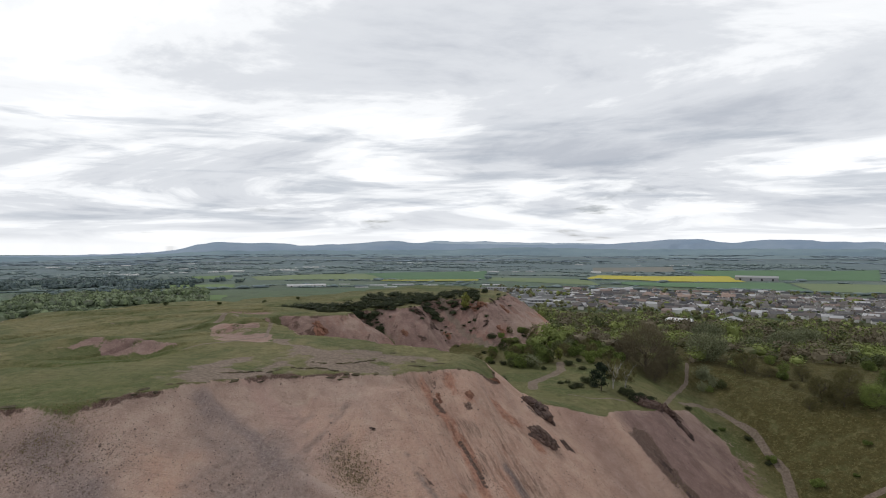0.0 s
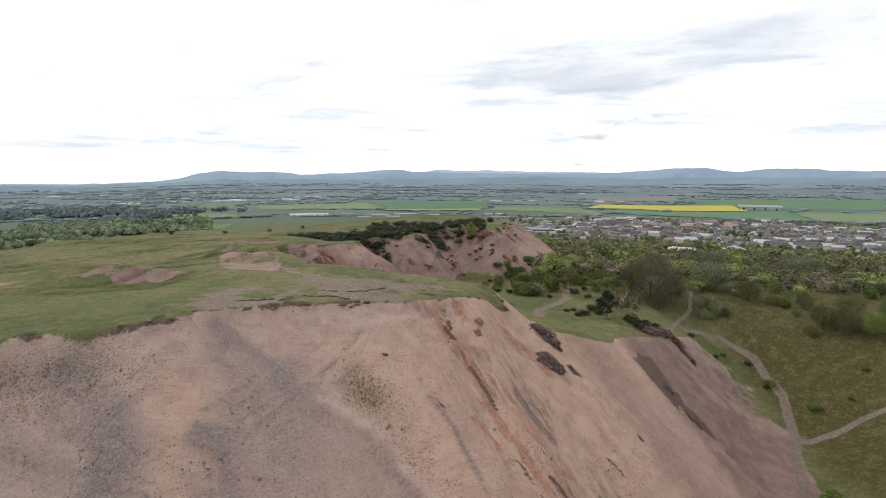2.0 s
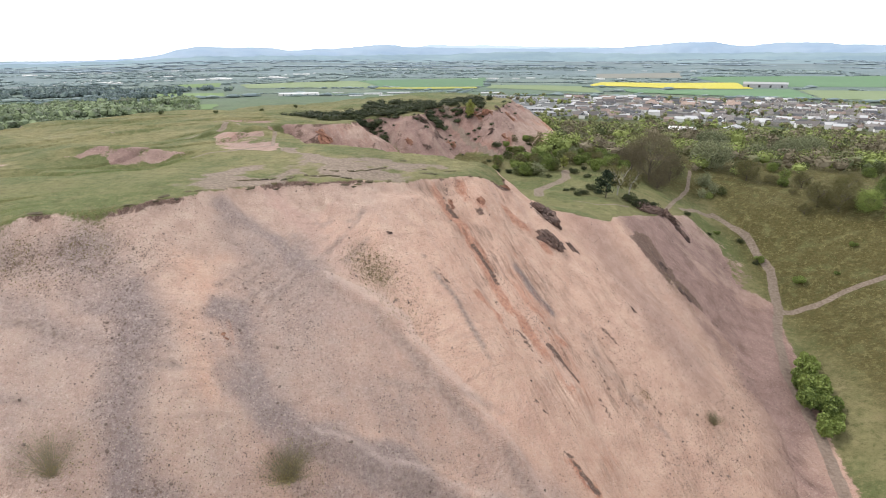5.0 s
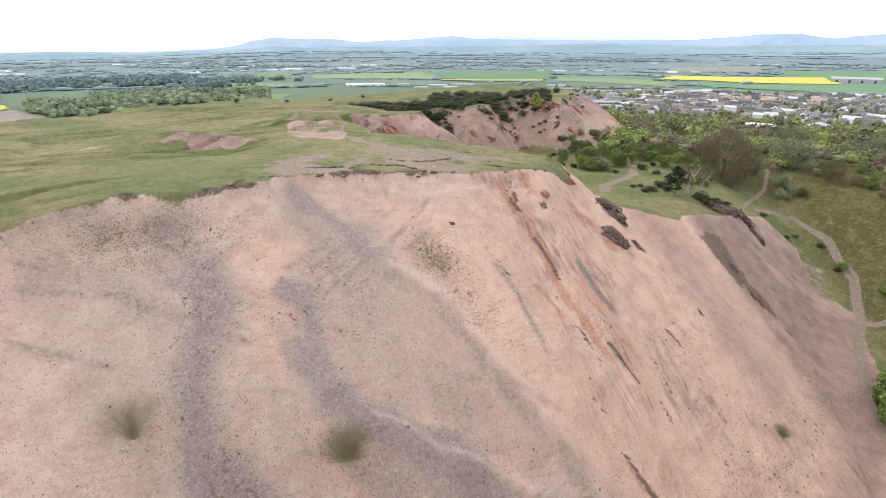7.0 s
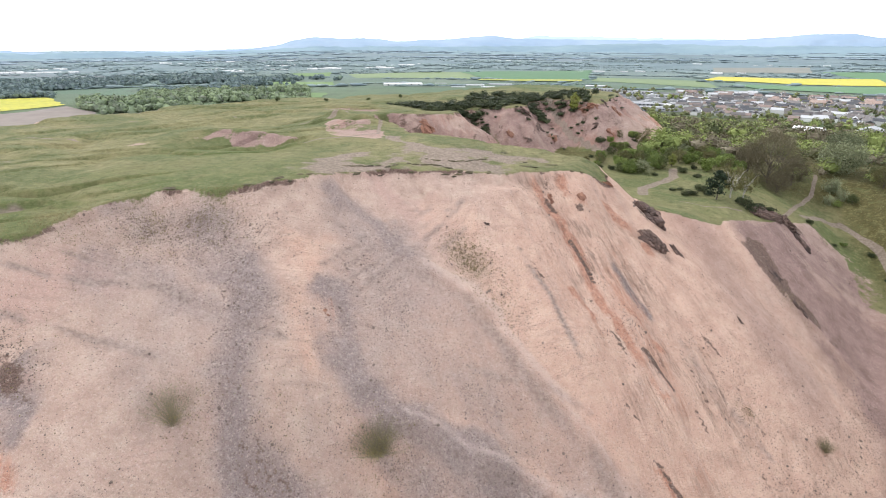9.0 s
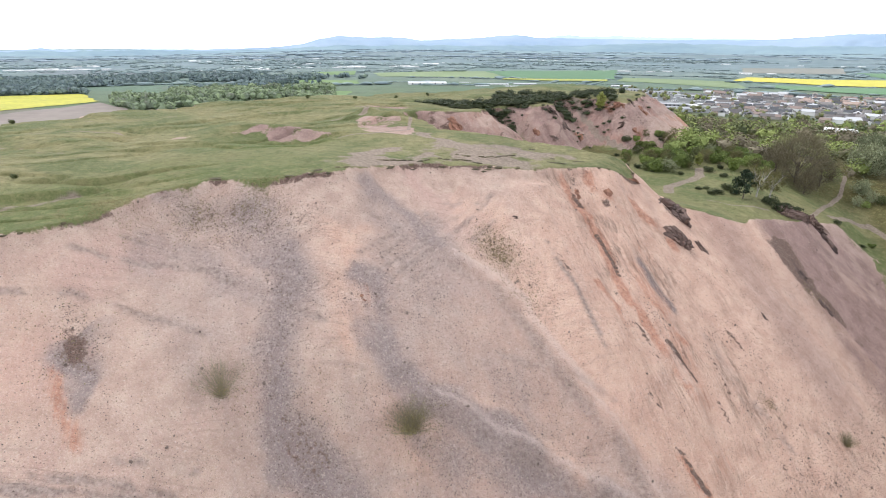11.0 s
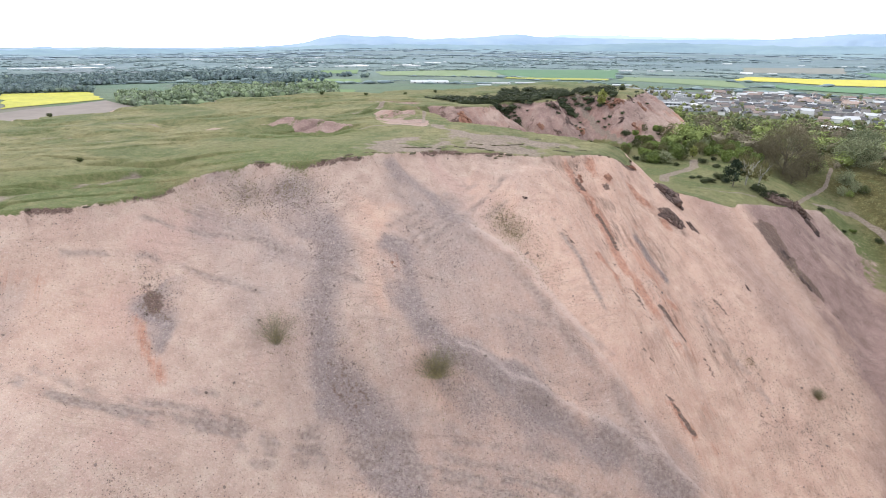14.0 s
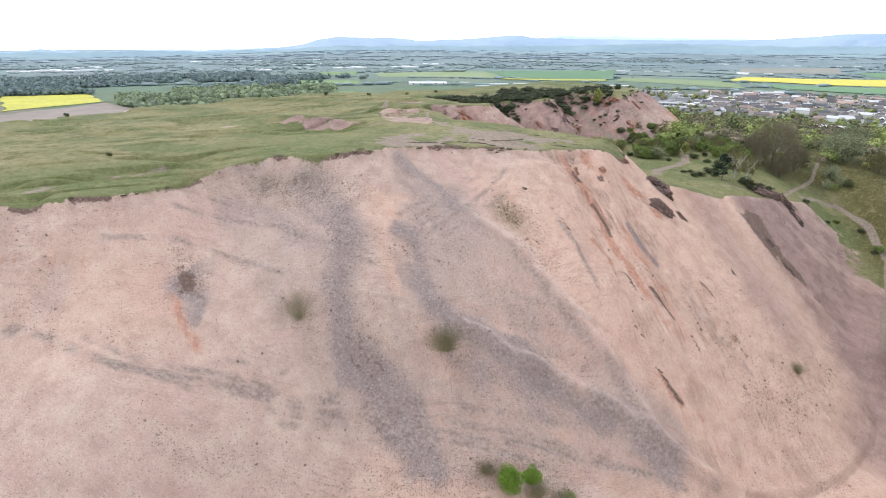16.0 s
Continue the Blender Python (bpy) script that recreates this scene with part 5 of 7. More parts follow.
def small_tree(label, group, tall, wide, leaf_m, clumps, per, leaf, bare=0.0):
    """A tree or tall bush seen from farther off: trunk and crown."""
    root = thing("tree", label, "tree", group)
    wood = Soup()
    wood.tube((0, 0, -0.4), (0.1, 0.1, tall * 0.6), tall * 0.024, tall * 0.008, 5, 0.06, 3)
    for i in range(4):
        a = i * 1.57 + rng.uniform(-0.4, 0.4)
        wood.tube((0, 0, tall * 0.25), (math.cos(a) * wide * 0.3, math.sin(a) * wide * 0.3, tall * 0.7), tall * 0.009, tall * 0.003, 4, 0.1, 2)
    part("trunk", mesh_of("trunk", wood.v, wood.f, M_BARK, True), root)
    crown = Soup()
    for _ in range(clumps):
        u = Vector((rng.gauss(0, 1), rng.gauss(0, 1), rng.gauss(0, 0.9))).normalized()
        rad = rng.uniform(0.35, 1.0) ** 0.5 * (1 + 0.35 * noise.noise(u * 1.7 + Vector((tall, wide, clumps))))
        c = Vector((u.x * wide * 0.45 * rad, u.y * wide * 0.45 * rad, max(tall * 0.1, tall * 0.54 + u.z * tall * 0.43 * rad)))
        for _ in range(per):
            p = c + Vector((rng.gauss(0, 1), rng.gauss(0, 1), rng.gauss(0, 0.8))) * wide * 0.085
            if rng.random() < bare:
                crown.leaf(p, leaf * 0.25, 6, (p.x, p.y, p.z * 0.5 + tall * 0.4))
            else:
                crown.leaf(p, leaf * rng.uniform(0.6, 1.4), 1.0)
    part("crown", mesh_of("crown", crown.v, crown.f, leaf_m), root)
    return root


def spread_copies(base, rows, sink=0.1):
    """The first row places the thing itself, the others are copies: x, y, size, height factor."""
    for i, (x, y, size, tall) in enumerate(rows):
        m = on_ground(x, y, rng.uniform(0, math.tau), size, sink, tall)
        if i == 0:
            base.matrix_basis = m
        else:
            copy_thing(base, m)


# the big bare tree of the hollow, and its fellows
TWIGGY = broad_tree("tree", "large spreading tree with bare brown twigs and few buds", "trees of the hollow", 12.5, 13.0, M_TWIG, M_BARK, 240, 70, 0.2, 1.0, 0.08, 11, bare=0.6)
spread_copies(TWIGGY, [(9.8, 115, 0.72, 1.0), (13.8, 118, 0.55, 1.0), (6.6, 117, 0.52, 1.05), (11, 110.5, 0.4, 1.0)])
TWIGGY_2 = broad_tree("tree", "budding tree with olive-brown twigs in the scrub", "trees of the hollow", 7.5, 7.0, M_TWIG_GREEN, M_BARK, 100, 60, 0.2, 1.0, 0.1, 8, bare=0.5)
spread_copies(TWIGGY_2, [(28, 121, 0.62, 0.9), (35.5, 106, 0.95, 1.0), (-5, 114, 0.6, 1.0), (-1, 122, 0.6, 1.0), (-9, 133, 0.6, 1.0), (-6, 142, 0.7, 0.9), (24, 136, 0.6, 0.9), (-3, 131, 0.7, 1.0), (33.5, 112, 0.35, 0.8), (0, 117, 0.55, 1.0), (38, 104, 1.0, 0.95), (40.5, 109, 1.0, 1.0), (33.5, 104.5, 0.5, 0.9), (31.5, 119, 0.6, 0.7), (36, 116, 0.7, 0.9)])
ROUND = broad_tree("tree", "round grey-green willow with soft new leaves", "willows of the hollow", 6.0, 8.0, M_LEAF_GREY, M_BARK, 150, 50, 0.24, 1.0, 0.03, 7, bare=0.2)
spread_copies(ROUND, [(22.8, 129, 0.95, 1.0), (36, 150, 0.7, 1.0), (14, 150, 0.7, 1.0), (46, 160, 1.0, 1.0), (60, 190, 1.1, 1.0), (30, 172, 1.1, 1.0)])
LEAFY = broad_tree("tree", "leafy green tree of the scrub in fresh spring leaf", "green trees of the hollow", 5.5, 5.5, M_LEAF, M_BARK, 110, 48, 0.22, 1.0, 0.03, 7, bare=0.1)
spread_copies(LEAFY, [(-8.5, 108, 0.5, 1.0), (-12.5, 110, 0.45, 0.85), (-9.5, 116, 0.6, 1.0), (-18.5, 107, 0.52, 0.9), (-11, 120, 0.6, 1.0), (-7, 126, 0.65, 0.9), (41.5, 103, 1.35, 1.0), (46, 108, 1.5, 1.0), (43.8, 98.5, 1.15, 1.0), (49, 103, 1.4, 1.0),
                      (-2, 146, 0.8, 0.9), (-13, 104.5, 0.4, 0.9), (34, 128, 0.7, 1.0), (50, 126, 0.8, 0.9), (-6, 137, 0.7, 0.9), (43, 118, 0.6, 0.9), (5, 108, 0.4, 0.8)])
YELLOW = broad_tree("tree", "slim yellow-green young tree in the gorse", "young trees on the ridge", 5.2, 2.6, M_LEAF_YELLOW, M_BARK, 46, 40, 0.26, 1.0, 0.08, 5)
spread_copies(YELLOW, [(-28.5, 130.5, 0.8, 1.0), (-6, 110.5, 0.7, 0.8)])
BIRCH = broad_tree("tree", "small leafless birch with pale trunk and branches", "birches by the meadow", 5.0, 3.4, M_TWIG_GREEN, M_PALE_BARK, 26, 30, 0.26, 1.0, 0.2, 9, bare=0.75)
spread_copies(BIRCH, [(3.4, 92.8, 1.0, 1.0), (5.4, 97, 0.9, 1.0)])
PINE = pine("tree", "small dark pine standing on the meadow shelf", "", 4.3, 3.4)
spread_copies(PINE, [(1.6, 90.6, 1.0, 1.0)])
DARK = bush("bush", "dark green gorse bush on the slope", "gorse bushes", 1.9, 3.0, M_GORSE, 2200, 0.13, 7, 0.35, lobes=9)
gorse = [(5.2, 91.8), (7.0, 93.5), (6.5, 90.5), (8.4, 92.6), (-0.6, 94.8), (-1.8, 92.2), (-3.5, 94), (-2.6, 91), (0.4, 92.6), (-8, 103), (-4, 106.5), (-1.5, 104), (0.5, 101.5), (3, 100.5), (-12.5, 103.5), (-15.5, 105), (-13.5, 92),
         (15.2, 100.8), (19, 100.8), (24.1, 101.9), (25.6, 96.8), (-11.8, 81), (-4.5, 93)]
spread_copies(DARK, [(x, y, rng.uniform(0.75, 1.15) if i < 5 else rng.uniform(0.35, 0.8), rng.uniform(0.7, 1.1)) for i, (x, y) in enumerate(gorse)])
# gorse that covers the top of the second scarp
GORSE = bush("bush", "dark green gorse thicket on the old scarp", "gorse on the scarp", 2.0, 3.2, M_GORSE, 800, 0.2, 5, 0.3, lobes=9)
crest_gorse = []
for cx, cy, rx, ry, n in ((-48, 114.5, 4.5, 2.6, 30), (-43, 111.5, 3, 2.2, 16), (-40.5, 128.5, 4, 3, 30), (-35.5, 125, 3, 2, 14), (-57, 118, 11, 5, 60), (-52, 110, 4.5, 5, 30), (-49, 122, 8, 7, 70), (-47, 133, 9, 6, 60), (-36, 136, 9, 5, 60), (-50, 148, 13, 4, 50), (-33, 148, 7, 5, 36), (-42.5, 120, 3, 3.5, 16), (-37.5, 128.5, 3.5, 2.5, 18), (-30, 132.5, 4, 2.5, 16),
                          (-43.5, 113.5, 3.5, 2.5, 10), (-37, 117, 3.5, 3.5, 8), (-31, 121, 4, 4, 9), (-25, 127, 3, 4, 9), (-22, 138, 2.5, 7, 9)):
    for _ in range(n):
        a, q = rng.uniform(0, math.tau), rng.random() ** 0.55
        crest_gorse.append((cx + rx * q * math.cos(a), cy + ry * q * math.sin(a), rng.uniform(0.45, 1.0) * (0.5 if n < 13 else 1), rng.uniform(0.55, 0.9)))
near_gorse = [g for g in crest_gorse if g[1] < 124 and g[0] > -54][:90]
far_gorse = [g for g in crest_gorse if g not in near_gorse]
spread_copies(GORSE, near_gorse, 0.15)
# shrubs of the face
def wand_shrub(label, tall, wide, wands, buds, lean=0.0, spread=1.0):
    """A shrub of many thin wands that fan out from one foot, leafy low down and bare above."""
    root = thing("shrub", label, "shrub", "shrubs on the face")
    wood, leaves = Soup(), Soup()
    for _ in range(wands):
        a, q = rng.uniform(0, math.tau), rng.random() ** 0.7
        foot = Vector((rng.gauss(0, 0.16), rng.gauss(0, 0.16), -0.1))
        tip = Vector((math.cos(a) * wide * 0.5 * q * spread + lean, math.sin(a) * wide * 0.5 * q * spread, tall * (1.0 - 0.45 * q * q) * rng.uniform(0.6, 1.0)))
        wood.tube(foot, tip, 0.011, 0.004, 3, 0.08, 2)
        for _ in range(3):
            t = rng.uniform(0.35, 0.9)
            side = foot.lerp(tip, t)
            end = side + Vector((rng.gauss(0, 0.22), rng.gauss(0, 0.22), rng.uniform(0.1, 0.4))) * tall * 0.3
            wood.tube(side, end, 0.006, 0.003, 3, 0.05, 1)
            for _ in range(buds):
                p = foot.lerp(tip, min(1.0, abs(rng.gauss(0, 0.38)) + 0.04)) + Vector((rng.gauss(0, 0.1), rng.gauss(0, 0.1), rng.gauss(0, 0.08)))
                leaves.leaf((p.x, p.y, max(0.03, p.z)), rng.uniform(0.03, 0.075), 1.5)
    part("stem_clump", mesh_of("stem_clump", wood.v, wood.f, M_WAND, True), root)
    part("foliage", mesh_of("foliage", leaves.v, leaves.f, M_SHRUB), root)
    return root


spread_copies(wand_shrub("thin twiggy grey-green shrub on the bare slope", 3.5, 4.6, 120, 2), [(-30.0, 23.2, 1.0, 1.0)])
LOW_SHRUB = wand_shrub("low tangled brown and olive shrub on the bare slope", 2.4, 4.4, 260, 4, spread=1.1)
spread_copies(LOW_SHRUB, [(-18.7, 30.2, 1.15, 1.0), (12.8, 54.6, 0.42, 1.3), (-5.6, 26.4, 0.8, 0.8), (-11.8, 24.6, 0.6, 0.8), (-7.6, 25.6, 0.7, 0.8)])
BRIGHT = bush("bush", "bright green leafy bush at the foot of the face", "green bushes at the foot", 1.9, 2.4, M_BRIGHT, 7500, 0.06, 8, lobes=11, thick=0.02)
spread_copies(BRIGHT, [(-9.6, 25.0, 1.2, 1.0), (-8.5, 26.2, 0.75, 1.0), (-5.2, 27.0, 0.55, 0.8)])
GREEN = bush("bush", "rounded green bush beside the earth track", "bushes beside the track", 2.0, 2.8, M_LEAF, 2200, 0.17, 8)
spread_copies(GREEN, [(25.4, 70.5, 1.2, 1.0), (26.6, 72.6, 1.0, 1.0), (25.9, 67, 1.2, 1.0), (26.6, 69, 1.2, 1.1), (27.2, 66.2, 1.1, 1.0), (26.2, 63.4, 1.0, 1.0), (27.6, 75.5, 0.6, 0.9), (30.3, 91.5, 0.65, 0.8), (26.2, 97.5, 0.55, 0.9), (27.4, 65, 0.7, 1.0), (33, 117, 0.7, 1.0), (38, 96, 0.4, 0.9), (34.9, 91.4, 0.3, 0.8), (20.5, 102.5, 0.4, 0.8)])
# lone thorns on the plateau
THORN = bush("bush", "small windswept thorn bush on open turf", "thorns on the plateau", 1.3, 1.8, M_LEAF_DARK, 900, 0.16, 6, 0.3)
spread_copies(THORN, [(-62, 29, 0.5, 0.9), (-118, 57, 1.4, 1.1), (-75, 55, 0.35, 0.8), (-101, 118, 1.5, 1.2), (-96, 132, 1.4, 1.1), (-88, 140, 1.6, 1.3), (-83, 150, 1.5, 1.2), (-105, 104, 1.0, 1.0), (-70, 46, 0.3, 0.8)])

# woods between the hollow and the town: single trees as far as they can be told apart
WOODS = [small_tree("small tree with olive-brown budding twigs", "trees of the valley", 5.5, 5.2, M_TWIG_GREEN, 60, 15, 0.34, 0.35), small_tree("small green tree in fresh leaf", "trees of the valley", 5.2, 5.0, M_LEAF, 60, 14, 0.36),
         small_tree("dull green thorn tree of the valley", "trees of the valley", 4.6, 5.2, M_LEAF_DARK, 60, 14, 0.36), small_tree("grey-green willow of the valley", "trees of the valley", 4.8, 5.6, M_LEAF_GREY, 60, 14, 0.36),
         small_tree("bare brown tree of the valley", "trees of the valley", 6.0, 5.2, M_TWIG, 60, 15, 0.30, 0.5)]
rows = [[], [], [], [], []]
tries = placed = 0
while placed < 235 and tries < 20000:
    tries += 1
    r = 104 + 120 * rng.random() ** 1.3
    bearing = rng.uniform(-9, 28) if placed > 90 else rng.uniform(-9, 6)
    b = radians(bearing)
    x, y = r * math.sin(b), r * math.cos(b)
    sv = float(land(np.array([x]), np.array([y]))["s"][0])
    if sv < 11 or math.hypot(x - 53, y - 375) < 24 or math.hypot(x - 112, y - 462) < 30:
        continue
    if math.hypot(x - 13, y - 108) < 8 or (r < 150 and x > 16 and y < 112 + 0.35 * (x - 16)) or (r < 112 and x > -6) or math.hypot(x + 6, y - 103) < 4:
        continue
    clear = fbm(np.array([x / 34]), np.array([y / 34]), 2, 95)[0]
    if clear < -0.35:
        continue
    size = rng.uniform(0.4, 0.85) if r < 200 else rng.uniform(0.6, 1.25)
    pick = rng.choice((0, 0, 1, 1, 2, 2, 2, 3, 4)) if clear < 0.3 else rng.choice((0, 2, 4, 1))
    rows[pick].append((x, y, size, rng.uniform(0.8, 1.15)))
    placed += 1
for base, places in zip(WOODS, rows):
    spread_copies(base, places, 0.3)


# scrub that fills the hollow behind the meadow
for i in range(95):
    x, y = rng.uniform(-21, 9), rng.uniform(104.5, 136)
    if math.hypot(x + 5.5, y - 105) < 3.2 or float(land(np.array([x]), np.array([y]))["s"][0]) < 8:
        continue
    base = (GREEN, GREEN, THORN, DARK, WOODS[0])[rng.randrange(5)]
    copy_thing(base, on_ground(x, y, rng.uniform(0, 6.28), rng.uniform(0.45, 1.0) * (0.6 if base in WOODS else 1.5 if base is THORN else 1.0), 0.1, rng.uniform(0.8, 1.2)))


# ---------------------------------------------------------------- rocks
def outcrop(label, x, y, slabs, turn, m, size, long=1.0, tall=1.0):
    """Broken beds of shale that dip with the slope, the lower ones stepping out."""
    root = thing("rock_outcrop", label, "rock", "outcrops of the face", Matrix.Translation((x, y, height(x, y))) @ Matrix.Rotation(turn, 4, "Z"))
    for i in range(slabs * 2):
        L, W, H = size * long * rng.uniform(0.22, 0.6), size * rng.uniform(0.14, 0.34), size * tall * rng.uniform(0.07, 0.17)
        v, f = rock_verts(L, W, H, rng.uniform(0, 90), 3, 0.95, 0.9)
        px, py = rng.uniform(-1, 1) * size * 0.85 * long, rng.gauss(0, 0.28) * size
        gx, gy = x + px * math.cos(turn) - py * math.sin(turn), y + px * math.sin(turn) + py * math.cos(turn)
        dip = math.atan2(height(gx, gy) - height(gx + 0.8 * math.cos(turn), gy + 0.8 * math.sin(turn)), 0.8)
        at = Matrix.Translation((px, py, height(gx, gy) - height(x, y) + H * 0.35)) @ Euler((rng.uniform(-0.45, 0.25), dip + rng.uniform(-0.25, 0.15), rng.uniform(-0.35, 0.35))).to_matrix().to_4x4()
        part("slab", mesh_of("slab", v, f, m), root, at=at)
    return root


outcrop("dark layered shale ledge jutting from the pink face", -5.7, 70.9, 10, -0.70, M_ROCK, 1.75, 1.0, 1.9)
outcrop("dark overhanging shale boulder on the pink face", -4.7, 65.2, 8, -0.5, M_ROCK, 1.45, 0.9, 1.9)
outcrop("small dark shale slabs below the boulder", -2.2, 66.9, 5, -0.6, M_ROCK, 0.6, 1.3, 1.3)
outcrop("crumbling dark rock head at the meadow's lip", 8.2, 91.0, 18, 0.5, M_ROCK, 2.0, 0.9, 1.6)
outcrop("crumbling dark rock head at the meadow's lip", 10.6, 92.4, 14, 0.6, M_ROCK, 1.7, 0.9, 1.5)
outcrop("broken dark rock rib down the mauve slope", 13.2, 91.2, 8, -0.6, M_ROCK, 1.1, 1.2, 1.2)
outcrop("broken dark shale rib on the mauve slope", 9.0, 78.4, 7, -0.8, M_ROCK, 0.8, 1.3, 0.8)
outcrop("broken dark shale rib on the mauve slope", 12.4, 76.0, 6, -0.5, M_ROCK, 0.7, 1.3, 0.8)
outcrop("baked red shale crag at the spur's crest", -15.2, 61.2, 6, -0.8, M_ROCK_RED, 0.55)
outcrop("baked red shale crag at the spur's crest", -12.4, 62.8, 6, -0.8, M_ROCK_RED, 0.55)
outcrop("dark red rock at the end of the spur", -10.6, 68.6, 5, 0.4, M_ROCK_RED, 0.6)
outcrop("small dark stone ledge on the sandy face", -19.2, 52, 3, 0.2, M_ROCK, 0.3)
outcrop("small reddish stone ledge on the sandy face", -26, 35, 3, 0.2, M_ROCK_RED, 0.28)
outcrop("small dark stone ledge on the sandy face", 5.0, 62.6, 4, -0.5, M_ROCK, 0.35)
outcrop("dark weathered rock in the old pink scarp", -47.5, 95.8, 9, -0.5, M_ROCK_RED, 1.5)
outcrop("dark weathered rock in the old pink scarp", -36.5, 118.4, 9, 0.3, M_ROCK, 1.5)
outcrop("dark weathered rock in the old pink scarp", -24.5, 130, 8, -0.6, M_ROCK_RED, 1.3)

outcrop("broken dark rock in the old pink scarp", -36.9, 111.8, 4, -0.5, M_ROCK_RED, 1.0)
outcrop("broken dark rock in the old pink scarp", -33.5, 112.6, 4, -0.5, M_ROCK, 0.9)
outcrop("broken dark rock in the old pink scarp", -32.9, 119.4, 4, -0.5, M_ROCK, 1.1)
outcrop("broken dark rock in the old pink scarp", -30.5, 120.7, 4, -0.5, M_ROCK_RED, 0.9)
outcrop("broken dark rock in the old pink scarp", -26.8, 130.4, 4, -0.5, M_ROCK_RED, 1.2)
outcrop("broken dark rock in the old pink scarp", -22.8, 125.8, 4, -0.5, M_ROCK, 0.9)
outcrop("broken dark rock in the old pink scarp", -19.5, 125.7, 4, -0.5, M_ROCK_RED, 0.9)
outcrop("broken dark rock in the old pink scarp", -19.8, 133.4, 4, -0.5, M_ROCK_RED, 1.0)
outcrop("broken dark rock in the old pink scarp", -22.6, 133.2, 4, -0.5, M_ROCK, 0.8)

# loose stones over the face: joined, past counting
stones, shapes = Soup(), [rock_verts(1, 0.8, 0.6, i * 7.7, 1, 0.3, 0.4) for i in range(6)]
count = 0
while count < 24000:
    x, y = rng.uniform(-58, 24), rng.uniform(8, 94)
    i, j = int(np.searchsorted(GX, x)), int(np.searchsorted(GY, y))
    if bare[j, i] < 0.8 or track[j, i] > 0.3:
        continue
    dense = 0.03 + 0.9 * min(1, clump[j, i]) ** 1.5 + 0.40 * max(0.0, float(fbm(np.array([x / 5.5]), np.array([y / 5.5]), 3, 101)[0])) + 0.25 * min(1, grey[j, i]) ** 1.5 + 0.8 * min(1, rock[j, i])
    if rng.random() > dense:
        continue
    count += 1
    k = 0.022 + 0.032 * rng.random() ** 2 + (0.09 * rng.random() if rng.random() < 0.015 else 0)
    v, f = shapes[rng.randrange(6)]
    m = Matrix.Translation((x, y, height(x, y) + k * 0.2)) @ Euler((rng.uniform(0, 6), rng.uniform(0, 6), rng.uniform(0, 6))).to_matrix().to_4x4() @ Matrix.Scale(k * 1.3, 4)
    stones.add([tuple(m @ Vector(p)) for p in v], f)
tagged(new("loose_stones", mesh_of("loose_stones", stones.v, stones.f, M_STONE)), "small loose stones strewn over the pink slope", "stones", kind="stuff")

# dry weeds in patches on the face, and turf along the brink
weeds = Soup()
for cx, cy, rad, n in ((-20, 48.4, 1.9, 1100), (-18.4, 47.4, 1.6, 900), (-39.8, 19.9, 3.2, 260), (-18.2, 30.6, 2.2, 500), (-7, 26, 3.0, 900), (-15.5, 45, 2.4, 350), (-43, 33.2, 2.6, 500), (-38.5, 37, 2.2, 420), (-24, 27.5, 3, 250), (-29.5, 24, 2.0, 250), (6, 52.2, 0.8, 160), (13.2, 74.6, 1.2, 60), (11, 76, 1.4, 300), (-38, 36, 2.5, 700), (-42, 33, 2.5, 600), (-46, 28, 2.6, 700)):
    for _ in range(n):
        x, y = rng.gauss(cx, rad * 0.6), rng.gauss(cy, rad * 0.6)
        h = rng.uniform(0.04, 0.14)
        weeds.leaf((x, y, height(x, y) + h * 0.4), h * 0.7, 1.5, (0, 0, 1))
tagged(new("dry_weeds", mesh_of("dry_weeds", weeds.v, weeds.f, M_DRY)), "sparse dry olive-brown weeds in patches on the slope", "weeds", kind="stuff")
blades, count = Soup(), 0
while count < 14000:
    if rng.random() < 0.72:
        x, y = rng.uniform(-110, -8), rng.uniform(10, 110)
    else:
        x, y = rng.uniform(-12, 50), rng.uniform(68, 125)
    i, j = int(np.searchsorted(GX, x)), int(np.searchsorted(GY, y))
    if bare[j, i] > 0.35 or track[j, i] > 0.3:
        continue
    tuft = float(fbm(np.array([x / 2.2]), np.array([y / 2.2]), 3, 107)[0])
    if tuft < -0.15 and rng.random() < 0.8:
        continue
    count += 1
    z = height(x, y)
    h = rng.uniform(0.02, 0.045) + 0.03 * max(0, tuft) + (0.05 if x > 22 else 0)
    for _ in range(2):
        blades.leaf((x + rng.gauss(0, 0.08), y + rng.gauss(0, 0.08), z + h * 0.35), h * 1.1, 1.3, (0, 0, 1))
tagged(new("grass_tufts", mesh_of("grass_tufts", blades.v, blades.f, M_TUFT)), "rough tussocky grass on plateau, meadow and bank", "grass", kind="stuff")

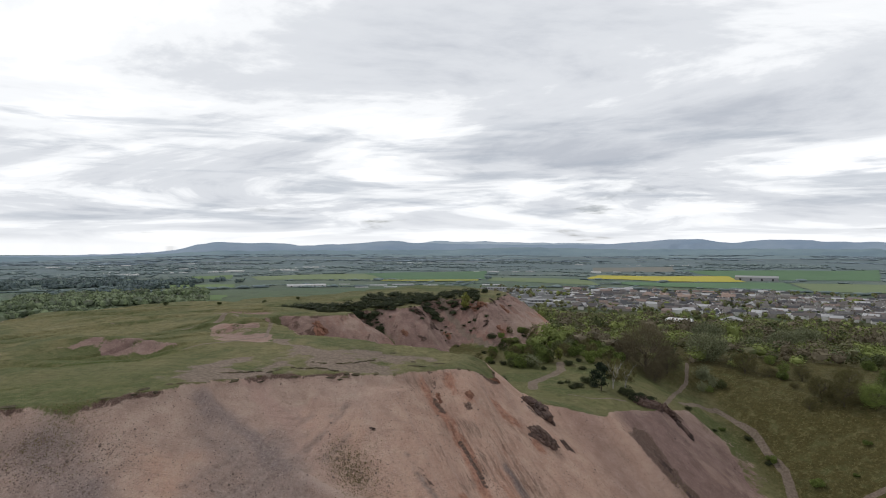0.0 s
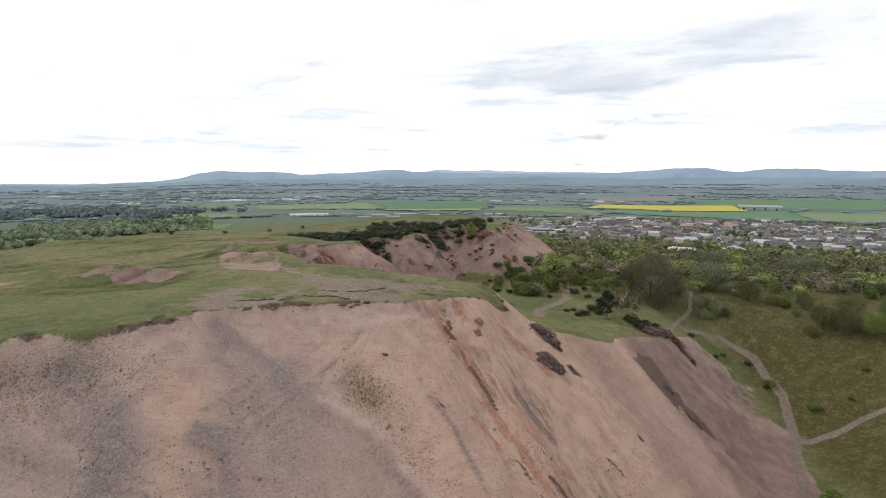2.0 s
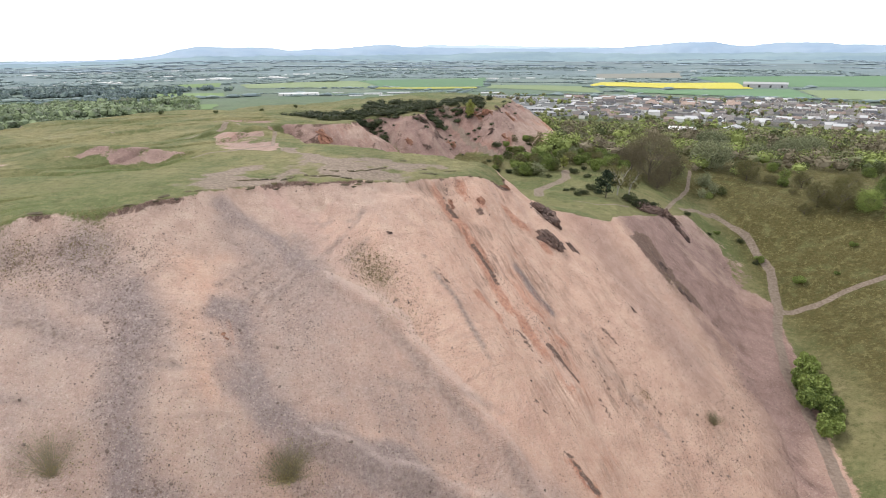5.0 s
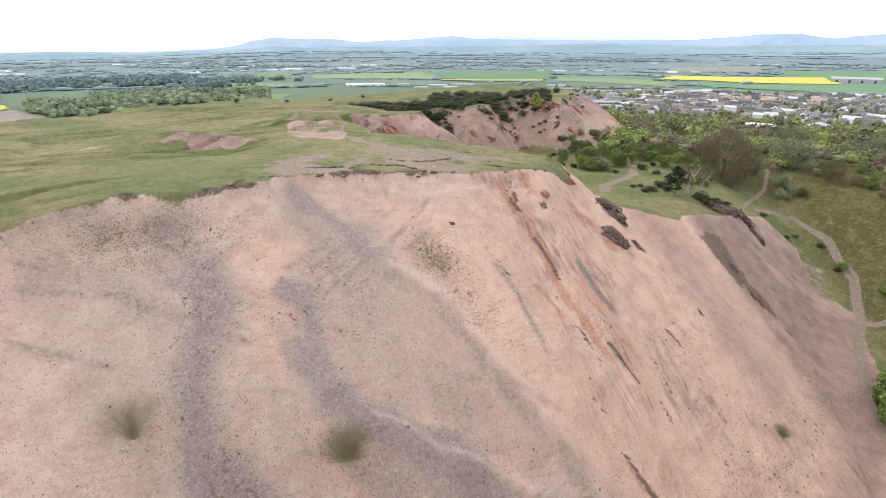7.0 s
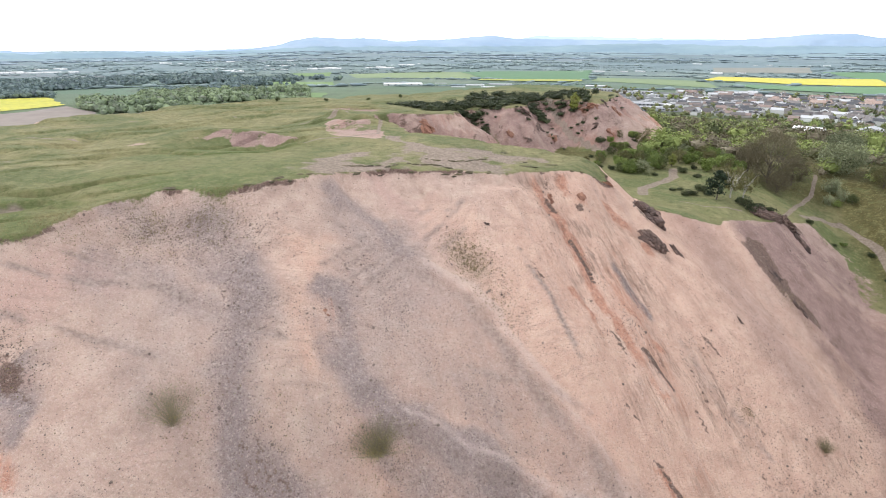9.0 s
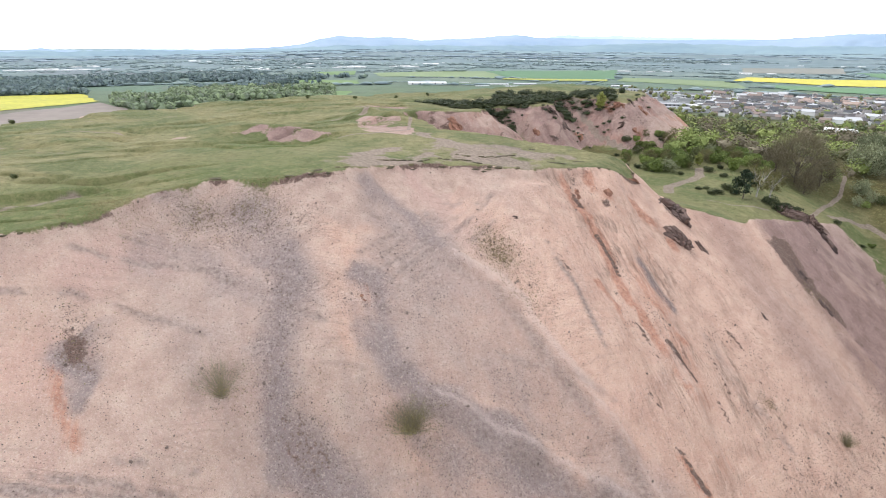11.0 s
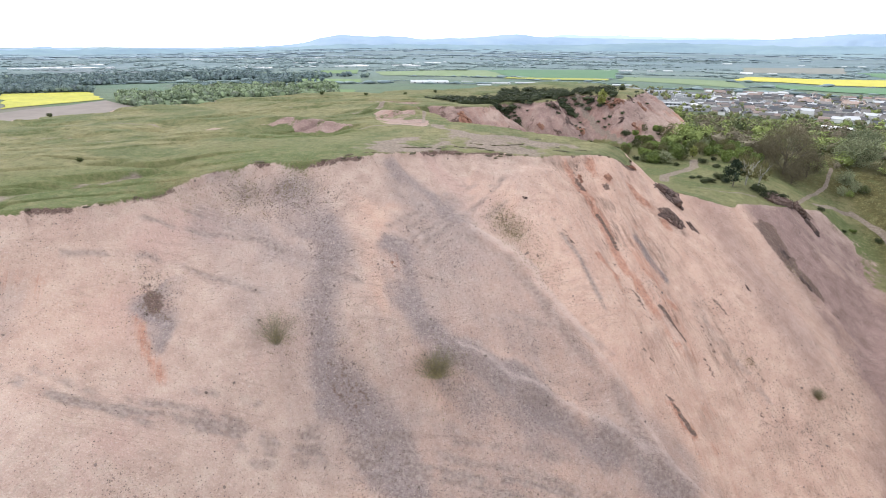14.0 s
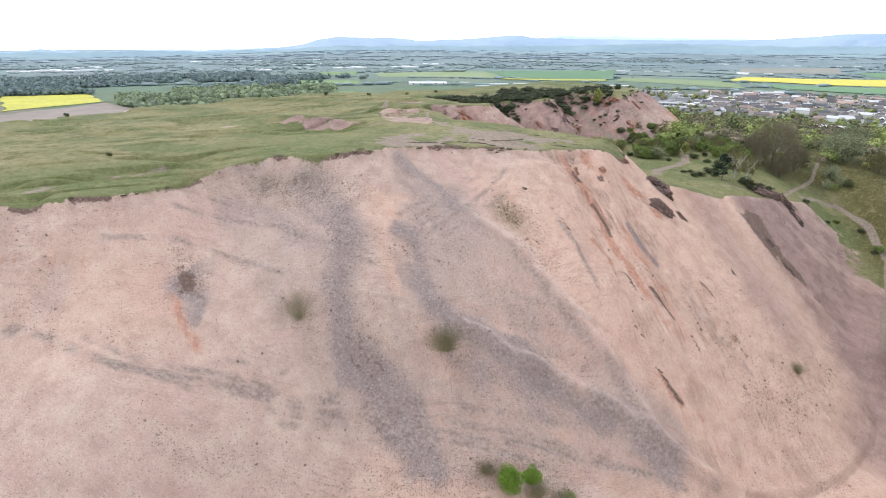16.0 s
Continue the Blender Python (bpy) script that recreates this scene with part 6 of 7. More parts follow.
# broken turf along the brink: clods of earth with grass on top
turf_edge = tagged(new("turf_edge"), "ragged turf edge with broken earth clods along the brink", "turf", kind="structure")
for a, b in zip(BRINK[3:14], BRINK[4:15]):
    run = math.dist(a, b)
    t = 0.0
    while t < 1:
        x, y = a[0] + (b[0] - a[0]) * t, a[1] + (b[1] - a[1]) * t
        info = land(np.array([x]), np.array([y]))
        sv = float(info["s"][0])
        nxv, nyv = (b[1] - a[1]) / run, -(b[0] - a[0]) / run
        x, y = x - nxv * (sv - 0.05), y - nyv * (sv - 0.05)
        if rng.random() < 0.2:
            L = rng.uniform(0.12, 0.42)
            v, f = rock_verts(L, rng.uniform(0.12, 0.3), rng.uniform(0.06, 0.15), rng.uniform(0, 99), 2, 0.6, 0.5)
            at = Matrix.Translation((x, y, height(x, y) + 0.02)) @ Matrix.Rotation(math.atan2(b[1] - a[1], b[0] - a[0]) + rng.uniform(-0.3, 0.3), 4, "Z") @ Matrix.Rotation(rng.uniform(-0.2, 0.3), 4, "X")
            part("turf_clod", mesh_of("turf_clod", v, f, M_CLOD), turf_edge, at=at)
        t += rng.uniform(0.7, 1.7) / run


# thin broken ledges of earth where the worn turf steps down
for pts in TURF_STEPS:
    for a, b in zip(pts, pts[1:]):
        run, t = math.dist(a, b), 0.0
        while t < run:
            L = rng.uniform(0.35, 1.1)
            q = (t + L * 0.5) / run
            x, y = a[0] + (b[0] - a[0]) * q + rng.gauss(0, 0.12), a[1] + (b[1] - a[1]) * q + rng.gauss(0, 0.12)
            if rng.random() < 0.62:
                v, f = rock_verts(L * 0.62, rng.uniform(0.10, 0.22), rng.uniform(0.035, 0.085), rng.uniform(0, 99), 2, 0.9, 0.7)
                at = Matrix.Translation((x, y, height(x, y) + 0.015)) @ Matrix.Rotation(math.atan2(b[1] - a[1], b[0] - a[0]) + rng.uniform(-0.25, 0.25), 4, "Z") @ Matrix.Rotation(rng.uniform(-0.15, 0.25), 4, "X")
                part("turf_ledge", mesh_of("turf_ledge", v, f, M_CLOD), turf_edge, at=at)
            t += L * rng.uniform(0.9, 1.5)


# ---------------------------------------------------------------- fields of the plain
M_RAPE = plain_material("flowering_rape", (0.37, 0.335, 0.045), (0.51, 0.455, 0.07), 7, 0.9, 0)
M_RAPE_NEAR = plain_material("patchy_flowering_rape", (0.26, 0.27, 0.045), (0.50, 0.45, 0.05), 7, 0.9, 0)
M_STRIP = plain_material("fading_rape", (0.26, 0.28, 0.06), (0.34, 0.34, 0.08), 9, 0.9, 0)
M_PLOUGH = plain_material("ploughed_soil", (0.175, 0.145, 0.125), (0.24, 0.20, 0.175), 14, 0.95, 0)
M_FALLOW = plain_material("fallow_ground", (0.19, 0.19, 0.165), (0.24, 0.235, 0.20), 14, 0.95, 0)
M_CROP = plain_material("young_crop", (0.085, 0.165, 0.085), (0.11, 0.205, 0.10), 18, 0.9, 0)
M_CROP_PALE = plain_material("pale_pasture", (0.155, 0.205, 0.10), (0.20, 0.25, 0.13), 18, 0.9, 0)
M_CROP_BRIGHT = plain_material("bright_pasture", (0.12, 0.19, 0.07), (0.165, 0.235, 0.09), 12, 0.9, 0)


def field(label, material, a, b, c, d, lift=0.6, nu=26, nv=10):
    """A field between four corners, laid over the plain."""
    verts, faces = [], []
    for j in range(nv + 1):
        for i in range(nu + 1):
            u, v = i / nu, j / nv
            x = (a[0] * (1 - u) + b[0] * u) * (1 - v) + (d[0] * (1 - u) + c[0] * u) * v
            y = (a[1] * (1 - u) + b[1] * u) * (1 - v) + (d[1] * (1 - u) + c[1] * u) * v
            edge = 6 * (noise.noise(Vector((x * 0.03, y * 0.03, 1))) if i in (0, nu) or j in (0, nv) else 0)
            verts.append((x + edge, y + edge, height(x, y) + lift))
    for j in range(nv):
        for i in range(nu):
            k = j * (nu + 1) + i
            faces.append((k, k + 1, k + nu + 2, k + nu + 1))
    return tagged(new("field", mesh_of("field", verts, faces, material, True)), label, "field", kind="structure")


FIELDS = [((-28, 1297), (286, 1262), (300, 1478), (0, 1436)), ((-729, 334), (-758, 475), (-878, 522), (-934, 436)), ((23, 1210), (63, 1133), (337, 1049), (355, 1255)),
          ((345, 1049), (440, 1040), (520, 1232), (362, 1248)), ((-713, 1072), (-448, 1162), (-571, 1330), (-796, 1176)), ((-448, 1166), (-238, 1222), (-299, 1560), (-571, 1330)),
          ((-892, 1022), (-795, 1100), (-865, 1209), (-922, 1130)), ((-227, 1180), (10, 1125), (-35, 1280), (-236, 1290)), ((-10, 1600), (201, 1628), (234, 1970), (-18, 1859))]
FIELDS += [((314, 1351), (558, 1348), (736, 1788), (209, 1693)), ((137, 755), (234, 743), (258, 778), (165, 806)), ((-444, 1118), (-240, 1160), (-248, 1208), (-448, 1152)),
          ((-694, 300), (-240, 190), (-330, 330), (-735, 460)), ((-640, 640), (-520, 700), (-560, 760), (-690, 700)), ((-760, 830), (-640, 900), (-690, 960), (-800, 890))]
for label, mat, q in (("yellow rape field in full flower beyond the town", M_RAPE, 0), ("yellow rape field in patchy flower below the heap", M_RAPE_NEAR, 1), ("deep green young corn field above the houses", M_CROP, 2),
                      ("pale green pasture above the houses", M_CROP_PALE, 3), ("green pasture behind the warehouses", M_CROP_PALE, 4), ("deep green corn field behind the warehouses", M_CROP, 5),
                      ("green pasture among woods", M_CROP_BRIGHT, 6), ("pale green pasture behind the works", M_CROP_PALE, 7), ("brown fallow field on the plain", M_FALLOW, 8),
                      ("deep green corn field on the plain", M_CROP, 9), ("bright green meadow before the houses", M_CROP_BRIGHT, 10), ("narrow strip of fading yellow-green rape", M_STRIP, 11),
                      ("brown ploughed field below the plateau", M_PLOUGH, 12), ("bright green meadow among the woods", M_CROP_BRIGHT, 13), ("bright green meadow among the woods", M_CROP_BRIGHT, 14)):
    field(label, mat, *FIELDS[q], lift=0.6 + 0.4 * (q in (0, 2, 5, 11)) + 0.5 * (q == 11))


def sector(label, material, b0, b1, r0, r1):
    """Built-up ground between two bearings and two distances."""
    corners = [(r * math.sin(radians(b)), r * math.cos(radians(b))) for b, r in ((b0, r0), (b1, r0), (b1, r1), (b0, r1))]
    field(label, material, *corners, lift=0.4)


M_YARD = plain_material("paved_yard", (0.10, 0.108, 0.108), (0.18, 0.18, 0.175), 16, 0.9, 0)
M_GARDEN = plain_material("streets_and_gardens", (0.07, 0.085, 0.055), (0.14, 0.14, 0.12), 9, 0.9, 0)
sector("grey paved yards between the works sheds", M_YARD, -11.5, 2.4, 735, 1020)
sector("streets and gardens between the houses", M_GARDEN, 2.4, 25, 735, 1030)


def in_field(x, y):
    for q in FIELDS:
        inside = False
        for (ax, ay), (bx, by) in zip(q, q[1:] + q[:1]):
            if (ay > y) != (by > y) and x < (y - ay) * (bx - ax) / (by - ay) + ax:
                inside = not inside
        if inside:
            return True
    return False


# ---------------------------------------------------------------- far woods and hedges, past counting


def wood_material(name, stops, size):
    k = Mat(name, 0.8, spec=0.1)
    f = k.math("ADD", k.math("MULTIPLY", k.noise(size, 3, 0.6), 0.78), k.math("MULTIPLY", k.island(), 0.22))
    return k.done(k.ramp(f, stops))


M_VALLEY = wood_material("valley_wood_leaves", [(0.28, (0.215, 0.175, 0.125)), (0.40, (0.125, 0.125, 0.065)), (0.48, (0.225, 0.255, 0.095)), (0.54, (0.140, 0.145, 0.075)), (0.60, (0.185, 0.180, 0.105)), (0.66, (0.165, 0.205, 0.085)), (0.76, (0.30, 0.335, 0.125))], 9)
M_VALLEY_BRIGHT = wood_material("valley_fresh_leaves", [(0.32, (0.135, 0.165, 0.055)), (0.5, (0.225, 0.265, 0.085)), (0.70, (0.32, 0.36, 0.125))], 5)
M_VALLEY_BROWN = wood_material("valley_bare_twigs", [(0.32, (0.110, 0.092, 0.062)), (0.5, (0.170, 0.145, 0.098)), (0.70, (0.230, 0.200, 0.140))], 5)
M_VALLEY_DARK = wood_material("valley_dark_leaves", [(0.32, (0.048, 0.058, 0.026)), (0.5, (0.085, 0.098, 0.045)), (0.70, (0.130, 0.145, 0.066))], 5)
KINDS = ((M_VALLEY, "olive young trees"), (M_VALLEY_BRIGHT, "fresh green young trees"), (M_VALLEY_BROWN, "bare brown young trees"), (M_VALLEY_DARK, "dark green thorn scrub"))
# haze painted into the leaf colours: paler and bluer the farther off
M_WOOD = wood_material("far_wood_hazed_leaves", [(0.30, (0.170, 0.195, 0.205)), (0.42, (0.125, 0.165, 0.175)), (0.52, (0.170, 0.215, 0.195)), (0.60, (0.135, 0.178, 0.182)), (0.72, (0.215, 0.265, 0.205))], 26)
M_FRONT = wood_material("spring_wood_hazed_leaves", [(0.30, (0.20, 0.205, 0.155)), (0.42, (0.155, 0.19, 0.13)), (0.52, (0.235, 0.285, 0.155)), (0.60, (0.185, 0.225, 0.15)), (0.72, (0.30, 0.36, 0.18))], 24)
M_WOOD_FAR = wood_material("farther_wood_hazed_leaves", [(0.32, (0.185, 0.235, 0.250)), (0.5, (0.220, 0.275, 0.275)), (0.68, (0.255, 0.310, 0.290))], 50)
M_WOOD_FARTHEST = wood_material("farthest_wood_hazed_leaves", [(0.32, (0.245, 0.310, 0.365)), (0.5, (0.280, 0.345, 0.395)), (0.68, (0.31, 0.375, 0.415))], 80)


def spray(sprays, size, seed):
    """A crown of sprays in uneven lobes over a solid heart that evens out the shading, one unit high and wide."""
    r2 = random.Random(seed)
    soup = Soup()
    lobes = [(Vector((r2.uniform(-0.5, 0.5), r2.uniform(-0.5, 0.5), r2.uniform(-0.35, 0.5))), r2.uniform(0.4, 0.62)) for _ in range(6)]
    for _ in range(sprays):
        c, k = r2.choice(lobes)
        u = Vector((r2.gauss(0, 1), r2.gauss(0, 1), r2.gauss(0, 1) + 0.25)).normalized()
        soup.leaf(c + u * k * r2.uniform(0.75, 1.1), size * r2.uniform(0.6, 1.4))
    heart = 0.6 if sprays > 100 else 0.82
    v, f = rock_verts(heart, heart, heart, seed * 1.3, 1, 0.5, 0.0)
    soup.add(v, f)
    return soup.v, soup.f


lumps = [spray(70, 0.30, 31 + i) for i in range(7)]
fine_lumps = [spray(190, 0.17, 131 + i) for i in range(9)]
small_lumps = [rock_verts(1.0, 0.9, 0.85, 77 + i * 3.1, 1, 0.45, 0.0) for i in range(6)]


def plant(soup, x, y, w, h, shapes):
    v, f = shapes[rng.randrange(len(shapes))]
    m = Matrix.Translation((x, y, height(x, y) + h * 0.45)) @ Matrix.Rotation(rng.uniform(0, 6.28), 4, "Z") @ Matrix.Diagonal((w, w, h * 0.52, 1))
    soup.add([tuple(m @ Vector(p)) for p in v], f)


woods, front, count, tries = Soup(), Soup(), 0, 0
while count < 2900 and tries < 40000:
    tries += 1
    deg, r = rng.uniform(-72, -29), 740 + 640 * rng.random()
    x, y = r * math.sin(radians(deg)), r * math.cos(radians(deg))
    d = float(fbm(np.array([x / 150 + y / 420]), np.array([y / 150 - x / 420]), 3, 121)[0])
    near = r < 1000 and -57 < deg < -38
    if in_field(x, y) or not (near or (r > 1010 and deg < -44) or 1060 < r < 1270) or d < (-0.45 if near or deg < -44 else 0.05):
        continue
    count += 1
    h = rng.uniform(6, 13)
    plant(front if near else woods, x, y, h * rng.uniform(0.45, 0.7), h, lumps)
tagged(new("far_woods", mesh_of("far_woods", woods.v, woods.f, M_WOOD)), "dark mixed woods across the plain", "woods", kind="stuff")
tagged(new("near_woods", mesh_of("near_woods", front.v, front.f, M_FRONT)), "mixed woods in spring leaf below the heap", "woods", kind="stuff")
scrub_soup, count, tries = [Soup() for _ in KINDS], 0, 0
while count < 1900 and tries < 24000:
    tries += 1
    b, r = radians(rng.uniform(-13, 32)), 215 + 740 * rng.random() ** 1.1
    x, y = r * math.sin(b), r * math.cos(b)
    dens = float(fbm(np.array([x / 90]), np.array([y / 90]), 3, 125)[0])
    if in_field(x, y) or dens < (-0.2 if r < 640 else 0.25) or math.hypot(x - 52, y - 385) < 34 or math.hypot(x - 100, y - 470) < 36 or (r > 700 and b < radians(2.5) and rng.random() < 0.8):
        continue
    count += 1
    h = rng.uniform(3.5, 8) if r < 450 else rng.uniform(4, 9)
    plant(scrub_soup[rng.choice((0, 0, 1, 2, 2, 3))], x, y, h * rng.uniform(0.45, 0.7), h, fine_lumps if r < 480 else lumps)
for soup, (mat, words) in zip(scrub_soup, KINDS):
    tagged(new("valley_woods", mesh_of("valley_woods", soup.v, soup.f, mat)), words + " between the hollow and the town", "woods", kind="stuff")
thicket = Soup()
for x, y, size, tall in far_gorse:
    plant(thicket, x, y, 1.5 * size, 2.0 * size * tall, fine_lumps)
tagged(new("gorse_thicket", mesh_of("gorse_thicket", thicket.v, thicket.f, M_GORSE)), "dense dark green gorse over the top of the old scarp", "gorse", kind="stuff")
hollow, count, tries = [Soup() for _ in KINDS], 0, 0
while count < 430 and tries < 9000:
    tries += 1
    b, r = radians(rng.uniform(-8, 30)), 122 + 110 * rng.random()
    x, y = r * math.sin(b), r * math.cos(b)
    if float(land(np.array([x]), np.array([y]))["s"][0]) < 12 or (x > 16 and y < 121 + 0.2 * (x - 16)) or math.hypot(x - 13, y - 112) < 8:
        continue
    if float(fbm(np.array([x / 18]), np.array([y / 18]), 2, 127)[0]) < -0.25:
        continue
    count += 1
    h = rng.uniform(1.6, 4.2)
    plant(hollow[rng.choice((0, 1, 1, 2, 2, 3))], x, y, h * rng.uniform(0.55, 0.9), h, fine_lumps)
for soup, (mat, words) in zip(hollow, KINDS):
    tagged(new("hollow_scrub", mesh_of("hollow_scrub", soup.v, soup.f, mat)), words + " in the hollow below the scarp", "scrub", kind="stuff")
hedges = Soup()
for _ in range(150):
    b, r = radians(rng.uniform(-72, 34)), 1050 + 1250 * rng.random() ** 1.1
    ang = rng.choice((0.0, 0.0, 0.0, 0.5, -0.4, 1.3)) + rng.uniform(-0.08, 0.08)
    n = rng.randrange(20, 80)
    size = rng.uniform(1.8, 3.6)
    for i in range(n):
        q = (i - n / 2) * 5.0 + rng.uniform(-2, 2)
        x = r * math.sin(b) + q * math.cos(-b + ang) + rng.gauss(0, 1.5)
        y = r * math.cos(b) + q * math.sin(-b + ang) + rng.gauss(0, 1.5)
        if in_field(x, y) or rng.random() < 0.15:
            continue
        h = size * (rng.uniform(0.7, 1.2) if rng.random() < 0.85 else rng.uniform(1.8, 2.6))
        plant(hedges, x, y, h * rng.uniform(1.3, 2.2), h * 0.75, small_lumps)
for _ in range(30):
    b, r = radians(rng.uniform(-72, 34)), rng.uniform(1500, 2350)
    for i in range(rng.randrange(30, 90)):
        x, y = r * math.sin(b) + rng.gauss(0, 60), r * math.cos(b) + rng.gauss(0, 25)
        if in_field(x, y):
            continue
        h = rng.uniform(4, 7)
        plant(hedges, x, y, h * 1.5, h * 0.8, small_lumps)
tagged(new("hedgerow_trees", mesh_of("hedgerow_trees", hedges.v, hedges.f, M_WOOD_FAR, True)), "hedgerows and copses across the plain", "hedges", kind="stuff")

far_trees = Soup()
for _ in range(65):
    b, r = radians(rng.uniform(-74, 34)), rng.uniform(2250, 3400)
    n = rng.randrange(6, 26)
    wide, deep = rng.uniform(60, 200), rng.uniform(4, 12)
    for i in range(n):
        q, e = rng.gauss(0, wide), rng.gauss(0, deep)
        x, y = r * math.sin(b) + q * math.cos(b) + e * math.sin(b), r * math.cos(b) - q * math.sin(b) + e * math.cos(b)
        h = rng.uniform(4, 7)
        plant(far_trees, x, y, h * rng.uniform(3, 6), h * 0.7, small_lumps)
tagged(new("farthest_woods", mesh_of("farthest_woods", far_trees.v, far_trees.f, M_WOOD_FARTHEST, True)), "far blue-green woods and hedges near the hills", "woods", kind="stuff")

# ---------------------------------------------------------------- town, works and sheds


def wall_material(name, stops):
    k = Mat(name, 0.85)
    return k.done(k.mix(0.25, k.ramp(k.random(), stops, "CONSTANT"), k.ramp(k.noise(1.5, 3), [(0.3, (0.2, 0.19, 0.18)), (0.7, (0.6, 0.58, 0.55))])))


M_HARL = wall_material("harled_wall", [(0, (0.52, 0.50, 0.48)), (0.3, (0.30, 0.27, 0.25)), (0.55, (0.74, 0.73, 0.71)), (0.8, (0.30, 0.23, 0.20))])
M_SLATE = wall_material("roof_slate", [(0, (0.07, 0.072, 0.08)), (0.4, (0.12, 0.108, 0.105)), (0.75, (0.17, 0.15, 0.145))])
M_PEACH = wall_material("new_harled_wall", [(0, (0.58, 0.42, 0.33)), (0.5, (0.62, 0.50, 0.42)), (0.8, (0.50, 0.36, 0.29))])
M_TILE = wall_material("new_roof_tile", [(0, (0.36, 0.24, 0.19)), (0.5, (0.42, 0.29, 0.23)), (0.8, (0.27, 0.19, 0.16))])
M_SHED = wall_material("metal_cladding", [(0, (0.46, 0.47, 0.48)), (0.3, (0.33, 0.34, 0.36)), (0.55, (0.60, 0.60, 0.60)), (0.8, (0.24, 0.25, 0.27))])
M_SHED_ROOF = wall_material("pale_metal_roof", [(0, (0.36, 0.37, 0.39)), (0.4, (0.24, 0.25, 0.27)), (0.7, (0.30, 0.30, 0.31)), (0.88, (0.62, 0.62, 0.61))])
M_PALE_ROOF = wall_material("weathered_white_roof", [(0, (0.72, 0.73, 0.74)), (0.35, (0.46, 0.48, 0.50)), (0.7, (0.60, 0.61, 0.62))])
M_WHITE = wall_material("white_cladding", [(0, (0.80, 0.80, 0.79)), (0.5, (0.70, 0.71, 0.71))])
M_INFILL_WALL, M_INFILL_ROOF = Mat("town_wall", 0.85), Mat("town_roof", 0.8)
M_INFILL_WALL = M_INFILL_WALL.done(M_INFILL_WALL.ramp(M_INFILL_WALL.island(), [(0, (0.62, 0.61, 0.59)), (0.35, (0.36, 0.33, 0.31)), (0.6, (0.75, 0.74, 0.72)), (0.85, (0.42, 0.34, 0.29))], "CONSTANT"))
M_INFILL_ROOF = M_INFILL_ROOF.done(M_INFILL_ROOF.ramp(M_INFILL_ROOF.island(), [(0, (0.085, 0.087, 0.095)), (0.35, (0.15, 0.135, 0.13)), (0.55, (0.11, 0.10, 0.10)), (0.7, (0.25, 0.19, 0.165)), (0.82, (0.50, 0.50, 0.51))], "CONSTANT"))
M_DARK_OPEN = plain_material("dark_doorway", (0.03, 0.03, 0.032), (0.06, 0.06, 0.06), 1.0)


def box(x0, x1, y0, y1, z0, z1):
    v = [(x, y, z) for z in (z0, z1) for x, y in ((x0, y0), (x1, y0), (x1, y1), (x0, y1))]
    return v, [(3, 2, 1, 0), (4, 5, 6, 7), (0, 1, 5, 4), (1, 2, 6, 5), (2, 3, 7, 6), (3, 0, 4, 7)]


def gable(x0, x1, y0, y1, z0, z1, over=0.3):
    """A pitched roof with its ridge along x."""
    ym = (y0 + y1) / 2
    t = 0.25
    v = [(x0 - over, y0 - over, z0), (x1 + over, y0 - over, z0), (x1 + over, ym, z1), (x0 - over, ym, z1), (x1 + over, y1 + over, z0), (x0 - over, y1 + over, z0)]
    v += [(a, b, c - t) for a, b, c in v]
    return v, [(0, 1, 2, 3), (3, 2, 4, 5), (0, 3, 9, 6), (3, 5, 11, 9), (2, 1, 7, 8), (4, 2, 8, 10), (1, 0, 6, 7), (5, 4, 10, 11), (6, 9, 8, 7), (9, 11, 10, 8)]


def house(label, group, w, d, h, pitch, wall_m, roof_m):
    root = thing("house", label, "house", group)
    v, f = box(-w / 2, w / 2, -d / 2, d / 2, -2, h)
    v += [(-w / 2, 0, h + pitch), (w / 2, 0, h + pitch)]
    f += [(7, 4, 8), (5, 6, 9)]
    part("wall", mesh_of("wall", v, f, wall_m), root)
    cover = part("roof", mesh_of("roof", *gable(-w / 2, w / 2, -d / 2, d / 2, h, h + pitch + 0.15), roof_m), root)
    for x in (-w * 0.36, w * 0.36):
        part("chimney", mesh_of("chimney", *box(x - 0.45, x + 0.45, -0.45, 0.45, h + pitch * 0.6, h + pitch + 1.1), wall_m), cover)
    return root


def shed(label, group, w, d, h, pitch, wall_m, roof_m, doors):
    root = thing("shed", label, "shed", group)
    v, f = box(-w / 2, w / 2, -d / 2, d / 2, -3, h)
    v += [(-w / 2, 0, h + pitch), (w / 2, 0, h + pitch)]
    f += [(7, 4, 8), (5, 6, 9)]
    side = part("wall", mesh_of("wall", v, f, wall_m), root)
    part("roof", mesh_of("roof", *gable(-w / 2, w / 2, -d / 2, d / 2, h, h + pitch + 0.2, 0.5), roof_m), root)
    for k in range(doors):
        x = -w / 2 + w * (k + 0.5) / doors
        part("door", mesh_of("door", *box(x - 1.8, x + 1.8, -d / 2 - 0.06, -d / 2 + 0.06, 0, min(h - 1, 4.5)), M_DARK_OPEN), side)
    return root


def polar(deg, r):
    return r * math.sin(radians(deg)), r * math.cos(radians(deg))


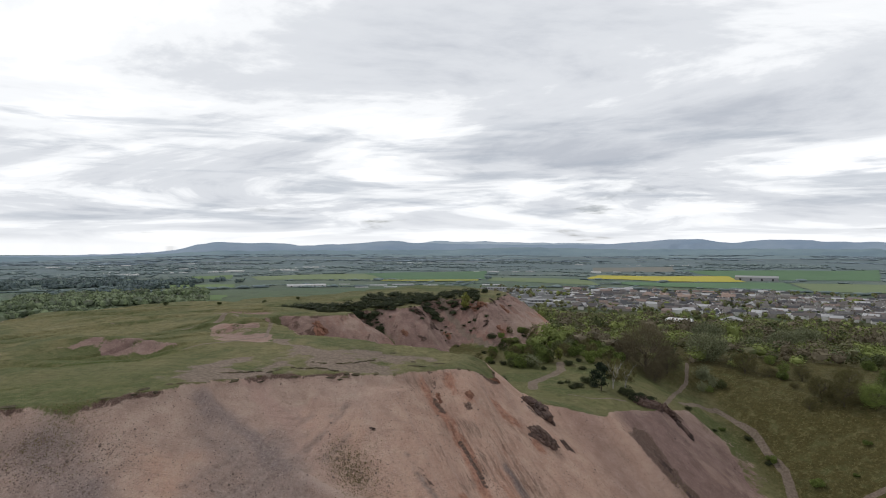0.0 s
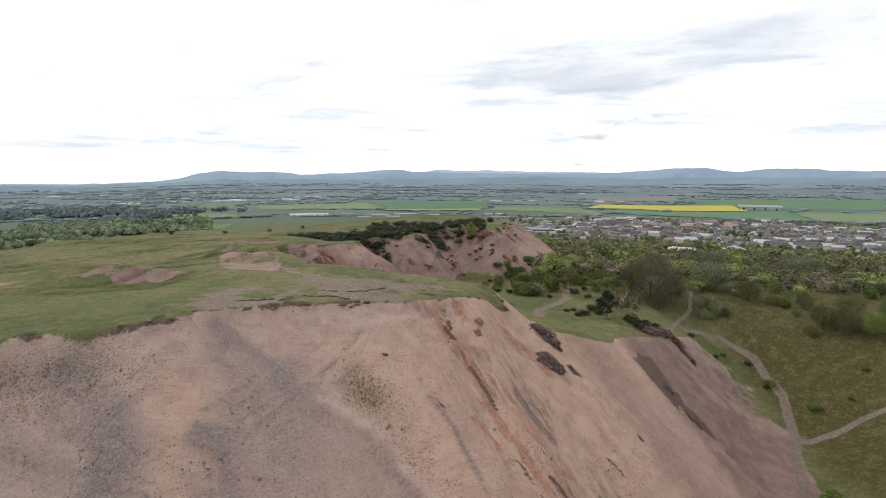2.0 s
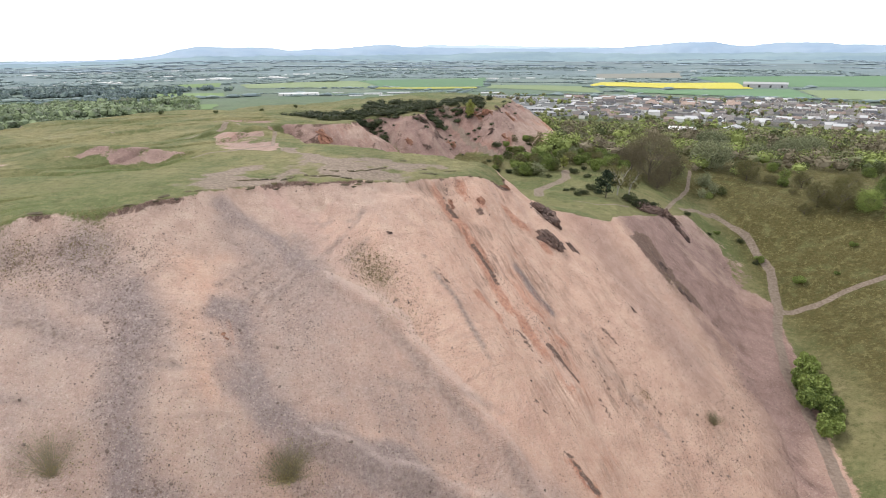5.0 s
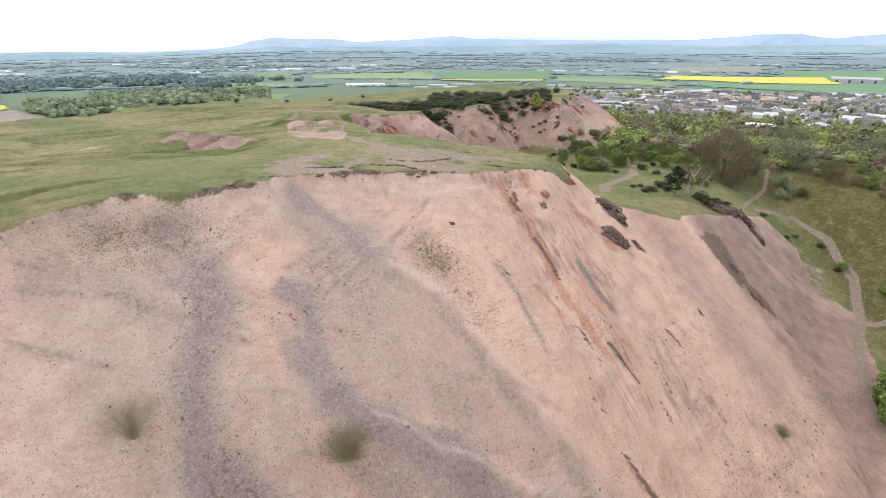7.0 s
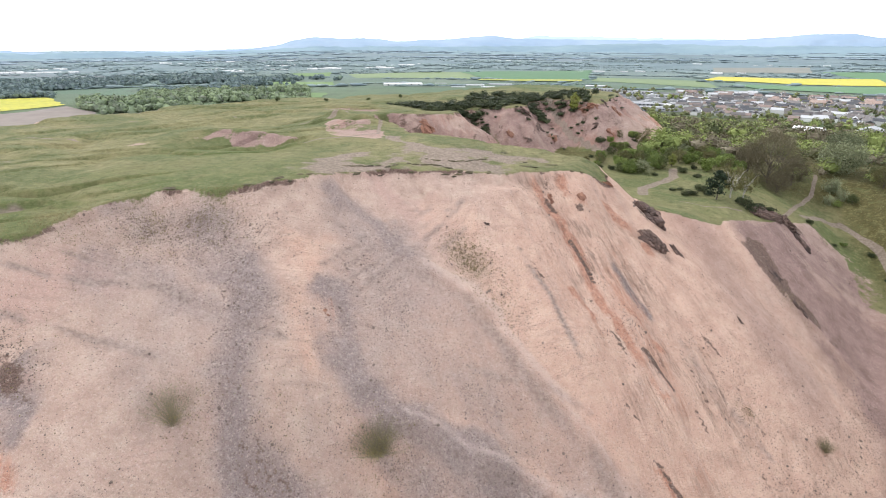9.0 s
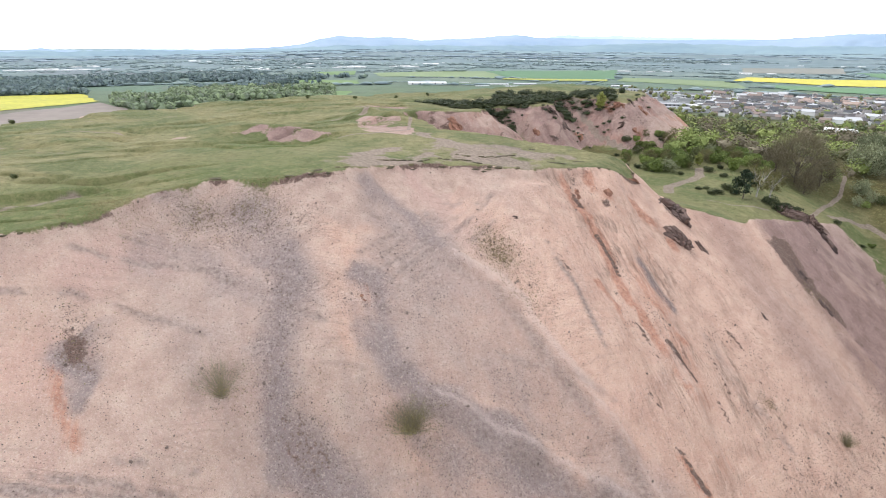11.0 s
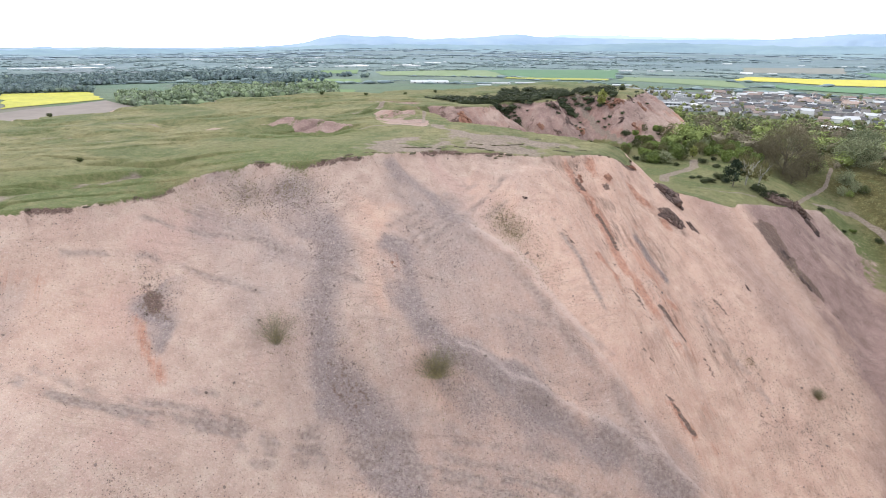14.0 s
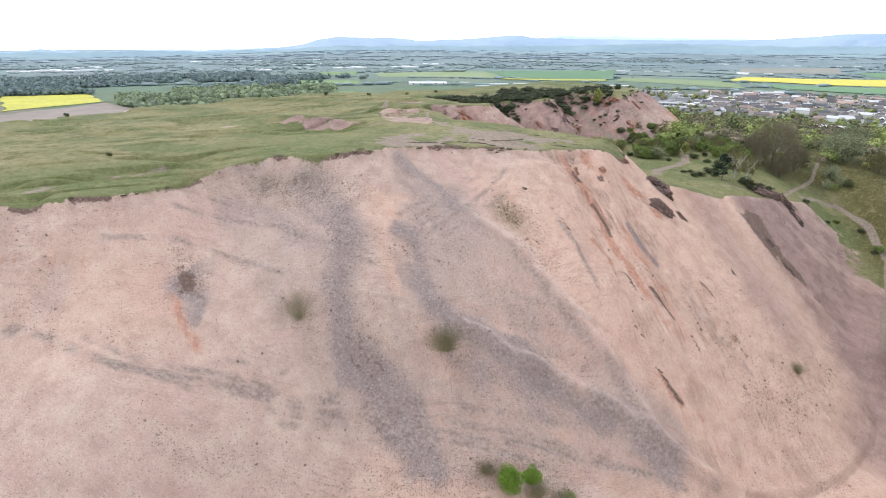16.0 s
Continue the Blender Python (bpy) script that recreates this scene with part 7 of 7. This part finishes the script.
HOUSES = [house("grey harled two-storey house with dark slate roof", "houses of the town", 8, 7, 4.6, 2.6, M_HARL, M_SLATE),
          house("row of harled terraced houses with brown tiled roof", "houses of the town", 15, 7, 4.6, 2.6, M_HARL, M_SLATE),
          house("low harled bungalow with dark tiled roof", "houses of the town", 9, 7, 2.8, 2.4, M_HARL, M_SLATE)]
NEW_HOUSES = [house("new peach-coloured house with red tiled roof", "new houses of the town", 8.5, 7.5, 5, 3.0, M_PEACH, M_TILE),
              house("row of new peach-coloured houses with tiled roofs", "new houses of the town", 19, 7.5, 5, 3.0, M_PEACH, M_TILE)]
used = set()


def put(base, x, y, turn, size=1.0):
    m = on_ground(x, y, turn, size, 0.0)
    if base.name in used:
        return copy_thing(base, m)
    used.add(base.name)
    base.matrix_basis = m
    return base


for row in range(13):
    r = 715 + row * 22 + rng.uniform(-4, 4)
    b = 2.0 + 0.6 * rng.random()
    while b < 23.5:
        x, y = polar(b, r)
        gap = 14.5 / r * 57.3 * rng.uniform(0.75, 1.5)
        if not in_field(x, y) and rng.random() < 0.74 and not (b < 7.5 and row < 3):
            new_one = row >= 9 and 4.5 < b < 12
            base = (NEW_HOUSES if new_one else HOUSES)[rng.randrange(2 if new_one else 3)]
            put(base, x + rng.gauss(0, 3), y + rng.gauss(0, 4), radians(-b) + rng.choice((0, 0, 0.25, -0.3, 1.57)) + rng.gauss(0, 0.06), rng.uniform(0.8, 1.1))
            if base is HOUSES[1] or base is NEW_HOUSES[-1]:
                gap *= 1.6
        b += gap
# the roofs and garden trees between the counted houses
infill, town_trees = Soup(), Soup()
roof_slots = []
for _ in range(520):
    b, r = rng.uniform(-3, 25), 700 + 330 * rng.random()
    x, y = polar(b, r)
    if in_field(x, y):
        continue
    w, d, h = rng.uniform(7, 17), rng.uniform(6, 8), rng.uniform(2.6, 5)
    m = on_ground(x, y, radians(-b) + rng.choice((0, 0.2, -0.3, 1.57)), 1.0, 0.0)
    for made, slot in ((box(-w / 2, w / 2, -d / 2, d / 2, -2, h), 0), (gable(-w / 2, w / 2, -d / 2, d / 2, h, h + 2.4), 1)):
        infill.add([tuple(m @ Vector(p)) for p in made[0]], made[1])
        roof_slots += [slot] * len(made[1])
tagged(new("town_houses", mesh_of("town_houses", infill.v, infill.f, [M_INFILL_WALL, M_INFILL_ROOF], slots=roof_slots)), "crowded grey and white houses with dark roofs in the town", "houses", kind="stuff")
for _ in range(620):
    b, r = rng.uniform(-12, 27), 660 + 400 * rng.random()
    x, y = polar(b, r)
    if in_field(x, y) or (b < 2 and 770 < r < 990 and rng.random() < 0.7):
        continue
    h = rng.uniform(3, 7)
    plant(town_trees, x, y, h * rng.uniform(0.5, 0.8), h, lumps)
tagged(new("town_trees", mesh_of("town_trees", town_trees.v, town_trees.f, M_VALLEY)), "garden and street trees between the houses of the town", "trees", kind="stuff")
SHEDS = [shed("grey metal-clad works shed with pale roof", "sheds of the works", 42, 24, 6, 2.2, M_SHED, M_SHED_ROOF, 5), shed("long low works shed with pale metal roof", "sheds of the works", 64, 22, 5, 1.8, M_SHED, M_SHED_ROOF, 7),
         shed("small white works building", "sheds of the works", 22, 14, 5, 1.6, M_WHITE, M_SHED_ROOF, 3)]
for _ in range(120):
    b, r = rng.uniform(-11, 2.2), rng.uniform(745, 1010)
    x, y = polar(b, r)
    if in_field(x, y):
        continue
    put(SHEDS[rng.randrange(3)], x, y, radians(-b) + rng.choice((0.12, 0.12, 0.12, 1.69)) + rng.gauss(0, 0.03), rng.uniform(0.35, 0.8))
WAREHOUSE = shed("long warehouse with white roof beyond the plateau", "warehouses", 112, 44, 4.6, 2.2, M_SHED, M_PALE_ROOF, 5)
for b, r, k in ((-28.9, 1085, 0.62), (-27.0, 1060, 0.35), (-22.0, 1075, 0.55), (-19.4, 1100, 0.6), (-25.2, 1120, 0.3), (-16.6, 1090, 0.4), (-23.5, 1040, 0.35), (-20.6, 1050, 0.35), (-17.8, 1050, 0.3), (-10.4, 1075, 0.5)):
    x, y = polar(b, r)
    put(WAREHOUSE, x, y, radians(-b) + 0.1, k)
FAR_SHED = shed("far white industrial shed on the plain", "far sheds", 95, 34, 7, 2, M_WHITE, M_WHITE, 4)
for b0, b1, r, n in ((-64, -57, 1740, 26), (-66, -57, 1960, 16), (-54, -50, 1440, 12), (-50, -44, 1590, 24), (-49, -45, 1700, 10), (-41.5, -37.5, 1830, 10), (-37.6, -34.5, 1640, 12),
                     (-32.2, -29.4, 1660, 14), (-31, -27, 1800, 8), (-46, -40, 1650, 8), (-52, -44, 2200, 10), (-20, -14, 2200, 5), (-2, 10, 2050, 6), (-12, 2, 1560, 8)):
    for _ in range(n):
        b, d = rng.uniform(b0, b1), r * rng.uniform(0.985, 1.015)
        put(FAR_SHED, *polar(b, d), radians(-b) + rng.gauss(0, 0.1), rng.uniform(0.18, 0.62))
put(FAR_SHED, *polar(-39.4, 2160), radians(39), 0.5)
farm = shed("long grey farm steading beside the rape field", "", 80, 26, 7, 3, M_SHED, M_SHED_ROOF, 4)
put(farm, 325, 1330, -0.25)
put(shed("white-roofed shed among trees below the hollow", "sheds among the trees", 14, 10, 4, 2.2, M_WHITE, M_WHITE, 2), 49, 372, -0.35)
put(shed("small white lean-to beside the white shed", "sheds among the trees", 9, 6, 3, 1.2, M_WHITE, M_WHITE, 1), 58, 366, -0.5)
put(shed("grey gabled barn in a yard among trees", "sheds among the trees", 14, 17, 6, 3, M_SHED, M_SHED_ROOF, 1), 98, 468, 1.25)


def crate(label, w, d, h, mat):
    root = thing("container", label, "container", "containers of the yard")
    part("body", mesh_of("body", *box(-w / 2, w / 2, -d / 2, d / 2, 0.1, h), mat), root)
    part("lid", mesh_of("lid", *box(-w / 2 - 0.1, w / 2 + 0.1, -d / 2 - 0.1, d / 2 + 0.1, h, h + 0.15), mat), root)
    return root


BOX = crate("pale steel container standing in the yard", 6, 2.5, 2.6, M_SHED_ROOF)
for i in range(16):
    put(BOX, 112 + rng.uniform(-4, 34), 448 + rng.uniform(-24, 20), rng.uniform(0, 3.1), rng.uniform(0.7, 1.5))
